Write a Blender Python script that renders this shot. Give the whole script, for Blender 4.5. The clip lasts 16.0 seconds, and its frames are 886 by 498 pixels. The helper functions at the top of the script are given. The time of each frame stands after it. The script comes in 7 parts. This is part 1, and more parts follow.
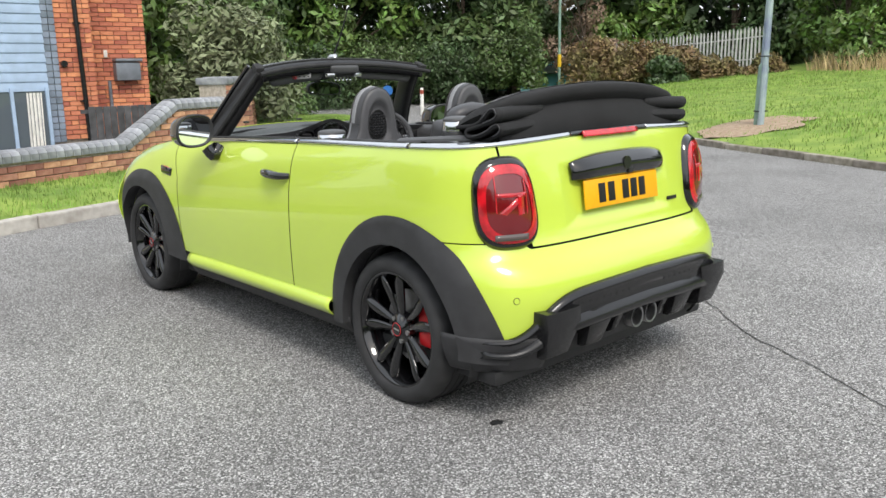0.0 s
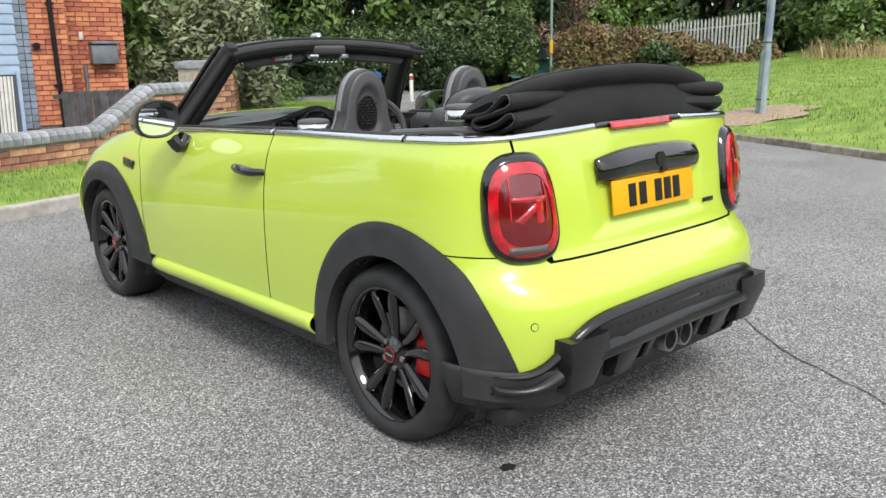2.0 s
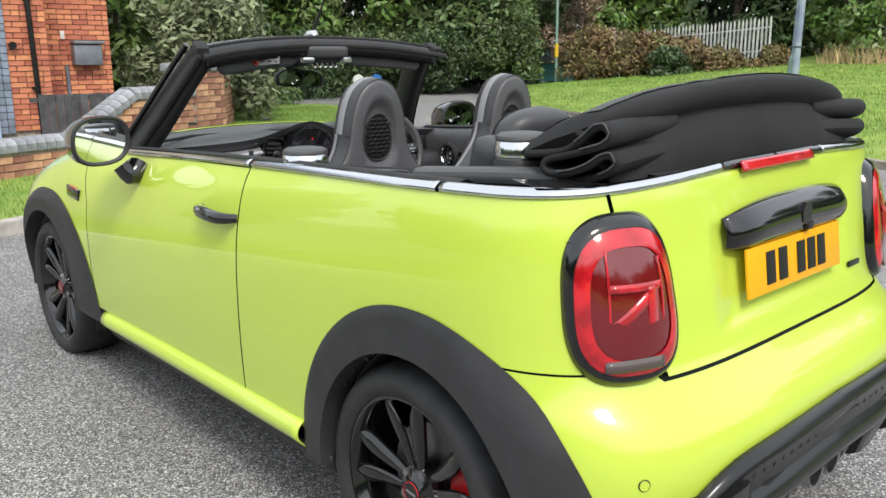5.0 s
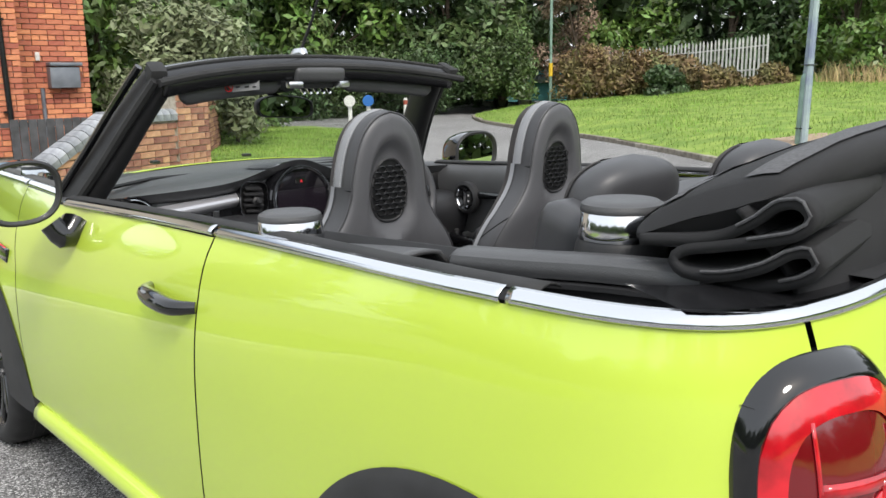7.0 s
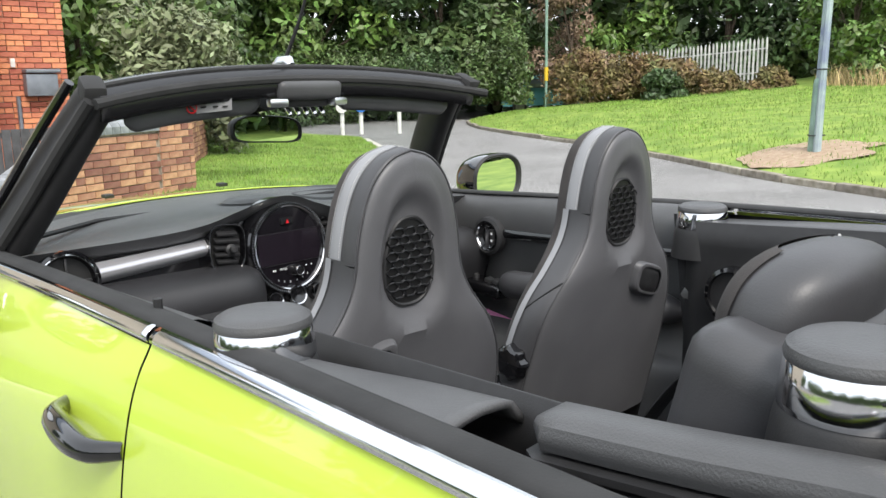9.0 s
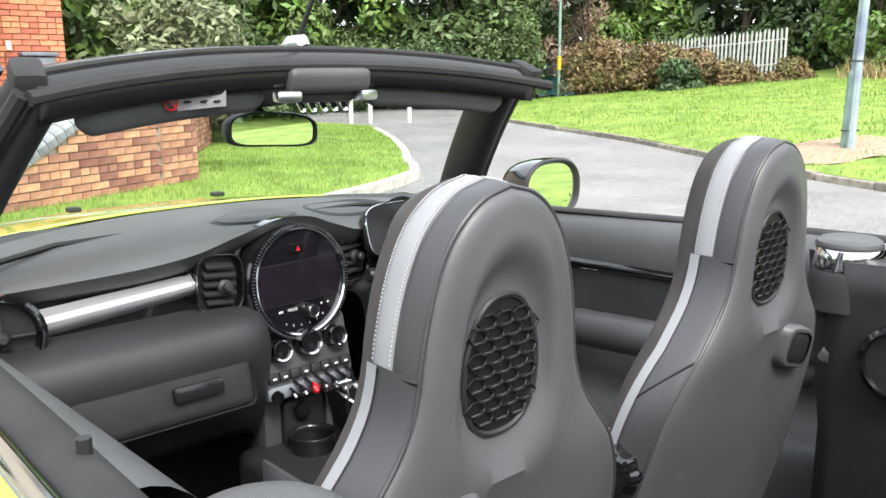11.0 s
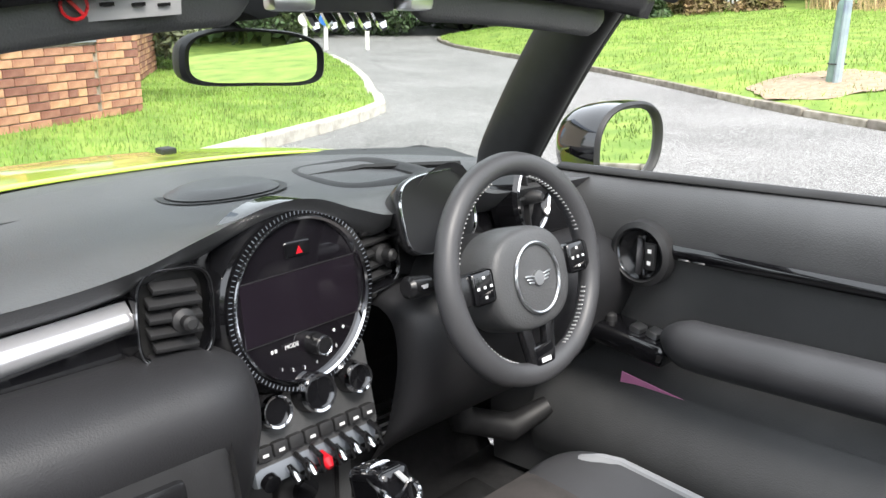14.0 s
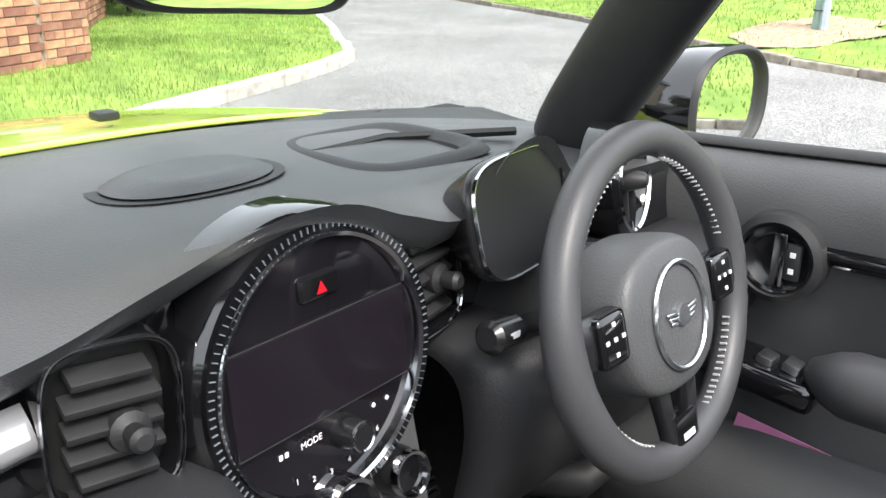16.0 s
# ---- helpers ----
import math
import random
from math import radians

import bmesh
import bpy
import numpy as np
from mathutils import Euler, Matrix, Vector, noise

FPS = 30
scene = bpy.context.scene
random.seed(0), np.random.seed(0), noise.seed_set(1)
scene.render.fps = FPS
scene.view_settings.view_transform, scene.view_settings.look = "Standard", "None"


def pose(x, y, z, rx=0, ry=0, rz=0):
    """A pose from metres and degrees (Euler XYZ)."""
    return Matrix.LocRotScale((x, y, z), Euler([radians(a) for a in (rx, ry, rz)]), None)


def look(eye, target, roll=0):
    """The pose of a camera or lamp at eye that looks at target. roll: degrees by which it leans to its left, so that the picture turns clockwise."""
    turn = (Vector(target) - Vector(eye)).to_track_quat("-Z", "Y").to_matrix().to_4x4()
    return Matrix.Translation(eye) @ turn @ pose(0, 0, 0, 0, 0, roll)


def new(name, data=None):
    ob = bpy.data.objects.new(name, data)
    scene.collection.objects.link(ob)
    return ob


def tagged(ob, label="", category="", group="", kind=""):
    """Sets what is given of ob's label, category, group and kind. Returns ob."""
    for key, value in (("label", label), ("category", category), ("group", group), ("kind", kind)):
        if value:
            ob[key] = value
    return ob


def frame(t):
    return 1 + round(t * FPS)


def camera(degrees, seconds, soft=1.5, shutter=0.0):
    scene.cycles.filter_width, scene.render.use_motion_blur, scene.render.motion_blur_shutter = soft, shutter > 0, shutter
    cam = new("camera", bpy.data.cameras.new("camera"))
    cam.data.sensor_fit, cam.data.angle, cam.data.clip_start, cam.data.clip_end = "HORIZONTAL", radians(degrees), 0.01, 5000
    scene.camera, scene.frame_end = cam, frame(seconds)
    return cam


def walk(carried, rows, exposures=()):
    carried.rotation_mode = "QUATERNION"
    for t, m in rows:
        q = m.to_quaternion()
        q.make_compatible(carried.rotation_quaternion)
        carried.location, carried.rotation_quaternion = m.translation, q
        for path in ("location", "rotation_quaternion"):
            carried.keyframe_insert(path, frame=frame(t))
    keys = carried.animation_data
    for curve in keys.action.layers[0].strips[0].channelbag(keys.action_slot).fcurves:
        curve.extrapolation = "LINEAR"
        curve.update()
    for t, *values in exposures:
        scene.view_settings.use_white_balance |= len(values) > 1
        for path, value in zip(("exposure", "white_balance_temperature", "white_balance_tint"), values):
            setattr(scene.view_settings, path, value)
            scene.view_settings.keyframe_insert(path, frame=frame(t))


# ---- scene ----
cam = camera(55.1, 16.0)
PATH = [
    (0, (-2.774, -2.606, 1.311), (-1.51, -1.112, 0.896), -1.1),
    (0.5, (-2.716, -2.502, 1.317), (-1.443, -1.019, 0.892), -1.1),
    (1, (-2.655, -2.41, 1.312), (-1.376, -0.935, 0.878), -1.1),
    (1.5, (-2.579, -2.305, 1.295), (-1.298, -0.834, 0.854), -1.0),
    (2, (-2.473, -2.184, 1.286), (-1.193, -0.714, 0.841), -0.8),
    (2.5, (-2.378, -2.07, 1.287), (-1.101, -0.598, 0.836), -0.7),
    (3, (-2.309, -1.96, 1.287), (-1.035, -0.488, 0.831), -0.6),
    (3.5, (-2.228, -1.828, 1.276), (-0.953, -0.357, 0.819), -0.5),
    (6, (-1.763, -1.135, 1.309), (-0.469, 0.332, 0.893), -0.5),
    (6.5, (-1.663, -0.986, 1.313), (-0.364, 0.48, 0.909), -0.6),
    (7, (-1.575, -0.833, 1.305), (-0.267, 0.627, 0.909), -0.7),
    (7.5, (-1.491, -0.675, 1.319), (-0.171, 0.776, 0.929), -0.9),
    (8, (-1.414, -0.55, 1.337), (-0.084, 0.893, 0.951), -1.1),
    (10.5, (-1.004, -0.012, 1.330), (0.305, 1.446, 0.927), -0.4),
    (11, (-0.96, 0.119, 1.337), (0.35, 1.573, 0.923), -0.3),
    (11.5, (-0.922, 0.247, 1.341), (0.393, 1.692, 0.913), -0.3),
    (12, (-0.88, 0.35, 1.343), (0.446, 1.779, 0.895), -0.1),
    (12.5, (-0.82, 0.455, 1.332), (0.515, 1.868, 0.860), 0.1),
    (13, (-0.762, 0.552, 1.321), (0.584, 1.944, 0.820), 0.4),
    (13.5, (-0.696, 0.647, 1.311), (0.659, 2.017, 0.775), 0.5),
    (14, (-0.646, 0.735, 1.295), (0.717, 2.082, 0.723), 0.6),
    (14.5, (-0.597, 0.831, 1.280), (0.776, 2.155, 0.678), 0.6),
    (15, (-0.543, 0.948, 1.272), (0.841, 2.246, 0.642), 0.6),
    (15.5, (-0.482, 1.052, 1.260), (0.91, 2.33, 0.605), 0.7),
    (16, (-0.414, 1.14, 1.232), (0.984, 2.399, 0.552), 0.9),
]
EXPOSURES = [(0, 0.5), (3.7, 0.53), (8.2, 0.75), (10.3, 1.35), (11.0, 1.48), (12.5, 1.65), (14.0, 1.55), (16.0, 1.65)]
walk(cam, [(t, look(eye, target, roll)) for t, eye, target, roll in PATH], EXPOSURES)

# ---- world and sun: bright overcast day ----
world = bpy.data.worlds.new("sky")
scene.world = world
world.use_nodes = True
wn = world.node_tree.nodes
sky = wn.new("ShaderNodeTexSky")
sky.sky_type = "NISHITA"
sky.sun_disc = False
sky.sun_elevation = radians(48)
sky.sun_rotation = radians(200)
sky.dust_density = 4.0
sky.air_density = 1.0
wash = wn.new("ShaderNodeMixRGB")
wash.inputs[0].default_value = 0.72
wash.inputs[2].default_value = (8.6, 9.0, 9.4, 1)
world.node_tree.links.new(sky.outputs[0], wash.inputs[1])
world.node_tree.links.new(wash.outputs[0], wn["Background"].inputs["Color"])
wn["Background"].inputs["Strength"].default_value = 0.13
sun = new("sun", bpy.data.lights.new("sun", "SUN"))
sun.data.energy = 1.5
sun.data.angle = radians(14)
sun.data.color = (1.0, 0.96, 0.9)
sun.matrix_world = look((-6, -14, 18), (0, 0, 0))


# ---- materials ----
def material(name, color, rough=0.6, metal=0.0, vary=0.0, scale=20.0, bump=0.0, bump_scale=200.0, coat=0.0,
             color2=None, spread=(0.35, 0.65), random_hue=0.0, spec=0.5, detail=6.0):
    m = bpy.data.materials.new(name)
    m.use_nodes = True
    nt = m.node_tree
    b = nt.nodes["Principled BSDF"]
    b.inputs["Base Color"].default_value = (*color, 1)
    b.inputs["Roughness"].default_value = rough
    b.inputs["Metallic"].default_value = metal
    b.inputs["Coat Weight"].default_value = coat
    b.inputs["Coat Roughness"].default_value = 0.03
    b.inputs["Specular IOR Level"].default_value = spec
    tc = nt.nodes.new("ShaderNodeTexCoord")
    last = None
    if vary or color2:
        n = nt.nodes.new("ShaderNodeTexNoise")
        n.inputs["Scale"].default_value = scale
        n.inputs["Detail"].default_value = detail
        nt.links.new(tc.outputs["Object"], n.inputs["Vector"])
        r = nt.nodes.new("ShaderNodeValToRGB")
        r.color_ramp.elements[0].position, r.color_ramp.elements[1].position = spread
        c2 = color2 or tuple(c * (1 + vary) for c in color)
        c1 = color if color2 else tuple(c * (1 - vary) for c in color)
        r.color_ramp.elements[0].color = (*c1, 1)
        r.color_ramp.elements[1].color = (*c2, 1)
        nt.links.new(n.outputs["Fac"], r.inputs[0])
        last = r.outputs[0]
    if random_hue:
        h = nt.nodes.new("ShaderNodeHueSaturation")
        g = nt.nodes.new("ShaderNodeNewGeometry")
        o = nt.nodes.new("ShaderNodeObjectInfo")
        add = nt.nodes.new("ShaderNodeMath")
        add.operation = "ADD"
        nt.links.new(g.outputs["Random Per Island"], add.inputs[0])
        nt.links.new(o.outputs["Random"], add.inputs[1])
        fr = nt.nodes.new("ShaderNodeMath")
        fr.operation = "FRACT"
        nt.links.new(add.outputs[0], fr.inputs[0])
        mv = nt.nodes.new("ShaderNodeMapRange")
        mv.inputs["To Min"].default_value = 1 - random_hue
        mv.inputs["To Max"].default_value = 1 + random_hue
        nt.links.new(fr.outputs[0], mv.inputs["Value"])
        nt.links.new(mv.outputs[0], h.inputs["Value"])
        mh = nt.nodes.new("ShaderNodeMapRange")
        mh.inputs["To Min"].default_value = 0.5 - random_hue * 0.045
        mh.inputs["To Max"].default_value = 0.5 + random_hue * 0.03
        nt.links.new(fr.outputs[0], mh.inputs["Value"])
        nt.links.new(mh.outputs[0], h.inputs["Hue"])
        if last:
            nt.links.new(last, h.inputs["Color"])
        else:
            h.inputs["Color"].default_value = (*color, 1)
        last = h.outputs[0]
    if last:
        nt.links.new(last, b.inputs["Base Color"])
    if bump:
        n2 = nt.nodes.new("ShaderNodeTexNoise")
        n2.inputs["Scale"].default_value = bump_scale
        n2.inputs["Detail"].default_value = 3
        nt.links.new(tc.outputs["Object"], n2.inputs["Vector"])
        bp = nt.nodes.new("ShaderNodeBump")
        bp.inputs["Strength"].default_value = bump
        bp.inputs["Distance"].default_value = 0.002 if bump_scale > 60 else 0.01
        nt.links.new(n2.outputs["Fac"], bp.inputs["Height"])
        nt.links.new(bp.outputs[0], b.inputs["Normal"])
    return m


def asphalt_material():
    m = material("asphalt", (0.2, 0.195, 0.19), 0.88, spec=0.35)
    nt = m.node_tree
    b = nt.nodes["Principled BSDF"]
    tc = nt.nodes["Texture Coordinate"]
    v = nt.nodes.new("ShaderNodeTexVoronoi")
    v.inputs["Scale"].default_value = 190
    nt.links.new(tc.outputs["Object"], v.inputs["Vector"])
    sep = nt.nodes.new("ShaderNodeSeparateColor")
    nt.links.new(v.outputs["Color"], sep.inputs[0])
    r = nt.nodes.new("ShaderNodeValToRGB")
    for p, c in ((0.0, 0.055), (0.4, 0.15), (0.78, 0.3), (1.0, 0.68)):
        e = r.color_ramp.elements[0] if p == 0 else r.color_ramp.elements[-1] if p == 1 else r.color_ramp.elements.new(p)
        e.position, e.color = p, (c, c * 0.985, c * 0.965, 1)
    nt.links.new(sep.outputs[0], r.inputs[0])
    n = nt.nodes.new("ShaderNodeTexNoise")
    n.inputs["Scale"].default_value = 0.55
    n.inputs["Detail"].default_value = 9
    n.inputs["Roughness"].default_value = 0.62
    nt.links.new(tc.outputs["Object"], n.inputs["Vector"])
    r2 = nt.nodes.new("ShaderNodeMapRange")
    r2.inputs["From Min"].default_value, r2.inputs["From Max"].default_value = 0.3, 0.7
    r2.inputs["To Min"].default_value, r2.inputs["To Max"].default_value = 0.78, 1.2
    nt.links.new(n.outputs["Fac"], r2.inputs["Value"])
    h = nt.nodes.new("ShaderNodeHueSaturation")
    nt.links.new(r.outputs[0], h.inputs["Color"])
    nt.links.new(r2.outputs[0], h.inputs["Value"])
    nt.links.new(h.outputs[0], b.inputs["Base Color"])
    bp = nt.nodes.new("ShaderNodeBump")
    bp.inputs["Strength"].default_value = 0.8
    bp.inputs["Distance"].default_value = 0.004
    nt.links.new(v.outputs["Distance"], bp.inputs["Height"])
    bp.invert = True
    nt.links.new(bp.outputs[0], b.inputs["Normal"])
    return m


ASPHALT = asphalt_material()
GRASS_GROUND = material("grass_ground", (0.13, 0.22, 0.03), 0.9, color2=(0.25, 0.34, 0.06), scale=2.2, bump=0.6, bump_scale=40, detail=10)
GRASS_BLADE = material("grass_blade", (0.18, 0.29, 0.05), 0.6, vary=0.3, scale=1.2, random_hue=0.4)
DRY_GRASS = material("dry_grass", (0.5, 0.38, 0.2), 0.8, vary=0.25, scale=3, random_hue=0.3)
DIRT = material("bare_earth", (0.3, 0.21, 0.14), 0.95, color2=(0.4, 0.31, 0.22), scale=14, bump=0.8, bump_scale=45)
KERB = material("kerb_concrete", (0.4, 0.37, 0.33), 0.9, color2=(0.58, 0.55, 0.5), scale=9, bump=0.5, bump_scale=70, random_hue=0.18)
OLD_KERB = material("mossy_kerb", (0.19, 0.17, 0.13), 0.95, color2=(0.33, 0.3, 0.25), scale=9, bump=0.7, bump_scale=50, random_hue=0.25)
BRICK = material("red_brick", (0.34, 0.15, 0.095), 0.85, color2=(0.5, 0.27, 0.18), scale=9, bump=0.6, bump_scale=70, random_hue=0.42)
HOUSE_BRICK = material("house_brick", (0.5, 0.17, 0.09), 0.85, color2=(0.62, 0.24, 0.13), scale=7, bump=0.5, bump_scale=70, random_hue=0.3)
MORTAR = material("mortar", (0.42, 0.37, 0.31), 0.95, vary=0.2, scale=25, bump=0.4, bump_scale=90)
COPING = material("blue_grey_coping", (0.2, 0.21, 0.23), 0.55, color2=(0.36, 0.37, 0.39), scale=8, bump=0.3, bump_scale=60, random_hue=0.25)
SIDING = material("pale_blue_boards", (0.36, 0.47, 0.62), 0.6, vary=0.08, scale=6, bump=0.1, bump_scale=40)
SLATE = material("grey_blue_tiles", (0.2, 0.24, 0.3), 0.6, vary=0.2, scale=5, random_hue=0.2)
DARK_WOOD = material("dark_fence_wood", (0.075, 0.075, 0.08), 0.85, vary=0.3, scale=9, bump=0.4, bump_scale=60, random_hue=0.25)
GREY_METAL = material("grey_metal", (0.2, 0.22, 0.25), 0.5, metal=0.3, vary=0.15, scale=6)
POST_PAINT = material("post_paint", (0.2, 0.24, 0.33), 0.6, color2=(0.32, 0.4, 0.4), scale=3, spread=(0.4, 0.6), bump=0.3, bump_scale=30)
POST_GREEN = material("post_green", (0.2, 0.3, 0.25), 0.6, vary=0.2, scale=5)
FENCE_METAL = material("galvanised_steel", (0.6, 0.6, 0.58), 0.6, metal=0.2, vary=0.15, scale=6, random_hue=0.15)
LEAF_DARK = material("leaf_dark", (0.055, 0.095, 0.034), 0.55, vary=0.3, scale=0.8, random_hue=0.5)
LEAF_MID = material("leaf_mid", (0.09, 0.14, 0.045), 0.5, vary=0.3, scale=0.8, random_hue=0.5)
LEAF_LIGHT = material("leaf_light", (0.12, 0.2, 0.045), 0.45, vary=0.3, scale=1.0, random_hue=0.5)
LEAF_GREY = material("leaf_grey", (0.18, 0.21, 0.11), 0.6, vary=0.3, scale=1.0, random_hue=0.4)
LEAF_BROWN = material("leaf_brown", (0.2, 0.13, 0.06), 0.75, color2=(0.12, 0.14, 0.045), scale=0.9, random_hue=0.45)
LEAF_BARE = material("twig_haze", (0.28, 0.2, 0.14), 0.85, vary=0.25, scale=0.9, random_hue=0.35)
BARK = material("bark", (0.1, 0.075, 0.055), 0.95, vary=0.3, scale=12, bump=0.8, bump_scale=30)
WHITE_PAINT = material("white_paint", (0.75, 0.74, 0.7), 0.6, vary=0.08, scale=8)
BLUE_SIGN = material("blue_sign", (0.03, 0.16, 0.5), 0.4)
RED_BAND = material("red_band", (0.4, 0.09, 0.06), 0.5)
YELLOW_BAND = material("yellow_band", (0.7, 0.45, 0.03), 0.5)
CURTAIN = material("curtain", (0.72, 0.7, 0.66), 0.9, vary=0.1, scale=10)

PAINT = material("lime_paint", (0.55, 0.71, 0.075), 0.3, coat=1.0, vary=0.012, scale=2)
BLACK_PLASTIC = material("black_plastic", (0.017, 0.017, 0.018), 0.55, vary=0.15, scale=30, bump=0.15, bump_scale=500)
ARCH_PLASTIC = material("arch_plastic", (0.03, 0.03, 0.032), 0.62, vary=0.2, scale=12, bump=0.2, bump_scale=600)
GLOSS_BLACK = material("gloss_black", (0.006, 0.006, 0.007), 0.07, coat=0.6)
SATIN_BLACK = material("satin_black", (0.012, 0.012, 0.013), 0.22)
RUBBER = material("rubber", (0.018, 0.018, 0.018), 0.75, vary=0.25, scale=15, bump=0.15, bump_scale=300)
TYRE = material("tyre", (0.024, 0.024, 0.025), 0.7, vary=0.25, scale=9, bump=0.1, bump_scale=300)
CHROME = material("chrome", (0.66, 0.67, 0.69), 0.1, metal=1.0)
SATIN_CHROME = material("satin_chrome", (0.62, 0.63, 0.64), 0.3, metal=1.0)
STEEL = material("steel", (0.35, 0.35, 0.36), 0.35, metal=1.0, vary=0.2, scale=10)
RED_PAINT = material("red_caliper", (0.55, 0.015, 0.02), 0.35)
LOWER_DASH = material("lower_dash", (0.02, 0.02, 0.022), 0.5, vary=0.12, scale=8, bump=0.3, bump_scale=420)
SOFT_DASH = material("soft_dash", (0.066, 0.067, 0.069), 0.45, vary=0.1, scale=8, bump=0.35, bump_scale=420)
LEATHER = material("black_leather", (0.048, 0.048, 0.051), 0.44, vary=0.12, scale=7, bump=0.14, bump_scale=420)
SEAT_SHELL = material("seat_shell", (0.085, 0.085, 0.09), 0.44, vary=0.1, scale=7, bump=0.16, bump_scale=420)
GREY_LEATHER = material("grey_leather", (0.25, 0.255, 0.265), 0.55, vary=0.06, scale=10, bump=0.12, bump_scale=420)
SUEDE = material("dark_suede", (0.045, 0.04, 0.038), 0.9, vary=0.2, scale=18, bump=0.3, bump_scale=500)
CARPET = material("carpet", (0.015, 0.015, 0.016), 0.95, vary=0.3, scale=40, bump=0.6, bump_scale=400)
CANVAS = material("roof_canvas", (0.014, 0.014, 0.015), 0.85, vary=0.25, scale=6, bump=0.4, bump_scale=700)
CANVAS_GREY = material("grey_woven_stripe", (0.09, 0.09, 0.094), 0.85, vary=0.2, scale=200, bump=0.5, bump_scale=700)
STITCH = material("pale_stitching", (0.5, 0.5, 0.5), 0.8)
LAMP_RED = material("red_lamp", (0.5, 0.008, 0.016), 0.1, coat=1.0, vary=0.3, scale=25)
LAMP_DARK_RED = material("dark_red_lamp", (0.15, 0.004, 0.007), 0.1, coat=1.0)
LAMP_CLEAR = material("smoked_lamp", (0.09, 0.07, 0.065), 0.15, coat=0.5)
PLATE_YELLOW = material("plate_yellow", (0.88, 0.42, 0.004), 0.4, vary=0.03, scale=60)
LABEL_GREY = material("label_grey", (0.3, 0.3, 0.3), 0.7)
MATT_SCREEN = material("matt_screen", (0.012, 0.012, 0.013), 0.35)
INK = material("black_ink", (0.008, 0.008, 0.008), 0.5)
WHITE_INK = material("white_ink", (0.75, 0.75, 0.75), 0.6)
PINK_PAPER = material("pink_paper", (0.85, 0.32, 0.6), 0.7, vary=0.05, scale=30)
PINK_DARK = material("deep_pink_print", (0.7, 0.06, 0.22), 0.7)
RED_SWITCH = material("red_switch", (0.55, 0.01, 0.02), 0.3)
SCREEN = material("screen_glass", (0.008, 0.007, 0.009), 0.06, coat=0.5)
MIRROR = material("mirror_glass", (0.85, 0.87, 0.87), 0.01, metal=1.0)
# Gloss black trim; the pale silver base stands in for reflected sky.
SKY_SHEEN_TRIM = material("piano_silver_trim", (0.5, 0.5, 0.52), 0.12, metal=0.55, coat=0.8, vary=0.05, scale=5)
CAR_TEAL = material("teal_car_paint", (0.1, 0.3, 0.33), 0.25, coat=1.0)
DARK_CAR = material("dark_car_paint", (0.02, 0.025, 0.035), 0.25, coat=1.0)


def glass_material(name, tint, opaque=0.08):
    m = bpy.data.materials.new(name)
    m.use_nodes = True
    nt = m.node_tree
    out = nt.nodes["Material Output"]
    tr = nt.nodes.new("ShaderNodeBsdfTransparent")
    tr.inputs[0].default_value = (*tint, 1)
    gl = nt.nodes.new("ShaderNodeBsdfGlossy")
    gl.inputs["Roughness"].default_value = 0.01
    mx = nt.nodes.new("ShaderNodeMixShader")
    mx.inputs[0].default_value = opaque
    nt.links.new(tr.outputs[0], mx.inputs[1])
    nt.links.new(gl.outputs[0], mx.inputs[2])
    nt.links.new(mx.outputs[0], out.inputs["Surface"])
    return m


GLASS = glass_material("windscreen_glass", (0.9, 0.93, 0.91), 0.045)
WINDOW_GLASS = material("window_glass", (0.1, 0.12, 0.14), 0.05, coat=0.3)


# ---- building helpers ----
def group(name, label, category, kind="", loc=(0, 0, 0), grp=""):
    e = new(name)
    e.location = loc
    e.empty_display_size = 0.1
    return tagged(e, label, category, grp, kind)


def finish(name, bm, mat, parent=None, label="", smooth=True, m=None):
    me = bpy.data.meshes.new(name)
    bmesh.ops.recalc_face_normals(bm, faces=bm.faces)
    bm.to_mesh(me)
    bm.free()
    if smooth:
        me.polygons.foreach_set("use_smooth", [True] * len(me.polygons))
        me.set_sharp_from_angle(angle=radians(38))
    for mm in (mat if isinstance(mat, (list, tuple)) else [mat]):
        me.materials.append(mm)
    ob = new(name, me)
    if parent:
        ob.parent = parent
        ob.matrix_parent_inverse = Matrix.Translation(parent.location).inverted() if parent.parent is None else Matrix.Identity(4)
    if m is not None:
        ob.matrix_basis = m
    if label:
        ob["label"] = label
    return ob


def part(name, bm, mat, parent, label="", smooth=True):
    return finish(name, bm, mat, parent, label, smooth)


def add_box(bm, c, s, m=None, bevel=0.0, seg=2):
    r = bmesh.ops.create_cube(bm, size=1.0)
    vs = r["verts"]
    bmesh.ops.scale(bm, vec=s, verts=vs)
    if bevel:
        es = list({e for v in vs for e in v.link_edges})
        out = bmesh.ops.bevel(bm, geom=es, offset=bevel, segments=seg, affect="EDGES", profile=0.6)
        vs = list({v for f in out["faces"] for v in f.verts} | {v for v in vs if v.is_valid})
    if m is not None:
        bmesh.ops.transform(bm, matrix=m, verts=vs)
    bmesh.ops.translate(bm, vec=c, verts=vs)
    return vs


def box(name, c, s, mat, parent=None, label="", rot=(0, 0, 0), bevel=0.0, seg=2):
    bm = bmesh.new()
    add_box(bm, c, s, pose(0, 0, 0, *rot), bevel, seg)
    return finish(name, bm, mat, parent, label)


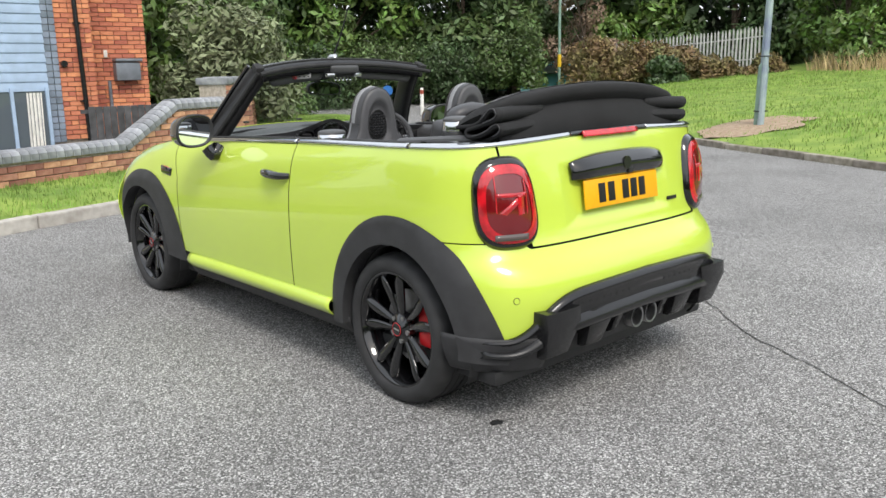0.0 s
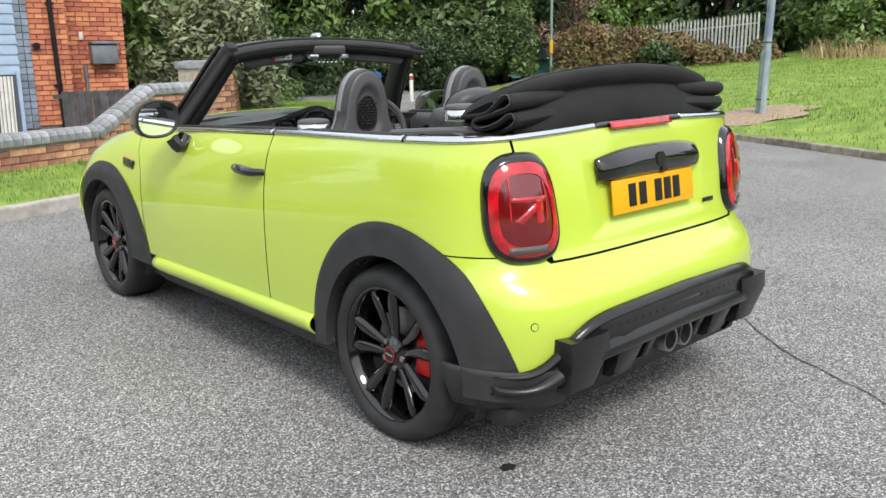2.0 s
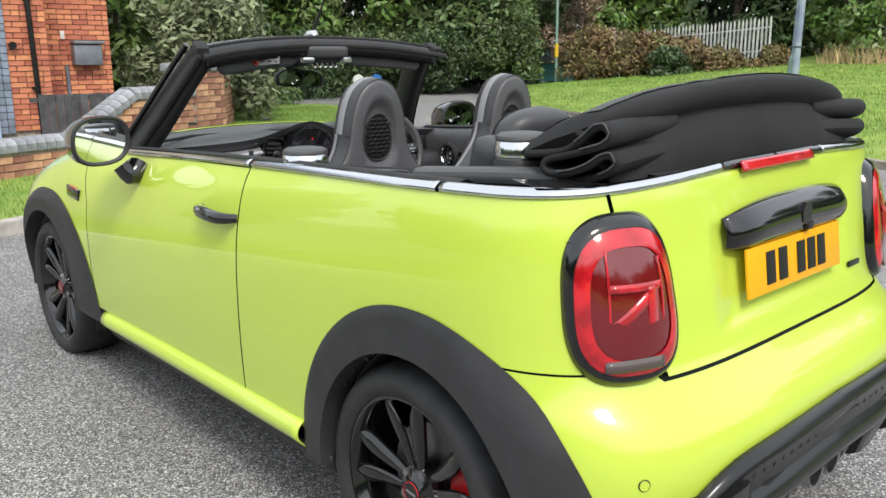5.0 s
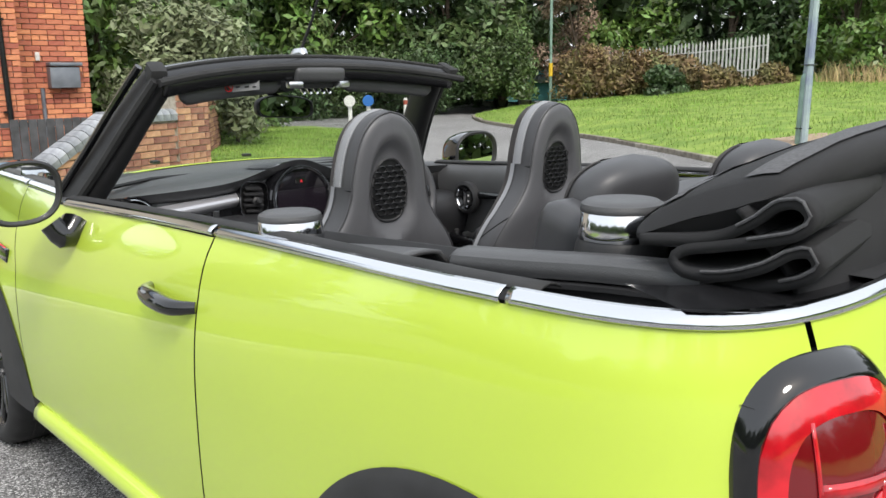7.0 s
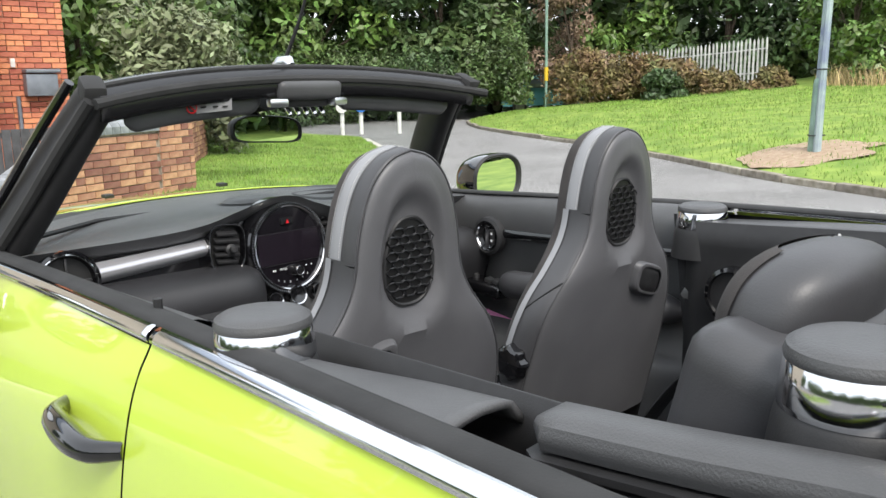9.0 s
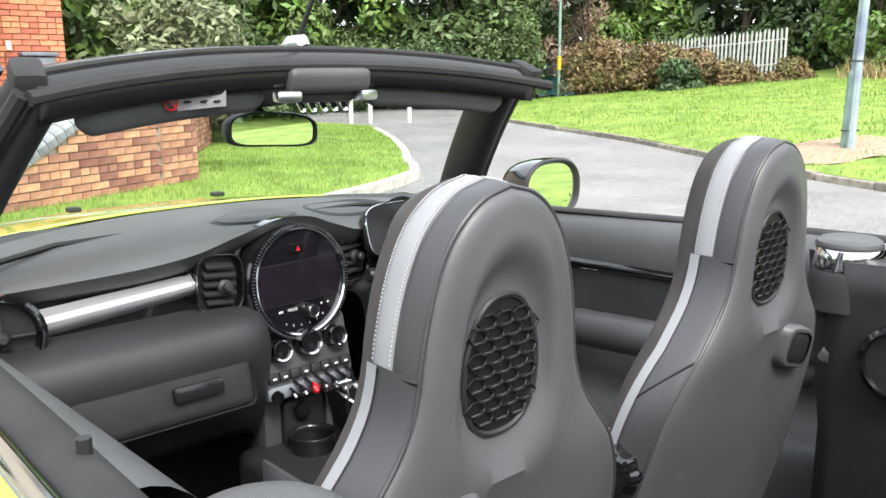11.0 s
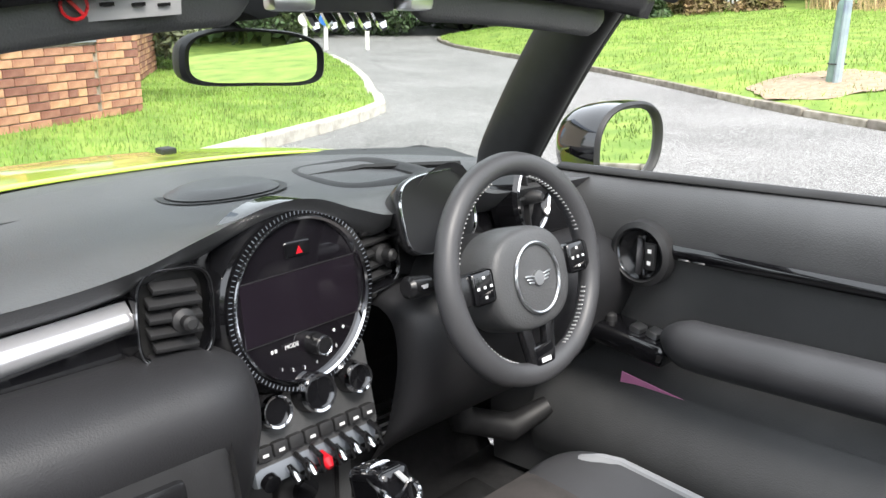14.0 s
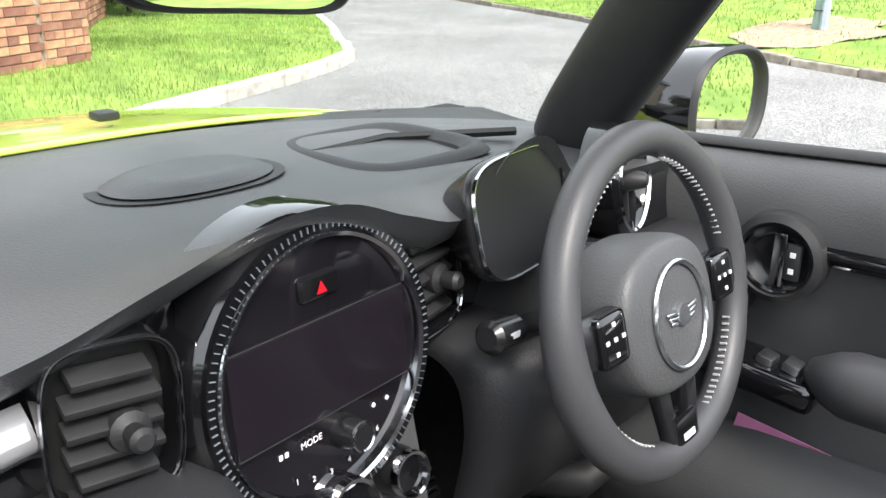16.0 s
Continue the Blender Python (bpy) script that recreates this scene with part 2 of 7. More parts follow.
def add_cyl(bm, a, b, r1, r2=None, seg=24, caps=True):
    a, b = Vector(a), Vector(b)
    d = b - a
    q = d.to_track_quat("Z", "Y").to_matrix().to_4x4()
    r = bmesh.ops.create_cone(bm, cap_ends=caps, segments=seg, radius1=r1, radius2=r1 if r2 is None else r2, depth=d.length)
    bmesh.ops.transform(bm, matrix=Matrix.Translation((a + b) / 2) @ q, verts=r["verts"])
    return r["verts"]


def cyl(name, a, b, r1, mat, parent=None, label="", r2=None, seg=24):
    bm = bmesh.new()
    add_cyl(bm, a, b, r1, r2, seg)
    return finish(name, bm, mat, parent, label)


def add_grid(bm, fn, nu, nv, keep=None, closed_u=False):
    """A sheet of quads from fn(u, v), u and v from 0 to 1."""
    rows = [[bm.verts.new(fn(i / nu, j / nv)) for j in range(nv + 1)] for i in range(nu + (0 if closed_u else 1))]
    n = len(rows)
    for i in range(nu):
        for j in range(nv):
            q = (rows[i][j], rows[(i + 1) % n][j], rows[(i + 1) % n][j + 1], rows[i][j + 1])
            if keep and not keep(sum((v.co for v in q), Vector()) / 4):
                continue
            if len({tuple(v.co) for v in q}) > 2:
                bm.faces.new(q)
    loose = [v for v in bm.verts if not v.link_faces]
    bmesh.ops.delete(bm, geom=loose, context="VERTS")


def sheet(name, fn, nu, nv, mat, parent=None, label="", thick=0.0, keep=None, closed_u=False):
    bm = bmesh.new()
    add_grid(bm, fn, nu, nv, keep, closed_u)
    ob = finish(name, bm, mat, parent, label)
    if thick:
        s = ob.modifiers.new("thick", "SOLIDIFY")
        s.thickness, s.offset = thick, 0
    return ob


def add_tube(bm, pts, r, seg=10, closed=False):
    """A round bar along points; r a radius or one for each point."""
    pts = [Vector(p) for p in pts]
    n = len(pts)
    rings = []
    up = Vector((0.13, 0.21, 0.97)).normalized()
    for i, p in enumerate(pts):
        a = pts[(i - 1) % n] if (closed or i) else p
        b = pts[(i + 1) % n] if (closed or i < n - 1) else p
        d = (b - a).normalized()
        s = d.cross(up)
        if s.length < 0.05:
            s = d.cross(Vector((1, 0, 0)))
        s.normalize()
        t = s.cross(d)
        rr = r[i] if isinstance(r, (list, tuple)) else r
        rings.append([bm.verts.new(p + rr * (math.cos(2 * math.pi * k / seg) * s + math.sin(2 * math.pi * k / seg) * t)) for k in range(seg)])
    for i in range(n if closed else n - 1):
        for k in range(seg):
            bm.faces.new((rings[i][k], rings[i][(k + 1) % seg], rings[(i + 1) % n][(k + 1) % seg], rings[(i + 1) % n][k]))
    if not closed:
        bm.faces.new(rings[0][::-1])
        bm.faces.new(rings[-1])


def tube(name, pts, r, mat, parent=None, label="", seg=10, closed=False):
    bm = bmesh.new()
    add_tube(bm, pts, r, seg, closed)
    return finish(name, bm, mat, parent, label)


def lerp(pts, x):
    """Piecewise-linear with eased knots through (x, y) pairs."""
    if x <= pts[0][0]:
        return pts[0][1]
    for (a, va), (b, vb) in zip(pts, pts[1:]):
        if x <= b:
            return va + (vb - va) * (x - a) / (b - a)
    return pts[-1][1]


def spline(pts, x):
    """Smooth curve (Catmull-Rom) through (x, y) pairs."""
    if x <= pts[0][0]:
        return pts[0][1]
    if x >= pts[-1][0]:
        return pts[-1][1]
    for i in range(len(pts) - 1):
        if x <= pts[i + 1][0]:
            (a, p1), (b, p2) = pts[i], pts[i + 1]
            p0 = pts[max(i - 1, 0)]
            p3 = pts[min(i + 2, len(pts) - 1)]
            h = b - a
            m1 = (p2 - p0[1]) / (b - p0[0]) * h
            m2 = (p3[1] - p1) / (p3[0] - a) * h
            t = (x - a) / h
            return ((2 * t**3 - 3 * t**2 + 1) * p1 + (t**3 - 2 * t**2 + t) * m1 + (-2 * t**3 + 3 * t**2) * p2 + (t**3 - t**2) * m2)
    return pts[-1][1]


def path_point(pts, n):
    """n points evenly along a smooth open line through pts."""
    pts = [Vector(p) for p in pts]
    cum = [0.0]
    for a, b in zip(pts, pts[1:]):
        cum.append(cum[-1] + (b - a).length)
    return [Vector([spline(list(zip(cum, [p[k] for p in pts])), cum[-1] * i / (n - 1)) for k in range(3)]) for i in range(n)]


# ---- ground ----
def ground_sheet():
    bm = bmesh.new()
    xs = [-600, -60, -8, -3, 0, 3, 8, 20, 60, 600]
    rows = [[bm.verts.new((x, y, 0)) for y in xs] for x in xs]
    for i in range(len(xs) - 1):
        for j in range(len(xs) - 1):
            bm.faces.new((rows[i][j], rows[i + 1][j], rows[i + 1][j + 1], rows[i][j + 1]))
    return tagged(finish("road", bm, ASPHALT, smooth=False), "worn grey asphalt road with pale stone chippings", "road", kind="structure")


road = ground_sheet()
FAR_KERB = path_point([(2.5, -12, 0), (5.6, -4, 0), (7.9, 1.5, 0), (8.9, 3.8, 0), (9.5, 5.1, 0), (10.9, 7.3, 0), (12.3, 9.6, 0), (14.2, 13.6, 0), (16.2, 17.2, 0), (19, 20.2, 0), (26, 23.5, 0)], 90)
ISLAND_KERB = path_point([(-9, 1.8, 0), (-4.5, 3.75, 0), (-0.95, 5.3, 0), (0.3, 5.75, 0), (3.5, 7.05, 0), (4.9, 7.65, 0), (5.75, 8.15, 0), (6.25, 8.7, 0), (6.65, 9.3, 0), (7.5, 10.4, 0), (9.0, 12.6, 0), (10.8, 15.6, 0)], 80)


def bank_height(d):
    return spline([(0, 0.09), (0.4, 0.14), (1.4, 0.31), (3, 0.45), (8, 0.83), (12, 1.2), (16, 1.6), (24, 2.2), (60, 3.0)], d)


def along_normals(line):
    out = []
    for i, p in enumerate(line):
        d = (line[min(i + 1, len(line) - 1)] - line[max(i - 1, 0)]).normalized()
        out.append((p, Vector((d.y, -d.x, 0))))
    return out


FAR_N = along_normals(FAR_KERB)
OFFS = [0.0, 0.3, 0.8, 1.4, 2.2, 3.2, 5, 7, 9, 11, 14, 18, 24, 40, 80]


def bank_sheet():
    bm = bmesh.new()
    rows = []
    for p, n in FAR_N:
        row = []
        for d in OFFS:
            n2 = n if d < 3 else (n + Vector((0.5, 0.1, 0)) * min(1, (d - 3) / 10)).normalized()
            q = p + n2 * d
            row.append(bm.verts.new((q.x, q.y, bank_height(d) + 0.05 * noise.noise(Vector((q.x * 0.5, q.y * 0.5, 0))) * min(1, d))))
        rows.append(row)
    for i in range(len(rows) - 1):
        for j in range(len(OFFS) - 1):
            bm.faces.new((rows[i][j], rows[i + 1][j], rows[i + 1][j + 1], rows[i][j + 1]))
    return tagged(finish("ground", bm, GRASS_GROUND), "mown green grass bank rising from the road", "grass", kind="structure")


bank = bank_sheet()


def island_sheet():
    bm = bmesh.new()
    back = path_point([(-12, 5, 0), (-4.6, 7.5, 0), (-0.7, 8.8, 0), (1.0, 9.6, 0), (3.0, 10.2, 0), (3.4, 10.4, 0), (4, 11, 0), (4.4, 11.4, 0), (5, 12.6, 0), (6, 14, 0), (7.5, 15.8, 0), (9.5, 18, 0)], 80)
    rows = []
    for a, b in zip(ISLAND_KERB, back):
        rows.append([bm.verts.new((*(a.lerp(b, t)).xy, 0.1 + 0.07 * min(1, t * 2.2) + 0.02 * noise.noise(Vector((a.x, t * 4, 0))))) for t in [0, 0.06, 0.14, 0.25, 0.4, 0.55, 0.7, 0.85, 1]])
    for r1, r2 in zip(rows, rows[1:]):
        for j in range(8):
            bm.faces.new((r1[j], r2[j], r2[j + 1], r1[j + 1]))
    return tagged(finish("lawn", bm, GRASS_GROUND), "short green lawn verge behind the kerb", "grass", kind="structure")


lawn = island_sheet()


def kerb_line(name, line, mat, label, h, w, step, side, wobble, parent_label):
    par = group(name, parent_label, "kerb", "structure")
    cum = [0.0]
    for a, b in zip(line, line[1:]):
        cum.append(cum[-1] + (b - a).length)
    n = int(cum[-1] / step)
    shared = bpy.data.meshes.new("kerb_stone")
    bm = bmesh.new()
    add_box(bm, (0, 0, 0), (step - 0.012, w, h + 0.12), bevel=0.018)
    bm.to_mesh(shared)
    bm.free()
    shared.materials.append(mat)
    for k in range(n):
        s = (k + 0.5) * step
        p = Vector([lerp(list(zip(cum, [q[c] for q in line])), s) for c in range(3)])
        q = Vector([lerp(list(zip(cum, [q[c] for q in line])), s + 0.1) for c in range(3)])
        d = q - p
        nrm = Vector((d.y, -d.x, 0)).normalized() * side
        ob = new("kerb_stone", shared)
        ob.parent = par
        ob.matrix_basis = Matrix.Translation(p - nrm * 0.0 + Vector((0, 0, h / 2 - 0.06 + random.uniform(-wobble, wobble)))) @ Matrix.Rotation(math.atan2(d.y, d.x) + random.uniform(-wobble, wobble), 4, "Z")
    return par


kerb_line("kerb_near", ISLAND_KERB, KERB, "", 0.115, 0.13, 0.9, 1, 0.004, "pale concrete kerb stones edging the lawn")
kerb_line("kerb_far", FAR_KERB[:84], OLD_KERB, "", 0.085, 0.14, 0.9, 1, 0.012, "old mossy kerb stones along the grass bank")


def blades(name, spots, mat, h, w, label, seed, lean=0.5):
    """Grass or straw: thin bent blades at the spots (x, y, z)."""
    rng = np.random.default_rng(seed)
    n = len(spots)
    p = np.array(spots)
    a = rng.uniform(0, 2 * np.pi, n)
    hh = h * rng.uniform(0.5, 1.4, n)
    ww = w * rng.uniform(0.6, 1.3, n)
    la = rng.uniform(0, 2 * np.pi, n)
    lx = np.stack([np.cos(la), np.sin(la)], 1) * (lean * hh * rng.uniform(0.2, 1, n))[:, None]
    side = np.stack([np.cos(a), np.sin(a), np.zeros(n)], 1) * ww[:, None] / 2
    mid = p + np.concatenate([lx * 0.35, (hh * 0.55)[:, None]], 1)
    tip = p + np.concatenate([lx, hh[:, None]], 1)
    verts = np.stack([p - side, p + side, mid + side * 0.7, mid - side * 0.7, tip], 1).reshape(-1, 3)
    base = np.arange(n)[:, None] * 5
    quads = (base + [0, 1, 2, 3]).tolist()
    tris = (base + [3, 2, 4]).tolist()
    me = bpy.data.meshes.new(name)
    me.from_pydata(verts.tolist(), [], quads + tris)
    me.materials.append(mat)
    return tagged(new(name, me), label, "grass", kind="stuff")


def lawn_spots(n, seed):
    rng = np.random.default_rng(seed)
    out = []
    dg = bpy.context.evaluated_depsgraph_get()
    while len(out) < n:
        i = rng.integers(12, 78)
        a, d = ISLAND_KERB[i], ISLAND_KERB[min(i + 1, 79)] - ISLAND_KERB[i]
        nrm = Vector((-d.y, d.x, 0)).normalized()
        t = rng.uniform(0.05, 3.6) ** 1.0
        q = a + d * rng.uniform(0, 1) + nrm * t
        out.append((q.x, q.y, 0.1 + 0.07 * min(1, t * 0.7)))
    return out


def bank_spots(n, seed, lo, hi, i0=14, i1=78):
    rng = np.random.default_rng(seed)
    out = []
    for _ in range(n):
        i = rng.integers(i0, i1)
        p, nn = FAR_N[i]
        p2 = FAR_N[i + 1][0]
        d = rng.uniform(lo, hi)
        n2 = nn if d < 3 else (nn + Vector((0.5, 0.1, 0)) * min(1, (d - 3) / 10)).normalized()
        q = p.lerp(p2, rng.uniform(0, 1)) + n2 * d
        out.append((q.x, q.y, bank_height(d) - 0.02))
    return out


blades("lawn_grass", lawn_spots(42000, 1), GRASS_BLADE, 0.045, 0.009, "short green lawn grass", 2)
blades("bank_grass", bank_spots(46000, 3, 0.05, 10), GRASS_BLADE, 0.07, 0.018, "green grass on the bank", 4)
blades("dry_grass", bank_spots(4200, 5, 10.2, 12.6, 30, 58), DRY_GRASS, 0.5, 0.02, "tall straw-coloured dry grass", 6, 0.7)


# ---- walls, house and street things ----
WALL_A = Vector((-6.0, 4.85, 0))
WALL_B = Vector((3.22, 8.8, 0))
WALL_DIR = (WALL_B - WALL_A).normalized()
WALL_YAW = math.atan2(WALL_DIR.y, WALL_DIR.x)
BRICK_L, BRICK_H, BRICK_D = 0.215, 0.065, 0.1


def shared_box(name, size, mat, bevel=0.004):
    me = bpy.data.meshes.new(name)
    bm = bmesh.new()
    add_box(bm, (0, 0, 0), size, bevel=bevel, seg=1)
    bm.to_mesh(me)
    bm.free()
    me.materials.append(mat)
    return me


def brick_face(parent, origin, yaw, length, z0, top, mat, skip=None, limit=100000):
    """Courses of bricks on a face that runs from origin along yaw; top(s) gives its height."""
    me = shared_box("brick", (BRICK_L, 0.03, BRICK_H), mat)
    half = shared_box("brick", (0.102, 0.03, BRICK_H), mat)
    d = Vector((math.cos(yaw), math.sin(yaw), 0))
    count = 0
    row = 0
    zmax = max(top(s * length / 20) for s in range(21))
    while z0 + row * 0.075 + 0.07 < zmax:
        z = z0 + row * 0.075 + 0.0375
        s = 0.0
        header = row % 6 == 3
        if row % 2:
            s = -0.1125
        while s < length - 0.03:
            step = 0.1125 if header else 0.225
            a, b = max(s, 0), min(s + step, length)
            c = (a + b) / 2
            if b - a > 0.05 and z + 0.03 < top(c) and not (skip and skip(c, z)):
                ob = new("brick", half if (b - a) < 0.15 else me)
                ob.parent = parent
                p = origin + d * c + Vector((0, 0, z))
                ob.matrix_basis = Matrix.Translation(p + Vector((d.y, -d.x, 0)) * random.uniform(-0.003, 0.004)) @ Matrix.Rotation(yaw + random.uniform(-0.008, 0.008), 4, "Z") @ Matrix.Diagonal(((b - a - 0.01) / (0.102 if (b - a) < 0.15 else BRICK_L), 1, 1, 1))
                count += 1
                if count >= limit:
                    return
            s += step
        row += 1


def wall_top(s):
    """Height of the garden wall along its run from WALL_A."""
    return lerp([(0, 0.38), (7.67, 0.38), (8.54, 0.82), (20, 0.82)], s)


wall = group("wall_garden", "weathered red brick garden wall with blue-grey copings", "wall", "structure")
WALL_LEN = (WALL_B - WALL_A).length - 0.5


def wall_core():
    bm = bmesh.new()
    n = Vector((-WALL_DIR.y, WALL_DIR.x, 0))
    ss = [0, 7.67, 8.54, WALL_LEN]
    vs = []
    for s in ss:
        p = WALL_A + WALL_DIR * s + n * 0.012
        vs.append([bm.verts.new(p + Vector((0, 0, -0.1))), bm.verts.new(p + Vector((0, 0, wall_top(s)))),
                   bm.verts.new(p + n * 0.2 + Vector((0, 0, wall_top(s)))), bm.verts.new(p + n * 0.2 + Vector((0, 0, -0.1)))])
    for a, b in zip(vs, vs[1:]):
        for k in range(4):
            bm.faces.new((a[k], b[k], b[(k + 1) % 4], a[(k + 1) % 4]))
    bm.faces.new(vs[0])
    bm.faces.new(vs[-1])
    part("core", bm, MORTAR, wall, smooth=False)


wall_core()


def coping_stones():
    me = bpy.data.meshes.new("coping")
    bm = bmesh.new()
    pts = [(-0.14, -0.05), (-0.14, 0.02), (-0.11, 0.06), (-0.06, 0.08), (0.06, 0.08), (0.11, 0.06), (0.14, 0.02), (0.14, -0.05)]
    rings = [[bm.verts.new((x, y, z)) for y, z in pts] for x in (-0.052, 0.052)]
    for k in range(len(pts)):
        bm.faces.new((rings[0][k], rings[1][k], rings[1][(k + 1) % 8], rings[0][(k + 1) % 8]))
    bm.faces.new(rings[0])
    bm.faces.new(rings[1][::-1])
    bmesh.ops.recalc_face_normals(bm, faces=bm.faces)
    bm.to_mesh(me)
    bm.free()
    me.materials.append(COPING)
    n = Vector((-WALL_DIR.y, WALL_DIR.x, 0))
    s = 4.2
    while s < WALL_LEN:
        slope = 7.67 < s < 8.54
        ang = math.atan2(0.44, 0.87) if slope else 0
        p = WALL_A + WALL_DIR * s + n * 0.1 + Vector((0, 0, wall_top(s) + 0.03))
        ob = new("coping", me)
        ob.parent = wall
        ob.matrix_basis = Matrix.Translation(p) @ Matrix.Rotation(WALL_YAW, 4, "Z") @ Matrix.Rotation(-ang + random.uniform(-0.03, 0.03), 4, "Y")
        s += 0.112 * math.cos(ang)


coping_stones()
brick_face(wall, WALL_A + WALL_DIR * 4.2, WALL_YAW, WALL_LEN - 4.2, 0.1, lambda s: wall_top(s + 4.2), BRICK)

# gate pier and the wall that runs back from it
pier = group("brick_pier", "square red brick pier with blue-grey capping", "wall", "structure")
PIER = WALL_B - WALL_DIR * 0.25
n_ = Vector((-WALL_DIR.y, WALL_DIR.x, 0))
box("core", (0, 0, 0), (0.5, 0.5, 1.2), MORTAR, pier)
pc = pier.children[0]
pc.matrix_parent_inverse = Matrix.Identity(4)
pc.matrix_basis = Matrix.Translation(PIER + n_ * 0.22 + Vector((0, 0, 0.48))) @ Matrix.Rotation(WALL_YAW, 4, "Z")
PIER_A = PIER - WALL_DIR * 0.265 - n_ * 0.035
brick_face(pier, PIER_A, WALL_YAW, 0.53, 0.1, lambda s: 1.08, BRICK)
brick_face(pier, PIER_A + WALL_DIR * 0.53, WALL_YAW + math.pi / 2, 0.53, 0.1, lambda s: 1.08, BRICK)
for k in range(4):
    ob = box("capstone", (0, 0, 0), (0.135, 0.58, 0.1), COPING, pier, bevel=0.025)
    ob.matrix_parent_inverse = Matrix.Identity(4)
    ob.matrix_basis = Matrix.Translation(PIER + n_ * 0.22 + WALL_DIR * (k - 1.5) * 0.142 + Vector((0, 0, 1.13 + 0.012 * (k % 2)))) @ Matrix.Rotation(WALL_YAW, 4, "Z")
back_wall = group("wall_return", "aged brown brick wall running back from the pier", "wall", "structure")
RB = PIER + WALL_DIR * 0.2 + n_ * 0.45
RD = Vector((0.56, 0.83, 0)).normalized()
RYAW = math.atan2(RD.y, RD.x)
ob = box("core", (0, 0, 0), (4.6, 0.22, 1.15), MORTAR, back_wall)
ob.matrix_parent_inverse = Matrix.Identity(4)
ob.matrix_basis = Matrix.Translation(RB + RD * 2.3 + Vector((-RD.y, RD.x, 0)) * 0.13 + Vector((0, 0, 0.46))) @ Matrix.Rotation(RYAW, 4, "Z")
brick_face(back_wall, RB, RYAW, 4.6, 0.1, lambda s: 1.03, BRICK)

house = group("house", "red brick house with pale blue boarding and dark downpipe", "house")
HF = 11.6      # front face
HM = 12.35     # set-back face


def house_core():
    bm = bmesh.new()
    add_box(bm, (-1.95, HF + 2.03, 2.6), (7.5, 4.0, 6.0))
    part("wall", bm, MORTAR, house, smooth=False)
    bm = bmesh.new()
    add_box(bm, (2.36, HM + 1.53, 2.6), (1.22, 3.0, 6.0))
    part("wing_wall", bm, MORTAR, house, smooth=False)
    bm = bmesh.new()
    vs = [bm.verts.new(v) for v in ((-6, HF - 0.4, 5.5), (2.2, HF - 0.4, 5.5), (2.2, HF + 4.3, 5.5), (-6, HF + 4.3, 5.5), (-6, HF + 2, 7.6), (2.2, HF + 2, 7.6))]
    for f in ((0, 1, 5, 4), (3, 4, 5, 2), (0, 4, 3), (1, 2, 5), (0, 3, 2, 1)):
        bm.faces.new([vs[i] for i in f])
    part("roof", bm, SLATE, house, "grey tiled pitched roof", smooth=False)


house_core()
brick_face(house, Vector((1.28, HF, 0)), 0, 0.56, 0.1, lambda s: 3.3, HOUSE_BRICK)
brick_face(house, Vector((1.8, HF, 0)), math.pi / 2, 0.75, 0.1, lambda s: 3.3, HOUSE_BRICK)
brick_face(house, Vector((1.78, HM, 0)), 0, 1.22, 0.1, lambda s: 3.5, HOUSE_BRICK)
for k in range(16):
    box("board", (0.3, HF - 0.03, 0.95 + k * 0.145), (1.6, 0.02, 0.16), SIDING, house, rot=(-7, 0, 0), bevel=0.003)
for k in range(34):
    for j in range(2):
        box("tile", (1.14 + j * 0.1, HF - 0.03, 0.12 + k * 0.1), (0.092, 0.03, 0.092), SLATE, house, bevel=0.004, seg=1)
win = box("window", (0.55, HF - 0.02, 0.4), (1.0, 0.03, 1.0), WINDOW_GLASS, house, "window with pale curtain behind a blue frame")
for x in (1.06, 0.55):
    box("frame", (x, HF - 0.05, 0.4), (0.05, 0.05, 1.05), SIDING, win)
sheet("curtain", lambda u, v: (0.74 + u * 0.22 + 0.02 * v, HF - 0.045 - 0.012 * math.sin(u * 26), 0.0 + v * 0.85), 40, 4, CURTAIN, win)
tube("downpipe", [(1.64, HF - 0.07, 0.0), (1.6, HF - 0.07, 2.0), (1.58, HF - 0.07, 3.4)], 0.038, SATIN_BLACK, house, "black plastic downpipe", 12)
for z in (0.7, 1.9):
    box("bracket", (1.61, HF - 0.05, z), (0.11, 0.06, 0.03), SATIN_BLACK, house)
cyl("vent", (1.36, HF, 1.28), (1.36, HF - 0.08, 1.28), 0.05, SATIN_BLACK, house, "small round black vent")
bm = bmesh.new()
add_box(bm, (2.6, HM - 0.09, 1.15), (0.42, 0.17, 0.3), bevel=0.02)
add_box(bm, (2.62, HM - 0.1, 1.34), (0.46, 0.2, 0.05), bevel=0.015)
part("meter_hood", bm, GREY_METAL, house, "grey metal meter hood on the brickwork")
box("vent_plate", (2.28, HM - 0.03, 1.45), (0.06, 0.03, 0.12), CURTAIN, house, bevel=0.004)
tube("pipe", [(2.3, HM - 0.05, 0.3), (2.3, HM - 0.05, 1.0)], 0.03, GREY_METAL, house, "", 10)
tube("cable", [(1.86, HM - 0.4, 0.1), (1.86, HM - 0.4, 3.3)], 0.006, INK, house, "", 6)

panel = group("fence_panel", "dark stained close-boarded timber fence panel", "fence")
box("rail", (2.3, 10.75, 0.62), (1.9, 0.03, 0.06), DARK_WOOD, panel)
for k in range(17):
    box("board", (1.5 + k * 0.108, 10.7 + 0.006 * (k % 2), 0.37), (0.1, 0.018, 0.64 + random.uniform(-0.008, 0.008)), DARK_WOOD, panel, bevel=0.003, seg=1)


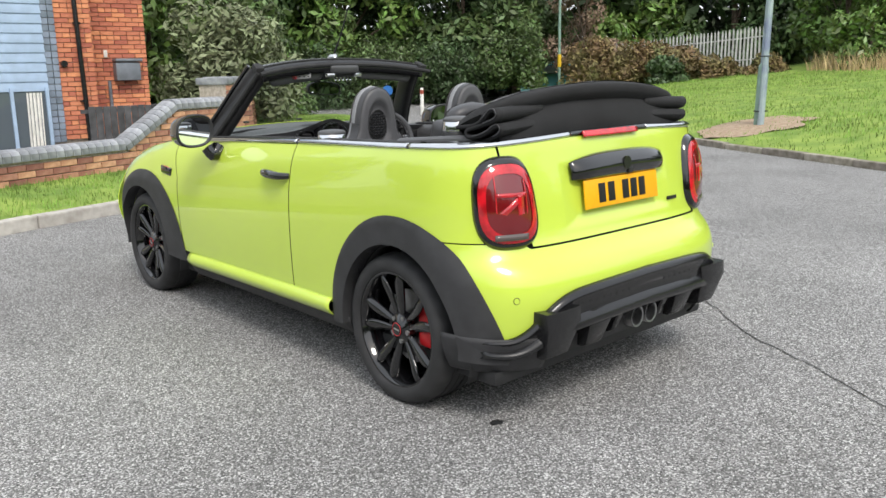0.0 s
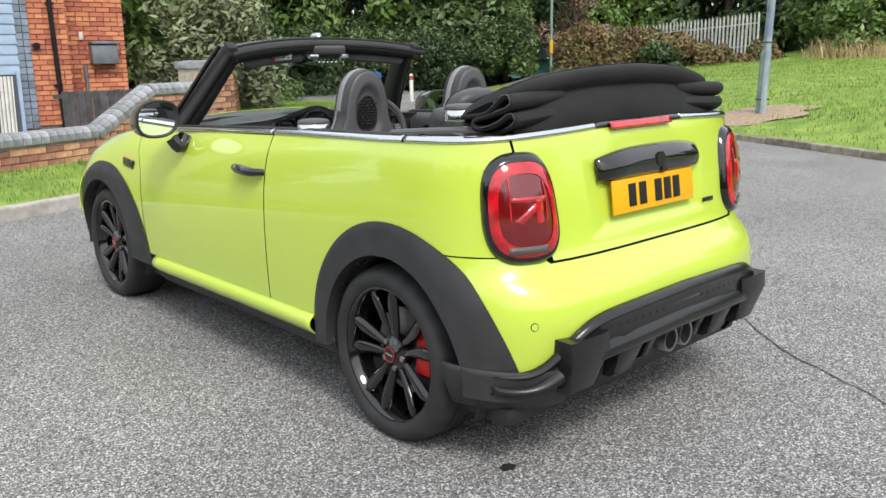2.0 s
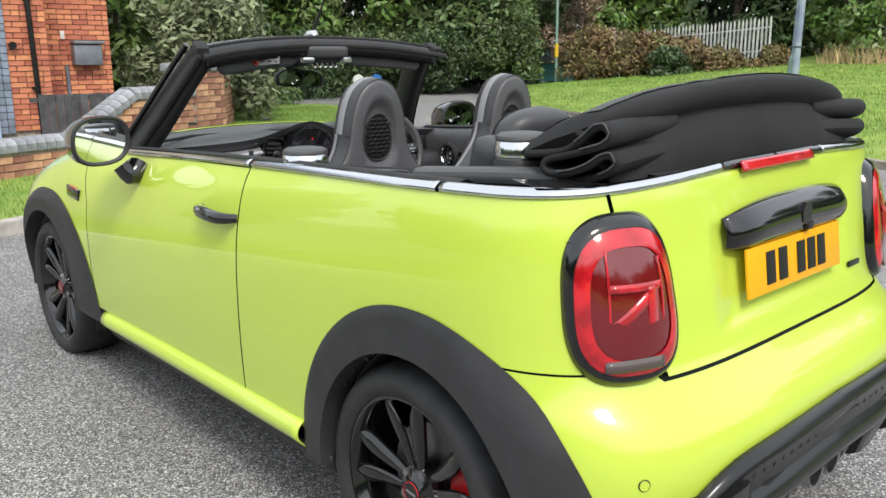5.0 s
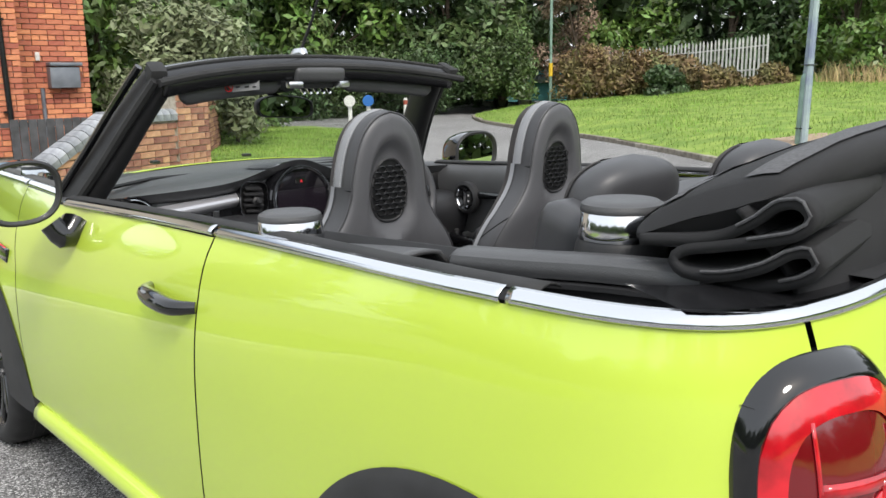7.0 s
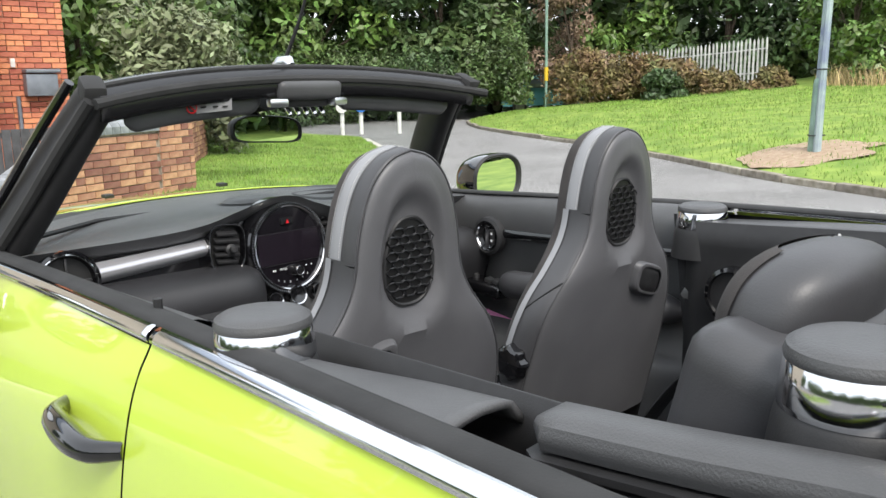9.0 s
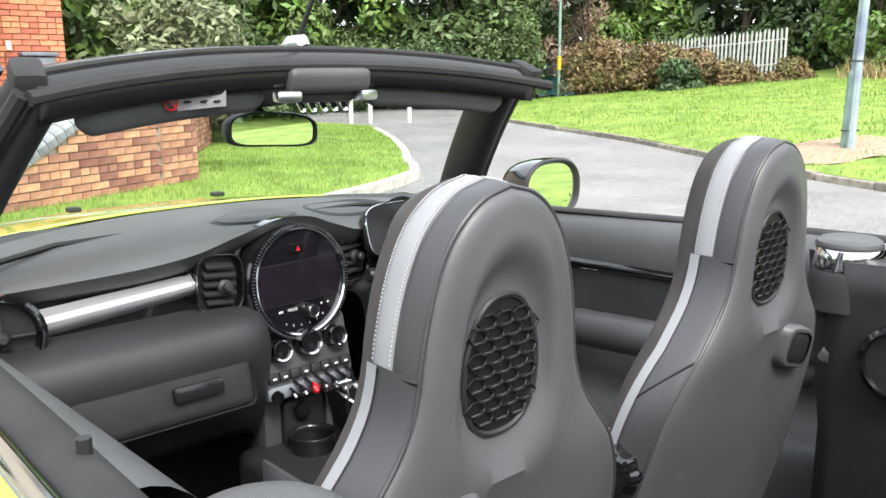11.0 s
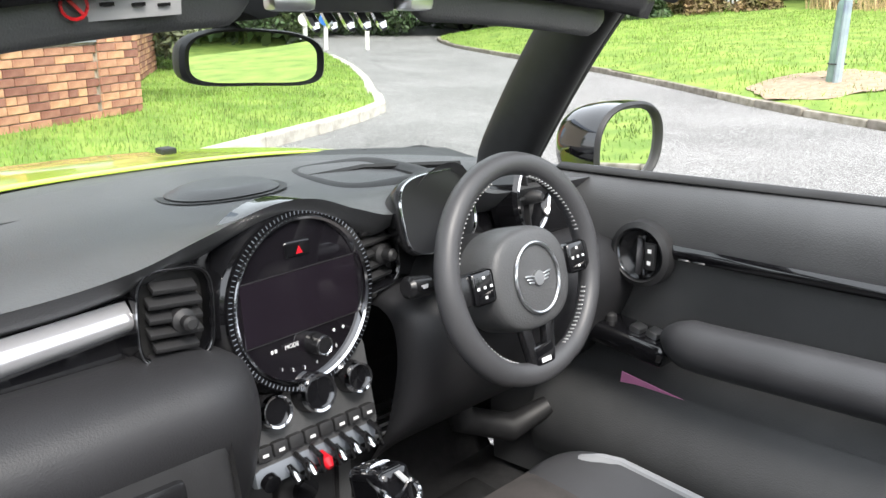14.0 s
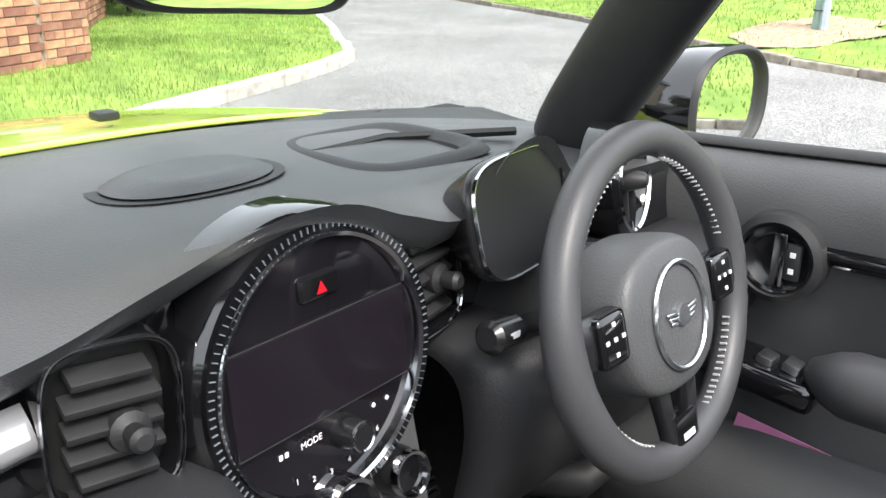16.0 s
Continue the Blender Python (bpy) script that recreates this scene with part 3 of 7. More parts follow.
house.location = (0.17, 0, 0.22)
panel.location = (0.1, 0, 0.16)
wall.location = (0, 0, 0.06)
pier.location = (0, 0, 0.07)


def lamp_post():
    e = group("lamp_post", "leaning street lamp post with flaking blue-grey paint", "lamp post")
    base = Vector((10.63, 4.94, 0.27))
    top = base + Vector((0.42, 0.05, 5.6))
    up = (top - base).normalized()
    tube("base_column", [base, base + up * 0.95, base + up * 1.0, base + up * 1.03], [0.085, 0.085, 0.075, 0.055], POST_GREEN, e, "", 14)
    tube("shaft", [base + up * 0.9, base + up * 5.5], [0.056, 0.045], POST_PAINT, e, "", 14)
    bm = bmesh.new()
    off = Vector((-0.085, -0.075, 0))
    add_tube(bm, [base + off * 1.2 - Vector((0, 0, 0.1)), base + off * 0.85 + up * 1.3, base + off * 0.7 + up * 5.2], [0.055, 0.048, 0.04], 8)
    part("strut", bm, POST_PAINT, e, "blue-painted strut strapped to the post")
    for k in (0.25, 1.15, 2.2):
        tube("strap", [base + up * k + 0.105 * Vector((math.cos(a) * 1.05 - 0.25, math.sin(a) * 1.05 - 0.25, 0)) for a in [i * math.pi / 8 for i in range(16)]], 0.009, SATIN_BLACK, e, "", 6, True)
    box("lantern", top + Vector((0.3, 0, -0.05)), (0.7, 0.22, 0.12), GREY_METAL, e, bevel=0.03)


lamp_post()
def bank_z(x, y):
    return bank_height(min((Vector((x, y, 0)) - p).length for p in FAR_KERB))


def patch_fn(u, v):
    a = u * 6.28318
    k = 1 + 0.3 * noise.noise(Vector((math.cos(a) * 2, math.sin(a) * 2, 0)))
    x, y = 10.75 + (0.05 + 1.0 * v) * math.cos(a) * k, 5.1 + (0.05 + 0.85 * v) * math.sin(a) * k
    return Vector((x, y, bank_z(x, y) + 0.05 * (1 - v) + 0.012 + 0.02 * noise.noise(Vector((x * 5, y * 5, 0)))))


sheet("bare_patch", patch_fn, 48, 10, DIRT, None, closed_u=True)
tagged(bpy.data.objects["bare_patch"], "patch of bare dry earth round the post", "earth", kind="structure")


def palisade():
    e = group("palisade_fence", "galvanised steel palisade fence with pointed pales", "fence")
    me = bpy.data.meshes.new("pale")
    bm = bmesh.new()
    pts = [(-0.035, -0.75), (0.035, -0.75), (0.035, 0.66), (0, 0.75), (-0.035, 0.66)]
    a = [bm.verts.new((x, 0.012 * (abs(x) > 0.01), z)) for x, z in pts]
    b = [bm.verts.new((x, 0.012 * (abs(x) > 0.01) + 0.006, z)) for x, z in pts]
    for k in range(5):
        bm.faces.new((a[k], a[(k + 1) % 5], b[(k + 1) % 5], b[k]))
    bm.faces.new(a)
    bm.faces.new(b[::-1])
    bmesh.ops.recalc_face_normals(bm, faces=bm.faces)
    bm.to_mesh(me)
    bm.free()
    me.materials.append(FENCE_METAL)
    p0, p1 = Vector((25.0, 19.3, 0)), Vector((25.3, 13.2, 0))
    yaw = math.atan2((p1 - p0).y, (p1 - p0).x)
    for k in range(44):
        t = k / 43
        z = 1.42 + 0.4 * t
        ob = new("pale", me)
        ob.parent = e
        ob.matrix_basis = Matrix.Translation(p0.lerp(p1, t) + Vector((0, 0, z + random.uniform(-0.03, 0.03)))) @ Matrix.Rotation(yaw + random.uniform(-0.1, 0.1), 4, "Z") @ Matrix.Rotation(random.uniform(-0.03, 0.03), 4, "Y")
    for dz in (-0.35, 0.4):
        tube("rail", [p0 + Vector((0.06, 0, 1.42 + dz)), p1 + Vector((0.06, 0, 1.82 + dz))], 0.025, FENCE_METAL, e, "", 6)


palisade()


def bollard(x, y, disc):
    e = group("bollard", "pale marker post with a %s at the roadside" % ("round sign" if disc else "red band"), "bollard", "", (x, y, 0), "marker posts by the road")
    bm = bmesh.new()
    add_tube(bm, [(0, 0, -0.05), (0, 0, 0.72), (0, 0, 0.78)], [0.055, 0.055, 0.04], 12)
    ob = part("post", bm, WHITE_PAINT, e)
    ob.matrix_parent_inverse = Matrix.Identity(4)
    bm = bmesh.new()
    if disc:
        d = Vector((-0.62, -0.78, 0)) * 0.09
        add_cyl(bm, Vector((0, 0, 0.72)) + d, Vector((0, 0, 0.72)) + d * 1.2, 0.15, seg=20)
        ob = part("sign", bm, BLUE_SIGN if disc == 1 else WHITE_PAINT, e, "round sign face")
    else:
        add_cyl(bm, (0, 0, 0.6), (0, 0, 0.72), 0.058, seg=12)
        ob = part("band", bm, RED_BAND, e, "red reflective band")
    ob.matrix_parent_inverse = Matrix.Identity(4)


bollard(11.9, 17.85, 2)
bollard(12.4, 17.7, 1)
bollard(13.2, 17.1, 0)
pole = group("marker_pole", "thin green pole with a yellow marker among the trees", "pole", "", (21.3, 19.0, 0))
tube("shaft", [(21.3, 19.0, 0), (21.3, 19.0, 5.5)], 0.05, POST_GREEN, pole, "", 8)
cyl("marker", (21.3, 19.0, 1.3), (21.3, 19.0, 1.75), 0.07, YELLOW_BAND, pole, "yellow marker sleeve")


# ---- planting ----
def leaf_mesh(name, clumps, n, size, mat, seed, flat=0.35):
    """Leaves as bent quads on the shells of many uneven clumps: rows of (x, y, z, radius)."""
    rng = np.random.default_rng(seed)
    c = np.array(clumps, float)
    wts = c[:, 3] ** 2
    pick = rng.choice(len(c), n, p=wts / wts.sum())
    d = rng.normal(size=(n, 3))
    d /= np.linalg.norm(d, axis=1)[:, None]
    d[:, 2] = d[:, 2] * 0.9
    r = c[pick, 3] * (0.55 + 0.5 * rng.random(n) ** 0.5) * (1 + 0.12 * rng.normal(size=n))
    p = c[pick, :3] + d * r[:, None]
    nrm = d + rng.normal(size=(n, 3)) * 0.7 + np.array([0, 0, flat])
    nrm /= np.linalg.norm(nrm, axis=1)[:, None]
    t = np.cross(nrm, rng.normal(size=(n, 3)))
    t /= np.linalg.norm(t, axis=1)[:, None]
    b = np.cross(nrm, t)
    s = (size * rng.uniform(0.55, 1.35, n))[:, None]
    v = np.stack([p - t * s, p + b * s * 0.42 - nrm * s * 0.12, p + t * s - nrm * s * 0.25, p - b * s * 0.42 - nrm * s * 0.12], 1).reshape(-1, 3)
    v[:, 2] = np.maximum(v[:, 2], 0.02)
    me = bpy.data.meshes.new(name)
    me.from_pydata(v.tolist(), [], (np.arange(n)[:, None] * 4 + [0, 1, 2, 3]).tolist())
    me.materials.append(mat)
    return me


def tree(name, x, y, z, height, width, mat, leaves, size, seed, label, low=0.1, category="tree", trunk=True):
    rng = random.Random(seed)
    e = group(name, label, category, "", (x, y, z))
    clumps = []
    k = 26
    for _ in range(k):
        h = rng.uniform(low, 1.0)
        prof = width * (0.55 + 0.45 * math.sin(math.pi * min(1, h * 0.85 + 0.12)))
        a = rng.uniform(0, 6.283)
        rad = prof * rng.uniform(0.25, 0.85)
        clumps.append((rad * math.cos(a), rad * math.sin(a), h * height, width * rng.uniform(0.22, 0.42)))
    if trunk:
        bm = bmesh.new()
        add_tube(bm, [(0, 0, -0.2), (0.1, 0.05, height * 0.3), (0.05, -0.1, height * 0.7)], [0.05 * width, 0.035 * width, 0.012 * width], 8)
        for c in clumps[::4]:
            add_tube(bm, [(0.08, 0.0, max(0.2, c[2] * 0.45)), (c[0] * 0.5, c[1] * 0.5, c[2] * 0.8), c[:3]], [0.02 * width, 0.012 * width, 0.005 * width], 6)
        part("trunk", bm, BARK, e).matrix_parent_inverse = Matrix.Identity(4)
    ob = new("crown", leaf_mesh("crown", clumps, leaves, size, mat, seed))
    ob.parent = e
    return e


# broad-leaved shrubs behind the garden wall
tree("laurel", 4.3, 15.2, 0, 4.6, 1.9, LEAF_LIGHT, 9000, 0.12, 11, "dense laurel with broad glossy light green leaves", 0.1, "shrub")
tree("laurel", 6.6, 17.5, 0, 5.2, 2.3, LEAF_MID, 9000, 0.13, 12, "dense laurel with broad dark green leaves", 0.1, "shrub")
tree("willow_shrub", 4.9, 12.9, 0, 2.3, 1.25, LEAF_GREY, 8000, 0.075, 13, "grey-green shrub with small leaves behind the wall", 0.3, "shrub")
tree("willow_shrub", 6.1, 13.4, 0, 2.1, 1.0, LEAF_GREY, 6000, 0.075, 14, "grey-green shrub with small leaves beside the lawn", 0.25, "shrub")
tree("bramble", 7.1, 15.6, 0, 1.5, 1.1, LEAF_LIGHT, 6000, 0.08, 15, "low green bramble at the lawn's edge", 0.0, "shrub", False)
tree("bramble", 8.6, 18.2, 0, 1.6, 1.4, LEAF_MID, 6000, 0.08, 16, "low green bramble at the lawn's edge", 0.0, "shrub", False)
# the wood beyond the road
mats = [LEAF_DARK, LEAF_MID, LEAF_DARK, LEAF_MID, LEAF_LIGHT]
k = 0
for x, y, h, w in ((3.5, 22, 8, 3.2), (7, 25, 9, 3.6), (10.2, 25.5, 8, 3.2), (13, 25.5, 9, 3.4), (16, 25.5, 8.5, 3.2), (18.2, 24.5, 9, 3.2), (20.6, 23.6, 8, 3.0),
                   (22.6, 22.6, 8.5, 2.8), (24.5, 24.5, 9.5, 3.2), (28.5, 21, 10, 3.4), (30.5, 17.5, 10, 3.4), (31.5, 13.5, 10, 3.4), (27.2, 11.3, 5.2, 1.75), (29.5, 8.4, 9, 3.2), (25.4, 9.6, 4.8, 1.5),
                   (30, 4.5, 9, 3.2), (27, 1.5, 9, 3.2), (26, -3, 9, 3.5), (24, -8, 9, 3.5)):
    tree("woodland_tree", x, y, 0.6 if x > 20 else 0, h, w, LEAF_LIGHT if w < 1.8 else mats[k % 5], 11000 if w > 2 else 7000, 0.17 if w > 2 else 0.12, 30 + k,
         "dense broad-leaved tree at the edge of the wood" if w > 2 else "rounded light green bush by the fence", 0.02)
    k += 1
tree("bare_tree", 23.3, 19.6, 0.6, 4.6, 1.6, LEAF_BARE, 6500, 0.09, 70, "thin brown half-bare tree", 0.15)
for i, (x, y, h, w, m) in enumerate(((20.4, 20.3, 2.2, 1.4, LEAF_MID), (22.2, 18.4, 1.6, 1.2, LEAF_BROWN), (22.9, 16.9, 1.3, 1.2, LEAF_BROWN), (23.6, 15.4, 1.15, 1.1, LEAF_BROWN),
                                     (24.2, 14.0, 1.0, 1.0, LEAF_BROWN), (23.9, 16.2, 1.4, 1.2, LEAF_BROWN), (22.3, 15.0, 0.9, 0.7, LEAF_DARK), (24.6, 12.6, 0.9, 0.9, LEAF_BROWN),
                                     (26.6, 9.0, 1.0, 1.2, LEAF_BROWN), (18.5, 22.3, 2.4, 1.8, LEAF_DARK), (16, 23.0, 2.2, 1.8, LEAF_MID), (13.2, 23.4, 2.2, 2.0, LEAF_DARK), (10.4, 23.2, 2.4, 1.8, LEAF_MID))):
    tree("hedge_bush", x, y, 0.5 if x > 20 else 0.0, h, w, m, 5500, 0.085, 90 + i, "tangled autumn bramble bush" if m is LEAF_BROWN else "dark green hedge bush", 0.0, "shrub", False)


def far_woods():
    rng = random.Random(5)
    clumps = []
    for i in range(170):
        a = radians(-30 + 150 * i / 169)
        r = rng.uniform(36, 44)
        for _ in range(3):
            clumps.append((r * math.cos(a), r * math.sin(a), rng.uniform(0, 9), rng.uniform(1.6, 2.8)))
    me = leaf_mesh("far_woods", clumps, 60000, 0.42, LEAF_DARK, 7)
    tagged(new("far_woods", me), "dark dense woodland behind the first trees", "woods", kind="stuff")


far_woods()


def back_trees():
    """Trees and houses' hedges behind the camera close the place around."""
    rng = random.Random(8)
    clumps = []
    for i in range(120):
        a = radians(130 + 195 * i / 119)
        r = rng.uniform(22, 30)
        for _ in range(2):
            clumps.append((r * math.cos(a), r * math.sin(a), rng.uniform(0, 4.5), rng.uniform(1.6, 2.6)))
    me = leaf_mesh("hedge_row", clumps, 60000, 0.3, LEAF_MID, 9)
    tagged(new("hedge_row", me), "tall green hedge row round the road", "hedge", kind="stuff")


back_trees()
sheet("verge", lambda u, v: Vector((-20 + 34 * u, -10 - 14 * v, 0.06 + 0.9 * v * v)), 30, 14, GRASS_GROUND, None)
tagged(bpy.data.objects["verge"], "green grass verge across the road", "grass", kind="structure")


# ---- the convertible: body surface ----
# The car points along +y; its rear axle stands at y = 0, its front axle at y = 2.495.
WHEELBASE = 2.495


def belt(y):
    return spline([(-0.6, 1.036), (-0.1, 1.021), (0.73, 0.995), (1.6, 0.957), (2.1, 0.93), (2.6, 0.87), (2.95, 0.78), (3.15, 0.66)], y)


def half_width(y, z):
    t = (z - 0.25) / (belt(y) - 0.25)
    b = spline([(-0.1, 0.826), (0.73, 0.79), (1.6, 0.762), (2.3, 0.75), (3.0, 0.68)], y)
    m = spline([(-0.1, 0.862), (1.2, 0.855), (2.4, 0.862), (2.8, 0.85), (3.1, 0.7), (3.25, 0.45)], y)
    g = spline([(-0.2, 0.6), (0.0, 0.78), (0.25, 0.95), (0.5, 1.0), (0.7, 0.92), (0.85, 0.66), (0.94, 0.36), (1.0, 0.0), (1.1, -0.5)], t)
    return b + (m - b) * g


def corner_power(z):
    """How square the rear corners are in plan."""
    return spline([(0.5, 4.2), (0.66, 4.0), (0.85, 4.3), (1.0, 5.0), (1.07, 5.4)], z)


def rear_y(z):
    return -spline([(0.2, 0.6), (0.42, 0.65), (0.54, 0.655), (0.6, 0.63), (0.65, 0.58), (0.7, 0.55), (0.85, 0.518), (0.97, 0.49), (1.04, 0.472), (1.09, 0.445)], z)


def outline(z, steps=90):
    """Half outline at a height, from the side at y = 0 round the corner to the rear centre, with its running length."""
    w, b, n = half_width(0, z), -rear_y(z), corner_power(z)
    pts = []
    for i in range(steps + 1):
        a = (i / steps) * math.pi / 2
        # even spread over the corner of the superellipse
        c, s = math.cos(a), math.sin(a)
        k = (c**n + s**n) ** (-1 / n)
        pts.append((-w * c * k, -b * s * k))
    cum = [0.0]
    for p, q in zip(pts, pts[1:]):
        cum.append(cum[-1] + math.dist(p, q))
    return pts, cum


OUTLINES = {}


def around(l, z, out=0.0):
    """The body at running length l from the rear axle (negative: forward along the side) and height z; out: metres proud of it."""
    if l <= 0:
        return Vector((-half_width(-l, z) - out, -l, z))
    key = round(z, 3)
    if key not in OUTLINES:
        OUTLINES[key] = outline(z)
    pts, cum = OUTLINES[key]
    l = min(l, cum[-1] - 1e-6)
    i = int(np.searchsorted(cum, l)) or 1
    t = (l - cum[i - 1]) / (cum[i] - cum[i - 1])
    (x0, y0), (x1, y1) = pts[i - 1], pts[i]
    d = Vector((x1 - x0, y1 - y0, 0)).normalized()
    n = Vector((d.y, -d.x, 0))
    if n.x > 0 and n.y > 0:
        n = -n
    p = Vector((x0 + (x1 - x0) * t, y0 + (y1 - y0) * t, z))
    n = Vector((-abs(n.x), -abs(n.y), 0))
    return p + n * out


def total(z):
    key = round(z, 3)
    if key not in OUTLINES:
        OUTLINES[key] = outline(z)
    return OUTLINES[key][1][-1]


def side_x(y, z):
    """x of the left side at y and z."""
    w = half_width(max(y, 0), z)
    if y >= 0:
        return -w
    b, n = -rear_y(z), corner_power(z)
    return -w * max(0.0, 1 - min(1, -y / b) ** n) ** (1 / n)


def back_y(x, z):
    w, b, n = half_width(0, z), -rear_y(z), corner_power(z)
    return -b * max(0.0, 1 - min(1, abs(x) / w) ** n) ** (1 / n)


def belt_l(l):
    return belt(-l) if l < 0 else belt(0) + 0.033 * min(1.0, l / 0.95)


def mirror_x(ob, name=None):
    """The same part on the other side of the car."""
    bm = bmesh.new()
    bm.from_mesh(ob.data)
    bmesh.ops.scale(bm, vec=(-1, 1, 1), verts=bm.verts)
    bmesh.ops.reverse_faces(bm, faces=bm.faces)
    o = finish(name or ob.name.split(".")[0], bm, list(ob.data.materials), ob.parent)
    for md in ob.modifiers:
        s = o.modifiers.new(md.name, md.type)
        s.thickness, s.offset = md.thickness, md.offset
    return o


car = group("convertible_car", "lime yellow convertible car with folded black roof, parked on asphalt", "car")
ARCH_R = Vector((0, -0.06, 0.30))
ARCH_F = Vector((0, WHEELBASE - 0.02, 0.30))


def not_in_arch(c, r=0.425):
    return math.hypot(c.y - ARCH_R.y, c.z - ARCH_R.z) > r and math.hypot(c.y - ARCH_F.y, c.z - ARCH_F.z) > r


LID_Z = 0.672


def lid_edge(z):
    """Running length of the boot lid's edge at a height."""
    return lerp([(0.6, 0.70), (0.66, 0.69), (0.7, 0.67), (1.04, 0.5), (1.07, 0.49)], z)


GAP = 0.0032


def both(fn):
    """A whole sheet from its left half, which ends at the middle."""
    def whole(u, v):
        if u <= 0.5:
            p = fn(2 * u, v)
            return Vector((min(p.x, 0) if u < 0.5 else 0.0, p.y, p.z))
        p = fn(2 - 2 * u, v)
        return Vector((-p.x, p.y, p.z))
    return whole


def side_panel(name, l0, l1, z0, z1, nu, nv, mat=PAINT, parent=car, keep=not_in_arch, out=0.0, label=""):
    """l0, l1 are functions of z; z0, z1 of the share along the panel."""
    def fn(u, v):
        za = z0(u) if callable(z0) else z0
        zc = z1(u) if callable(z1) else z1
        z = za + (zc - za) * v
        a = l0(z) if callable(l0) else l0
        b = l1(z) if callable(l1) else l1
        return around(a + (b - a) * u, z, out)
    return sheet(name, fn, nu, nv, mat, parent, label, keep=keep)


DOOR_REAR = -0.735
DOOR_FRONT = lambda z: -lerp([(0.25, 1.93), (0.6, 1.945), (0.75, 1.95), (0.87, 2.03), (0.97, 2.1)], z)
# inner shell in black, seen through the joints only
shell = side_panel("inner_shell", -2.9, lambda z: total(z), 0.26, lambda u: belt_l(-2.9 + u * 4.1) - 0.004, 110, 16, BLACK_PLASTIC, car, lambda c: not_in_arch(c, 0.37), -0.028)
mirror_x(shell)
QL = 0.72 - DOOR_REAR


def quarter_fn(u, v):
    l = DOOR_REAR + GAP + u * QL
    zq = 0.335 if v <= 0.5 else 0.70 + (belt_l(l) - 0.70) * (v - 0.5) * 2
    l = DOOR_REAR + GAP + u * (lid_edge(max(zq, 0.7)) - DOOR_REAR - 2 * GAP)
    z = 0.335 + (0.70 - 0.335) * v * 2 if v <= 0.5 else 0.70 + (belt_l(l) - 0.70) * (v - 0.5) * 2
    return around(l, z)


quarter = sheet("rear_quarter", quarter_fn, 90, 44, PAINT, car, "", 0.0, lambda c: not_in_arch(c) and (c.z > 0.70 or c.y > -0.06))
mirror_x(quarter)
door = side_panel("door", lambda z: DOOR_FRONT(z) + GAP, DOOR_REAR - GAP, 0.335, lambda u: belt(1.95 - u * 1.2) - 0.002, 60, 22, label="long lime yellow door")
door_r = mirror_x(door)
fender = side_panel("front_wing", -3.1, lambda z: DOOR_FRONT(z) - GAP, 0.335, lambda u: belt(3.1 - u * 1.06) - 0.002, 70, 26)
mirror_x(fender)
skirt = sheet("side_skirt", lambda u, v: Vector((side_x(1.86 - u * 1.45, 0.30) - spline([(0, 0.002), (0.2, 0.02), (0.6, 0.024), (1, 0.0)], v), 1.86 - u * 1.45, 0.332 + 0.02 * u - v * 0.075)), 40, 8, PAINT, car, "", 0.004)
mirror_x(skirt)
sill = sheet("sill", lambda u, v: Vector((side_x(1.9 - u * 1.6, 0.27) + 0.01 + 0.05 * v * v, 1.9 - u * 1.6, 0.275 - v * 0.085 + 0.01 * u)), 30, 6, BLACK_PLASTIC, car, "black plastic sill", 0.004)
mirror_x(sill)
def bumper_edge(x):
    """Lower edge of the painted bumper at x."""
    return spline([(0.0, 0.535), (0.4, 0.525), (0.52, 0.505), (0.6, 0.46), (0.68, 0.385), (0.74, 0.36), (0.86, 0.36)], abs(x))


bumper = sheet("rear_bumper", both(lambda u, v: around(0.1 + u * (total(round(0.33 + v * (LID_Z - 0.004 - 0.33), 3)) - 0.1), 0.33 + v * (LID_Z + 0.0265 * min(1.0, max(0.0, (0.49 - u) / 0.03)) - GAP - 0.33))), 150, 30, PAINT, car, "lime yellow rear bumper", 0.0, lambda c: not_in_arch(c) and (c.y > -0.3 or c.z > bumper_edge(c.x) - 0.012))


def lid_fn(u, v):
    z = LID_Z + 1.2 * GAP + v * (1.047 - LID_Z)
    e = lid_edge(z)
    p = around(e + GAP + u * (total(z) - e - GAP), z)
    # shallow dish round the number plate
    d = max(abs(p.x) / 0.34, abs(z - 0.835) / 0.105)
    p.y += 0.012 * (1 - min(1, max(0, (d - 0.85) / 0.25)))
    return p


lid = sheet("boot_lid", both(lid_fn), 120, 40, PAINT, car, "lime yellow boot lid")
deck = sheet("rear_deck", lambda u, v: (lambda p: Vector((p.x * (1 - 0.08 * v), p.y + v * 0.12, p.z + 0.012)))(around(0.35 + u * (total(1.04) - 0.35), 1.04)), 40, 3, SATIN_BLACK, car, "black rear deck edge")
mirror_x(deck)
floor_pan = box("floor_pan", (0, 1.25, 0.2), (1.5, 3.5, 0.06), BLACK_PLASTIC, car, bevel=0.02)
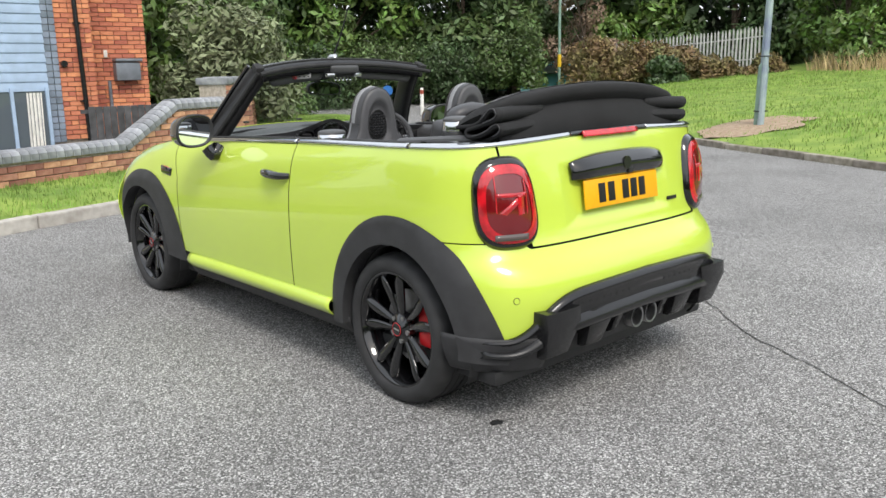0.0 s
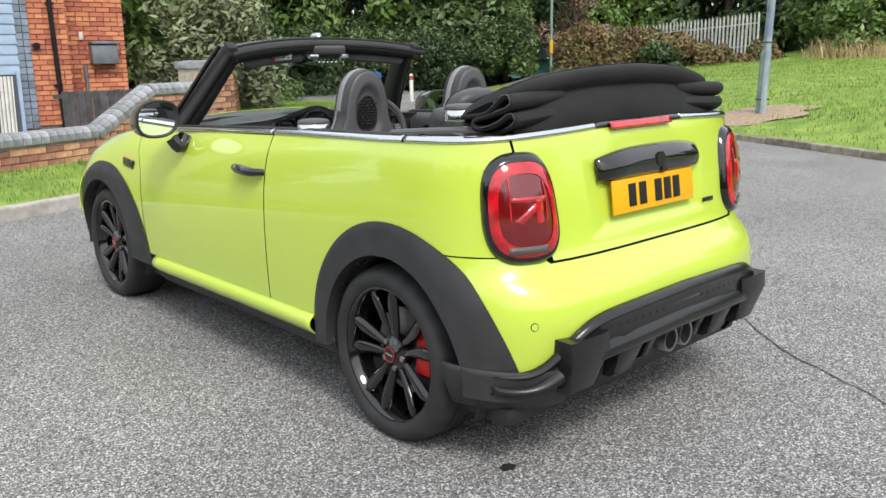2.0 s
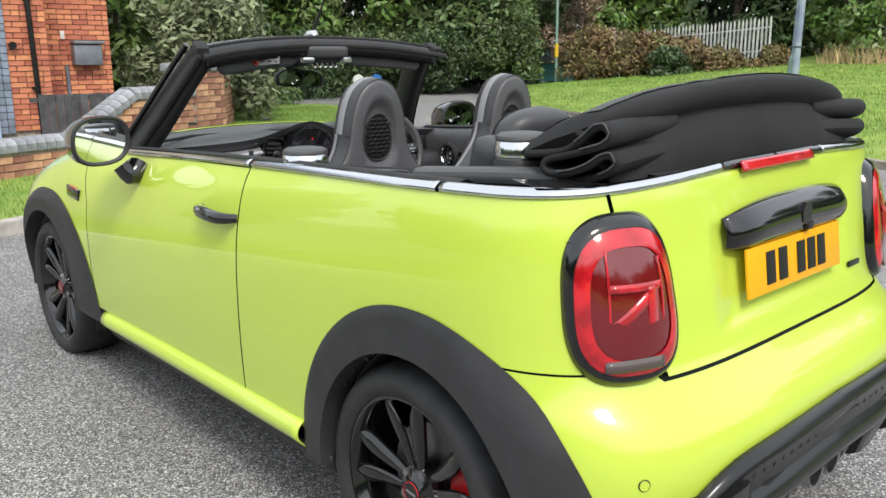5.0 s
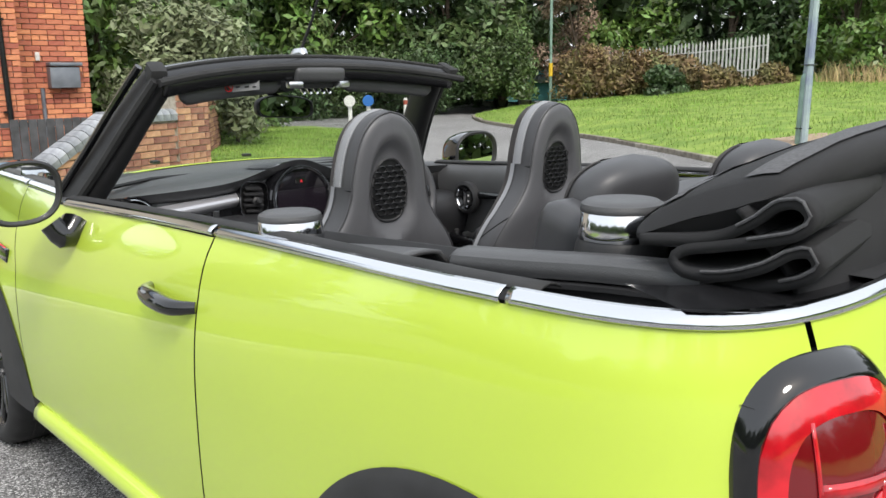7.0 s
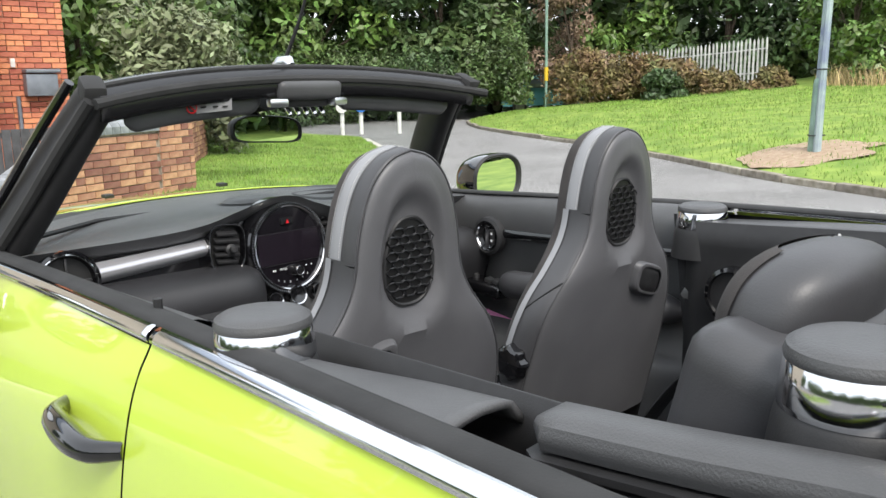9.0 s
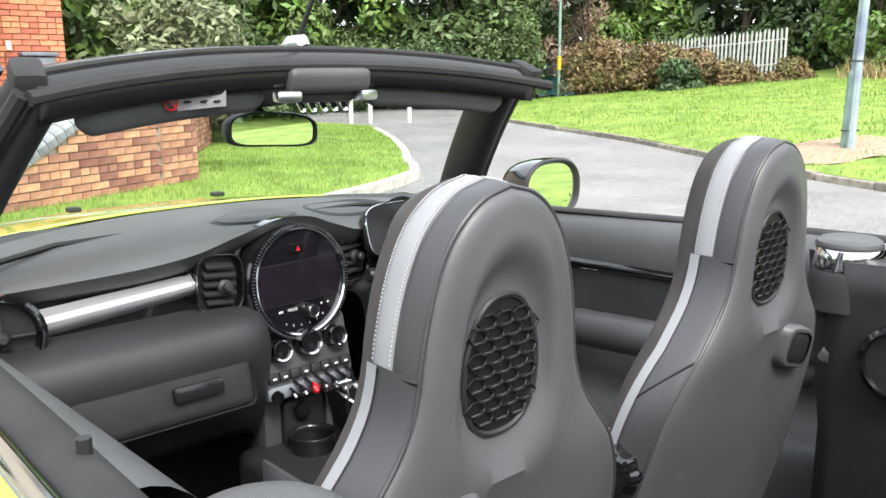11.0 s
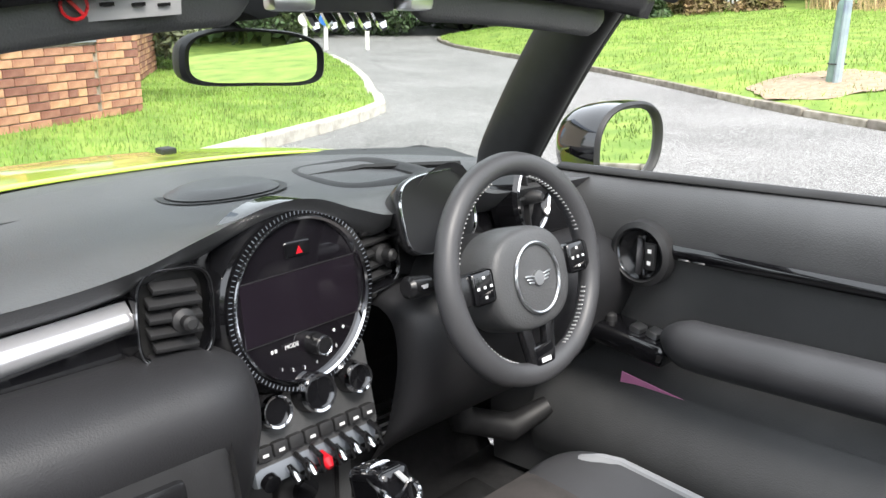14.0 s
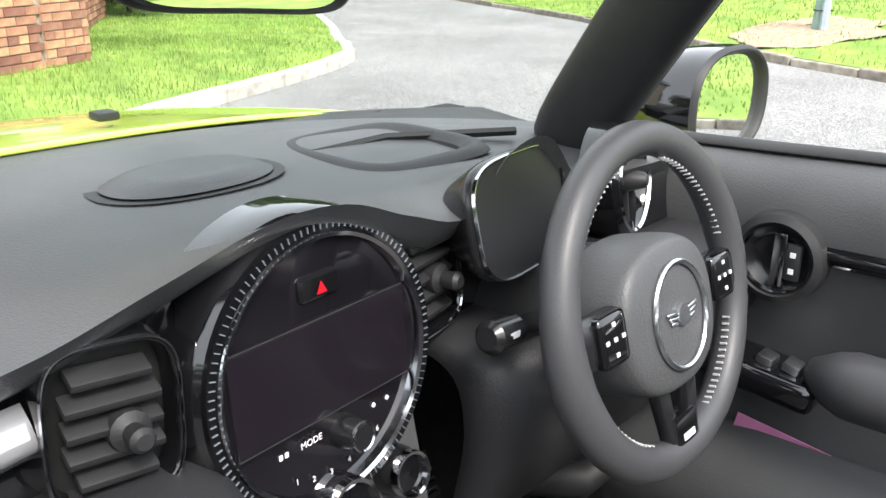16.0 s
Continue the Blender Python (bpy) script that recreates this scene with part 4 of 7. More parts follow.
# bonnet
bonnet = sheet("bonnet", lambda u, v: (lambda y: Vector(((2 * u - 1) * half_width(y, belt(y)), y, belt(y) + (0.075 * (1 - abs(2 * u - 1) ** 2.4)) * (1 if y < 2.9 else max(0.2, 1 - (y - 2.9) * 2)))))(2.12 + v * 1.03), 40, 24, PAINT, car, "lime yellow bonnet", 0.004)
nose = sheet("nose", lambda u, v: (lambda a: Vector((0.7 * math.sin(a) * (1 + 0.12 * math.sin(v * 3.14)), 3.1 + 0.16 * math.cos(a) * (0.6 + 0.4 * math.sin(v * 3.14)), 0.25 + v * 0.45)))((u - 0.5) * 3.1), 30, 12, PAINT, car, "", 0.004)
scuttle = sheet("scuttle", lambda u, v: Vector(((2 * u - 1) * 0.7, 2.04 + v * 0.12 - 0.1 * abs(2 * u - 1) ** 2, 0.985 - 0.03 * abs(2 * u - 1) ** 2 + 0.012 * v)), 24, 3, BLACK_PLASTIC, car, "black wiper scuttle", 0.004)
for x in (0.107, -0.27):
    box("washer_jet", (x, 2.21, 1.012), (0.03, 0.03, 0.012), BLACK_PLASTIC, car, bevel=0.004)
for x0, x1 in ((-0.55, 0.02), (0.05, 0.5)):
    tube("wiper", [(x0, 2.06 - 0.2 * abs(x0), 0.965), ((x0 + x1) / 2, 2.09, 0.974), (x1, 2.1, 0.978)], 0.006, BLACK_PLASTIC, car, "", 6)


# ---- wheel arches ----
def flare(center, rout, a0, a1, side, name="arch_flare"):
    prof = [(0.0, 0.0), (0.03, 0.55), (0.1, 0.95), (0.4, 1.0), (0.75, 0.7), (1.0, 0.25)]

    def fn(u, v):
        a = a0 + (a1 - a0) * u
        rin = 0.352
        if v < 0.16:
            r, depth = rin, 0.07 * (1 - v / 0.16)
            w = 0
        else:
            w = (v - 0.16) / 0.84
            r, depth = rin + (rout(a) - rin) * w, 0
        y, z = center.y + r * math.cos(a) + 0.02 * (1 - w), center.z + r * math.sin(a)
        x = side_x(y, max(z, 0.3)) - 0.014 * (1 - w ** 3) - 0.003
        x = max(x, -0.8685)
        return Vector((x + depth, y, z))
    ob = sheet(name, fn, 48, 12, ARCH_PLASTIC, car, "matt black plastic wheel arch")
    mirror_x(ob)


flare(ARCH_R, lambda a: 0.468 + 0.012 * max(0, -math.cos(a)), -0.1, math.pi + 0.08, -1)
flare(ARCH_F, lambda a: 0.455 + 0.1 * max(0, -math.cos(a)) ** 1.5, -0.15, math.pi + 0.05, -1)
for c in (ARCH_R, ARCH_F):
    liner = sheet("arch_liner", lambda u, v: Vector((-0.80 + v * 0.3, c.y + 0.36 * math.cos(-0.4 + u * 3.9), c.z + 0.36 * math.sin(-0.4 + u * 3.9))), 30, 3, BLACK_PLASTIC, car, "", 0.004)
    mirror_x(liner)
    lin2 = sheet("arch_liner", lambda u, v: Vector((-0.5, c.y + 0.36 * v * math.cos(-0.6 + u * 4.3), c.z + 0.36 * v * math.sin(-0.6 + u * 4.3))), 24, 2, BLACK_PLASTIC, car)
    mirror_x(lin2)


# ---- wheels ----
def wheel(y, side, first=None):
    R, HUB = 0.308, 0.297
    m = Matrix.Translation((side * 0.83, y, HUB)) @ Matrix.Rotation(math.pi if side > 0 else 0, 4, "Z") @ Matrix.Rotation(radians(8 if y < 1 else 31), 4, "X")
    w = new("wheel")
    w.parent = car
    w.matrix_basis = m

    def p(name, bm, mat, parent=w, label=""):
        ob = finish(name, bm, mat, None, label)
        ob.parent = parent
        return ob
    # x = 0 is the outer face; the wheel reaches inwards along +x
    bm = bmesh.new()
    prof = [(0.014, 0.232), (-0.004, 0.236), (-0.012, 0.246), (-0.016, 0.262), (-0.012, 0.28), (0.0, 0.294), (0.014, 0.302), (0.03, 0.3065), (0.1, 0.308), (0.17, 0.306), (0.186, 0.301), (0.2, 0.29), (0.205, 0.26), (0.19, 0.235)]
    n = 96
    rings = []
    for k in range(n):
        a = 2 * math.pi * k / n
        ring = []
        for j, (x, r) in enumerate(prof):
            rr = r
            if r > 0.2995 and k % 4 == 0 and (j in (6, 7, 9, 10)):
                rr -= 0.007
            ring.append(bm.verts.new((x, rr * math.cos(a), rr * math.sin(a))))
        rings.append(ring)
    for k in range(n):
        for j in range(len(prof) - 1):
            bm.faces.new((rings[k][j], rings[(k + 1) % n][j], rings[(k + 1) % n][j + 1], rings[k][j + 1]))
    tyre = p("tyre", bm, TYRE, w, "black low-profile tyre")
    for x in (0.065, 0.1, 0.135):
        bm = bmesh.new()
        add_tube(bm, [(x, 0.3075 * math.cos(a), 0.3075 * math.sin(a)) for a in [i * 2 * math.pi / 64 for i in range(64)]], 0.003, 5, True)
        p("tread_groove", bm, INK, tyre)
    bm = bmesh.new()
    prof = [(0.012, 0.2335), (0.0, 0.2355), (0.0, 0.228), (0.008, 0.222), (0.03, 0.214), (0.06, 0.205), (0.19, 0.2)]
    rings = [[bm.verts.new((x, r * math.cos(2 * math.pi * k / 64), r * math.sin(2 * math.pi * k / 64))) for x, r in prof] for k in range(64)]
    for k in range(64):
        for j in range(len(prof) - 1):
            bm.faces.new((rings[k][j], rings[(k + 1) % 64][j], rings[(k + 1) % 64][j + 1], rings[k][j + 1]))
    rim = p("rim", bm, GLOSS_BLACK, w, "gloss black alloy rim")
    # five pairs of petal spokes
    for k in range(5):
        for sgn in (-1, 1):
            bm = bmesh.new()
            base = 2 * math.pi * k / 5

            def sp(u, v):
                r = 0.045 + u * 0.182
                half = spline([(0, 0.011), (0.35, 0.021), (0.75, 0.026), (1, 0.012)], u)
                mid = sgn * spline([(0, 0.016), (0.5, 0.034), (1.0, 0.058)], u)
                t = (v - 0.5) * 2
                yy = mid + half * t
                xx = spline([(0, 0.03), (0.3, 0.022), (0.8, 0.008), (1, 0.012)], u) + 0.012 * t * t + 0.004 * sgn * t
                return Vector((xx, r * math.cos(base) - yy * math.sin(base), r * math.sin(base) + yy * math.cos(base)))
            add_grid(bm, sp, 14, 6)
            ob = p("spoke", bm, GLOSS_BLACK, rim)
            s = ob.modifiers.new("thick", "SOLIDIFY")
            s.thickness, s.offset = 0.012, -1
    bm = bmesh.new()
    add_tube(bm, [(0.06, 0, 0), (0.03, 0, 0), (0.018, 0, 0), (0.013, 0, 0)], [0.066, 0.06, 0.034, 0.03], 28)
    p("hub", bm, GLOSS_BLACK, rim)
    bm = bmesh.new()
    add_cyl(bm, (0.014, 0, 0), (0.009, 0, 0), 0.027, seg=28)
    cap = p("hub_cap", bm, SATIN_BLACK, rim, "round hub cap with a thin winged emblem")
    bm = bmesh.new()
    add_box(bm, (0.0085, 0, 0), (0.002, 0.034, 0.006), bevel=0.001)
    p("emblem", bm, SATIN_CHROME, cap)
    bm = bmesh.new()
    add_tube(bm, [(0.0095, 0.0265 * math.cos(a), 0.0265 * math.sin(a)) for a in [i * 2 * math.pi / 28 for i in range(28)]], 0.0014, 6, True)
    p("cap_ring", bm, RED_PAINT, cap, "thin red ring")
    for k in range(5):
        a = 2 * math.pi * (k + 0.5) / 5
        bm = bmesh.new()
        add_cyl(bm, (0.03, 0.05 * math.cos(a), 0.05 * math.sin(a)), (0.022, 0.05 * math.cos(a), 0.05 * math.sin(a)), 0.011, seg=6)
        p("wheel_bolt", bm, STEEL, rim)
    bm = bmesh.new()
    add_cyl(bm, (0.085, 0, 0), (0.1, 0, 0), 0.15, seg=48)
    p("brake_disc", bm, STEEL, w, "steel brake disc")
    bm = bmesh.new()
    rot = Matrix.Rotation(radians(-8 if y < 1 else -31), 4, "X")
    s = -1 if side < 0 else 1
    vs = add_box(bm, (0.085, -0.125 * (1 if side < 0 else -1) , 0.03), (0.07, 0.075, 0.17), bevel=0.016)
    bmesh.ops.transform(bm, matrix=rot, verts=bm.verts)
    p("caliper", bm, RED_PAINT, w, "red brake caliper")
    return w


for yy in (0.0, WHEELBASE):
    for sd in (-1, 1):
        w = wheel(yy, sd)
        if sd > 0 and yy == 0.0:
            w.location += Vector((-0.09, 0.055, 0))

# ---- bright waistline trim ----
def trim_strip(name, l0, l1, mat, lo, hi, out, n=60, mirrored=True, label=""):
    def fn(u, v):
        l = l0 + (l1(1.07) if callable(l1) else l1 - 0) * 0 + u * ((l1(1.06) if callable(l1) else l1) - l0)
        z = belt_l(l)
        p = around(l, z)
        q = around(l, z - 0.02)
        n_out = (Vector((q.x, q.y, 0)) - Vector((p.x, p.y, 0)))
        a = math.pi * v
        d = Vector((p.x * 0.9, p.y + 0.0 if l > 0 else 0, 0)).normalized() if l > 0.1 else Vector((-1, 0, 0))
        k = -math.cos(a)
        return p + Vector((0, 0, lo + (hi - lo) * v)) + d * (out * math.sin(a) ** 0.6 - 0.012 * v)
    ob = sheet(name, fn, n, 6, mat, car, label, 0.0)
    s = ob.modifiers.new("thick", "SOLIDIFY")
    s.thickness, s.offset = 0.003, 0
    if mirrored:
        mirror_x(ob)
    return ob


trim_strip("door_trim", -1.72, -0.742, CHROME, 0.001, 0.021, 0.009, label="bright chrome waist strip")
trim_strip("quarter_trim", -0.728, 0.1, CHROME, 0.001, 0.021, 0.009, label="bright chrome waist strip")
trim_strip("rear_trim", 0.112, lambda z: total(1.06) - 0.26, CHROME, 0.001, 0.021, 0.009, label="bright chrome waist strip round the rear")
trim_strip("rear_trim_black", total(1.06) - 0.26, lambda z: total(1.06), GLOSS_BLACK, 0.001, 0.021, 0.009)
seal = sheet("window_seal", lambda u, v: (lambda l: around(l, belt_l(l)) + Vector((0.014 + 0.05 * v, 0, 0.018 + 0.008 * math.sin(v * 3.14))))(-1.75 + u * 1.9), 50, 4, RUBBER, car, "black rubber window seal", 0.003)
mirror_x(seal)
bl = sheet("brake_light", lambda u, v: Vector((-0.2 + u * 0.38, back_y(-0.2 + u * 0.38, 1.045) - 0.016 + 0.01 * v, 1.045 + 0.022 * v)), 20, 4, LAMP_RED, car, "slim red high-level brake light", 0.008)


# ---- tail lamps ----
def tail_lamp():
    # outline in running length and height
    LC, ZC = 0.56, 0.839

    def ring(k, a, out):
        """Point of the lamp's outline, scaled by k."""
        c, s = math.cos(a), math.sin(a)
        e = 2 / 3.0
        x = math.copysign(abs(c) ** e, c)
        z = math.copysign(abs(s) ** e, s)
        half = 0.137 * (1 - 0.07 * z)
        l = LC + x * half * k - 0.03 * z * k
        return around(l, ZC + z * 0.168 * k, out)

    def dome(k0, k1, o0, o1, mat, name, parent, label="", nv=6, pw=1.0):
        def fn(u, v):
            k = k0 + (k1 - k0) * v
            return ring(k, u * 2 * math.pi, o0 + (o1 - o0) * (1 - (1 - v) ** 2 if pw == 1 else v))
        return sheet(name, fn, 72, nv, mat, parent, label, closed_u=True)
    lamp = dome(1.0, 0.84, -0.004, 0.024, GLOSS_BLACK, "tail_lamp", car, "oval red tail lamp in a gloss black surround", 6)
    dome(0.84, 0.03, 0.022, 0.046, LAMP_DARK_RED, "lens", lamp, "dark red lens", 8)
    dome(0.832, 0.64, 0.0245, 0.035, LAMP_RED, "light_ring", lamp, "bright red light guide", 3)
    # flag bars of the light graphic, laid on the lens
    for (a, b, c, d, w) in ((-0.5, 0.1, 0.55, 0.1, 0.06), (0.3, -0.5, 0.3, 0.1, 0.11), (-0.45, -0.5, 0.2, -0.05, 0.09), (-0.45, -0.62, 0.55, -0.62, 0.02), (-0.5, -0.6, -0.5, 0.65, 0.02), (0.56, -0.6, 0.5, 0.5, 0.02)):
        def bar(u, v):
            p, q = a + (c - a) * u, b + (d - b) * u
            n = Vector((-(d - b), c - a)).normalized() * w * (v - 0.5) * 2
            k = (0.84 - min(0.8, math.hypot(p + n.x, q + n.y) * 0.8)) / 0.81
            return around(LC + (p + n.x) * 0.115 - 0.02 * q, ZC + 0.02 + (q + n.y) * 0.13, 0.0235 + 0.024 * (1 - (1 - k) ** 2))
        sheet("light_bar", bar, 10, 2, LAMP_RED, lamp, "", 0.003)
    sheet("reverse_light", lambda u, v: around(LC - 0.05 + u * 0.13, ZC - 0.128 + v * 0.022, 0.0335), 10, 2, LAMP_CLEAR, lamp, "clear reversing light", 0.004)
    return lamp


tl = tail_lamp()
tr = mirror_x(tl)
tr["label"] = "oval red tail lamp in a gloss black surround"
for ch in list(tl.children):
    o = mirror_x(ch)
    o.parent = tr
    if "label" in ch:
        o["label"] = ch["label"]


# ---- boot handle, number plate, badges ----
def on_back(x, z, out):
    return Vector((x, back_y(x, z) - out, z))


handle_bar = sheet("boot_handle", lambda u, v: (lambda x, t: on_back(x + 0.02, 0.935 + 0.1 * (t - 0.5) * (1 - 0.35 * abs(x / 0.33) ** 4) - 0.012 * abs(x / 0.33) ** 2.5, 0.045 * math.sin(math.pi * min(1, t * 0.75 + 0.12)) * (1 - abs(x / 0.335) ** 8)))(-0.33 + u * 0.66, v), 40, 10, GLOSS_BLACK, car, "gloss black boot handle strip", 0.004)
box("camera", (0.05, back_y(0, 0.91) - 0.03, 0.902), (0.03, 0.025, 0.02), BLACK_PLASTIC, car, bevel=0.004)
cyl("badge", on_back(0.02, 0.935, 0.04), on_back(0.02, 0.935, 0.05), 0.026, SATIN_BLACK, car, "round black winged badge", seg=24)
plate = new("number_plate")
plate.parent = car
plate.matrix_basis = Matrix.Translation((0, -0.537, 0.83)) @ Matrix.Rotation(radians(-7.5), 4, "X")


def plate_part(name, bm, mat, label=""):
    ob = finish(name, bm, mat, None, label)
    ob.parent = plate
    return ob


bm = bmesh.new()
add_box(bm, (0, 0, 0), (0.52, 0.006, 0.111), bevel=0.002)
plate_part("plate", bm, PLATE_YELLOW, "yellow reflective number plate")
for x, w in ((-0.165, 0.045), (-0.1, 0.045), (0.0, 0.045), (0.06, 0.045), (0.12, 0.045)):
    bm = bmesh.new()
    add_box(bm, (x + 0.02, -0.0045, 0.0), (w, 0.002, 0.075), bevel=0.0008)
    plate_part("character_bar", bm, INK)
bm = bmesh.new()
add_box(bm, (0.39, back_y(0.39, 0.755) - 0.004, 0.755), (0.075, 0.006, 0.016), bevel=0.003)
part("model_badge", bm, SATIN_BLACK, car, "small dark model badge")

# ---- rear diffuser and bumper trim ----
def diffuser(u, v):
    x = -0.8 + u * 1.6
    top = bumper_edge(x)
    bot = spline([(0, 0.25), (0.45, 0.235), (0.6, 0.22), (0.8, 0.235)], abs(x))
    z = top + (bot - top) * v
    o = spline([(0, 0.0), (0.06, 0.022), (0.12, 0.012), (0.34, 0.008), (0.42, 0.03), (0.52, 0.03), (0.58, 0.0), (0.75, -0.05), (1.0, -0.12)], v)
    return Vector((x, back_y(min(max(x, -0.845), 0.845), max(z, 0.3)) - o - 0.006, z))


dif = sheet("diffuser", diffuser, 90, 26, SATIN_BLACK, car, "satin black rear diffuser", 0.005)
for sd in (-1, 1):
    def corner(u, v):
        l = 0.32 + u * 0.42
        z = 0.37 - 0.01 * u - v * 0.16
        return around(l, max(z, 0.22), 0.014 - 0.05 * v * v)
    if sd < 0:
        cn = sheet("bumper_corner", corner, 20, 8, ARCH_PLASTIC, car, "black lower bumper corner", 0.005)
        mirror_x(cn)
inset = sheet("grille_inset", lambda u, v: (lambda x: on_back(x, 0.51 - v * 0.05 - 0.015 * abs(x / 0.5) ** 3, 0.008))(-0.5 + u), 50, 4, BLACK_PLASTIC, car, "honeycomb grille strip")
for k in range(46):
    x = -0.48 + k * 0.0213
    if abs(x) < 0.13:
        continue
    box("grille_rib", on_back(x, 0.484, 0.012), (0.004, 0.008, 0.05), SATIN_BLACK, car, rot=(0, 28 if k % 2 else -28, 0))
box("fog_lamp", on_back(0.0, 0.485, 0.01), (0.24, 0.012, 0.038), SCREEN, car, "smoked rear fog lamp", bevel=0.006)
def diffuser_block(xc, wt, wb, zt, zb, yo, name, mat):
    """A hanging block of the diffuser, narrower and set back at its foot."""
    bm = bmesh.new()
    ring = []
    for z, w, y0, y1 in ((zt, wt, yo, -0.42), (zt - 0.3 * (zt - zb), wt * 0.97, yo - 0.006, -0.42), (zb + 0.012, wb, yo + 0.03, -0.44), (zb, wb * 0.92, yo + 0.05, -0.46)):
        ring.append([bm.verts.new((xc + sx * w / 2, y, z)) for sx, y in ((-1, y0), (-0.7, y0 - 0.006), (0.7, y0 - 0.006), (1, y0), (1, y1), (-1, y1))])
    for a, b in zip(ring, ring[1:]):
        for k in range(6):
            bm.faces.new((a[k], a[(k + 1) % 6], b[(k + 1) % 6], b[k]))
    bm.faces.new(ring[0])
    bm.faces.new(ring[-1][::-1])
    part(name, bm, mat, car)


for sd in (-1, 1):
    diffuser_block(sd * 0.545, 0.2, 0.13, 0.46, 0.275, -0.665, "diffuser_pod", SATIN_BLACK)
    diffuser_block(sd * 0.31, 0.15, 0.1, 0.43, 0.27, -0.662, "diffuser_fin", SATIN_BLACK)
    diffuser_block(sd * 0.165, 0.05, 0.035, 0.43, 0.29, -0.655, "diffuser_fin", SATIN_BLACK)
for x in (-0.012, 0.09):
    bm = bmesh.new()
    prof = [(0.046, -0.35), (0.046, -0.62), (0.044, -0.638), (0.037, -0.636), (0.036, -0.56), (0.001, -0.52)]
    rings = [[bm.verts.new((x + r * math.cos(2 * math.pi * k / 32), y, 0.325 + r * math.sin(2 * math.pi * k / 32))) for r, y in prof] for k in range(32)]
    for k in range(32):
        for j in range(len(prof) - 1):
            bm.faces.new((rings[k][j], rings[(k + 1) % 32][j], rings[(k + 1) % 32][j + 1], rings[k][j + 1]))
    part("exhaust", bm, STEEL, car, "round polished steel exhaust tip")
for l in (0.62, ):
    bm = bmesh.new()
    p0, p1 = around(l, 0.505, -0.001), around(l, 0.505, 0.003)
    add_cyl(bm, p0, p1, 0.0105, seg=20)
    sn = part("parking_sensor", bm, PAINT, car)
    bm = bmesh.new()
    q = (p1 - p0).normalized()
    t = q.cross(Vector((0, 0, 1)))
    add_tube(bm, [p0 + q * 0.002 + 0.0118 * (math.cos(a) * t + math.sin(a) * Vector((0, 0, 1))) for a in [i * 0.314 for i in range(20)]], 0.0012, 5, True)
    sr = part("sensor_ring", bm, INK, sn)
    o = mirror_x(sn)

# ---- door handle, side scuttle, mirrors ----
bm = bmesh.new()
hp = [Vector((side_x(0.97, 0.85) + 0.006, 0.975, 0.856)), Vector((side_x(0.94, 0.85) - 0.026, 0.935, 0.856)), Vector((side_x(0.85, 0.85) - 0.036, 0.85, 0.854)), Vector((side_x(0.79, 0.85) - 0.03, 0.78, 0.852)), Vector((side_x(0.75, 0.85) + 0.004, 0.745, 0.852))]
add_tube(bm, path_point(hp, 18), [0.013 + 0.008 * math.sin(math.pi * i / 17) for i in range(18)], 10)
dh = part("door_handle", bm, GLOSS_BLACK, car, "gloss black door handle")
mirror_x(dh)
bm = bmesh.new()
add_box(bm, (side_x(2.1, 0.775) - 0.003, 2.1, 0.775), (0.016, 0.13, 0.045), pose(0, 0, 0, 6, 0, 0), bevel=0.006)
sc = part("side_scuttle", bm, GLOSS_BLACK, car, "black side indicator panel")
bm = bmesh.new()
add_box(bm, (side_x(2.1, 0.795) - 0.009, 2.1, 0.793), (0.008, 0.09, 0.01), pose(0, 0, 0, 6, 0, 0), bevel=0.003)
part("indicator", bm, RED_SWITCH, sc, "thin red insert")
mirror_x(sc)


def door_mirror(side, c, gl, size=1.0):
    """Housing centre c; gl is the way that the glass faces."""
    head = new("door_mirror")
    head.parent = car
    g = Vector(gl).normalized()
    q = g.to_track_quat("Z", "Y").to_matrix().to_4x4()
    head.matrix_basis = Matrix.Translation(c) @ q

    def p(name, bm, mat, label=""):
        ob = finish(name, bm, mat, None, label)
        ob.parent = head
        return ob

    def shape(k, a):
        e = 2 / 2.5
        cx, sx = math.cos(a), math.sin(a)
        return math.copysign(abs(cx) ** e, cx) * 0.104 * k * size, math.copysign(abs(sx) ** e, sx) * 0.086 * k * size
    bm = bmesh.new()

    def fn(u, v):
        a = u * 2 * math.pi
        k = spline([(0, 0.02), (0.2, 0.5), (0.5, 0.86), (0.8, 0.99), (1.0, 1.0)], v)
        x, y = shape(k, a)
        return Vector((x, y, -0.165 + 0.17 * spline([(0, 0), (0.2, 0.07), (0.5, 0.3), (0.8, 0.7), (1, 1)], v)))
    add_grid(bm, fn, 40, 12, None, True)
    p("housing", bm, GLOSS_BLACK, "gloss black mirror housing")
    bm = bmesh.new()
    add_grid(bm, lambda u, v: Vector((*shape(1.0 - 0.17 * v, u * 6.28318), 0.005 + 0.012 * math.sin(v * math.pi) - 0.006 * v)), 40, 5, None, True)
    p("bezel", bm, BLACK_PLASTIC, "black plastic bezel")
    bm = bmesh.new()
    vs = [bm.verts.new((*shape(0.84, i * 2 * math.pi / 40), 0.0)) for i in range(40)]
    bm.faces.new(vs)
    p("mirror_glass", bm, MIRROR, "oval mirror glass")
    arm = [Vector(c) + Vector((-0.02 * side, 0.03, -0.06)), Vector(c) + Vector((-0.05 * side, 0.02, -0.1)), Vector((side * 0.8, c[1] + 0.04, belt(c[1]) - 0.03))]
    tube("mirror_arm", path_point(arm, 8), [0.03, 0.03, 0.031, 0.032, 0.034, 0.036, 0.038, 0.04], GLOSS_BLACK, car, "gloss black mirror arm", 12)


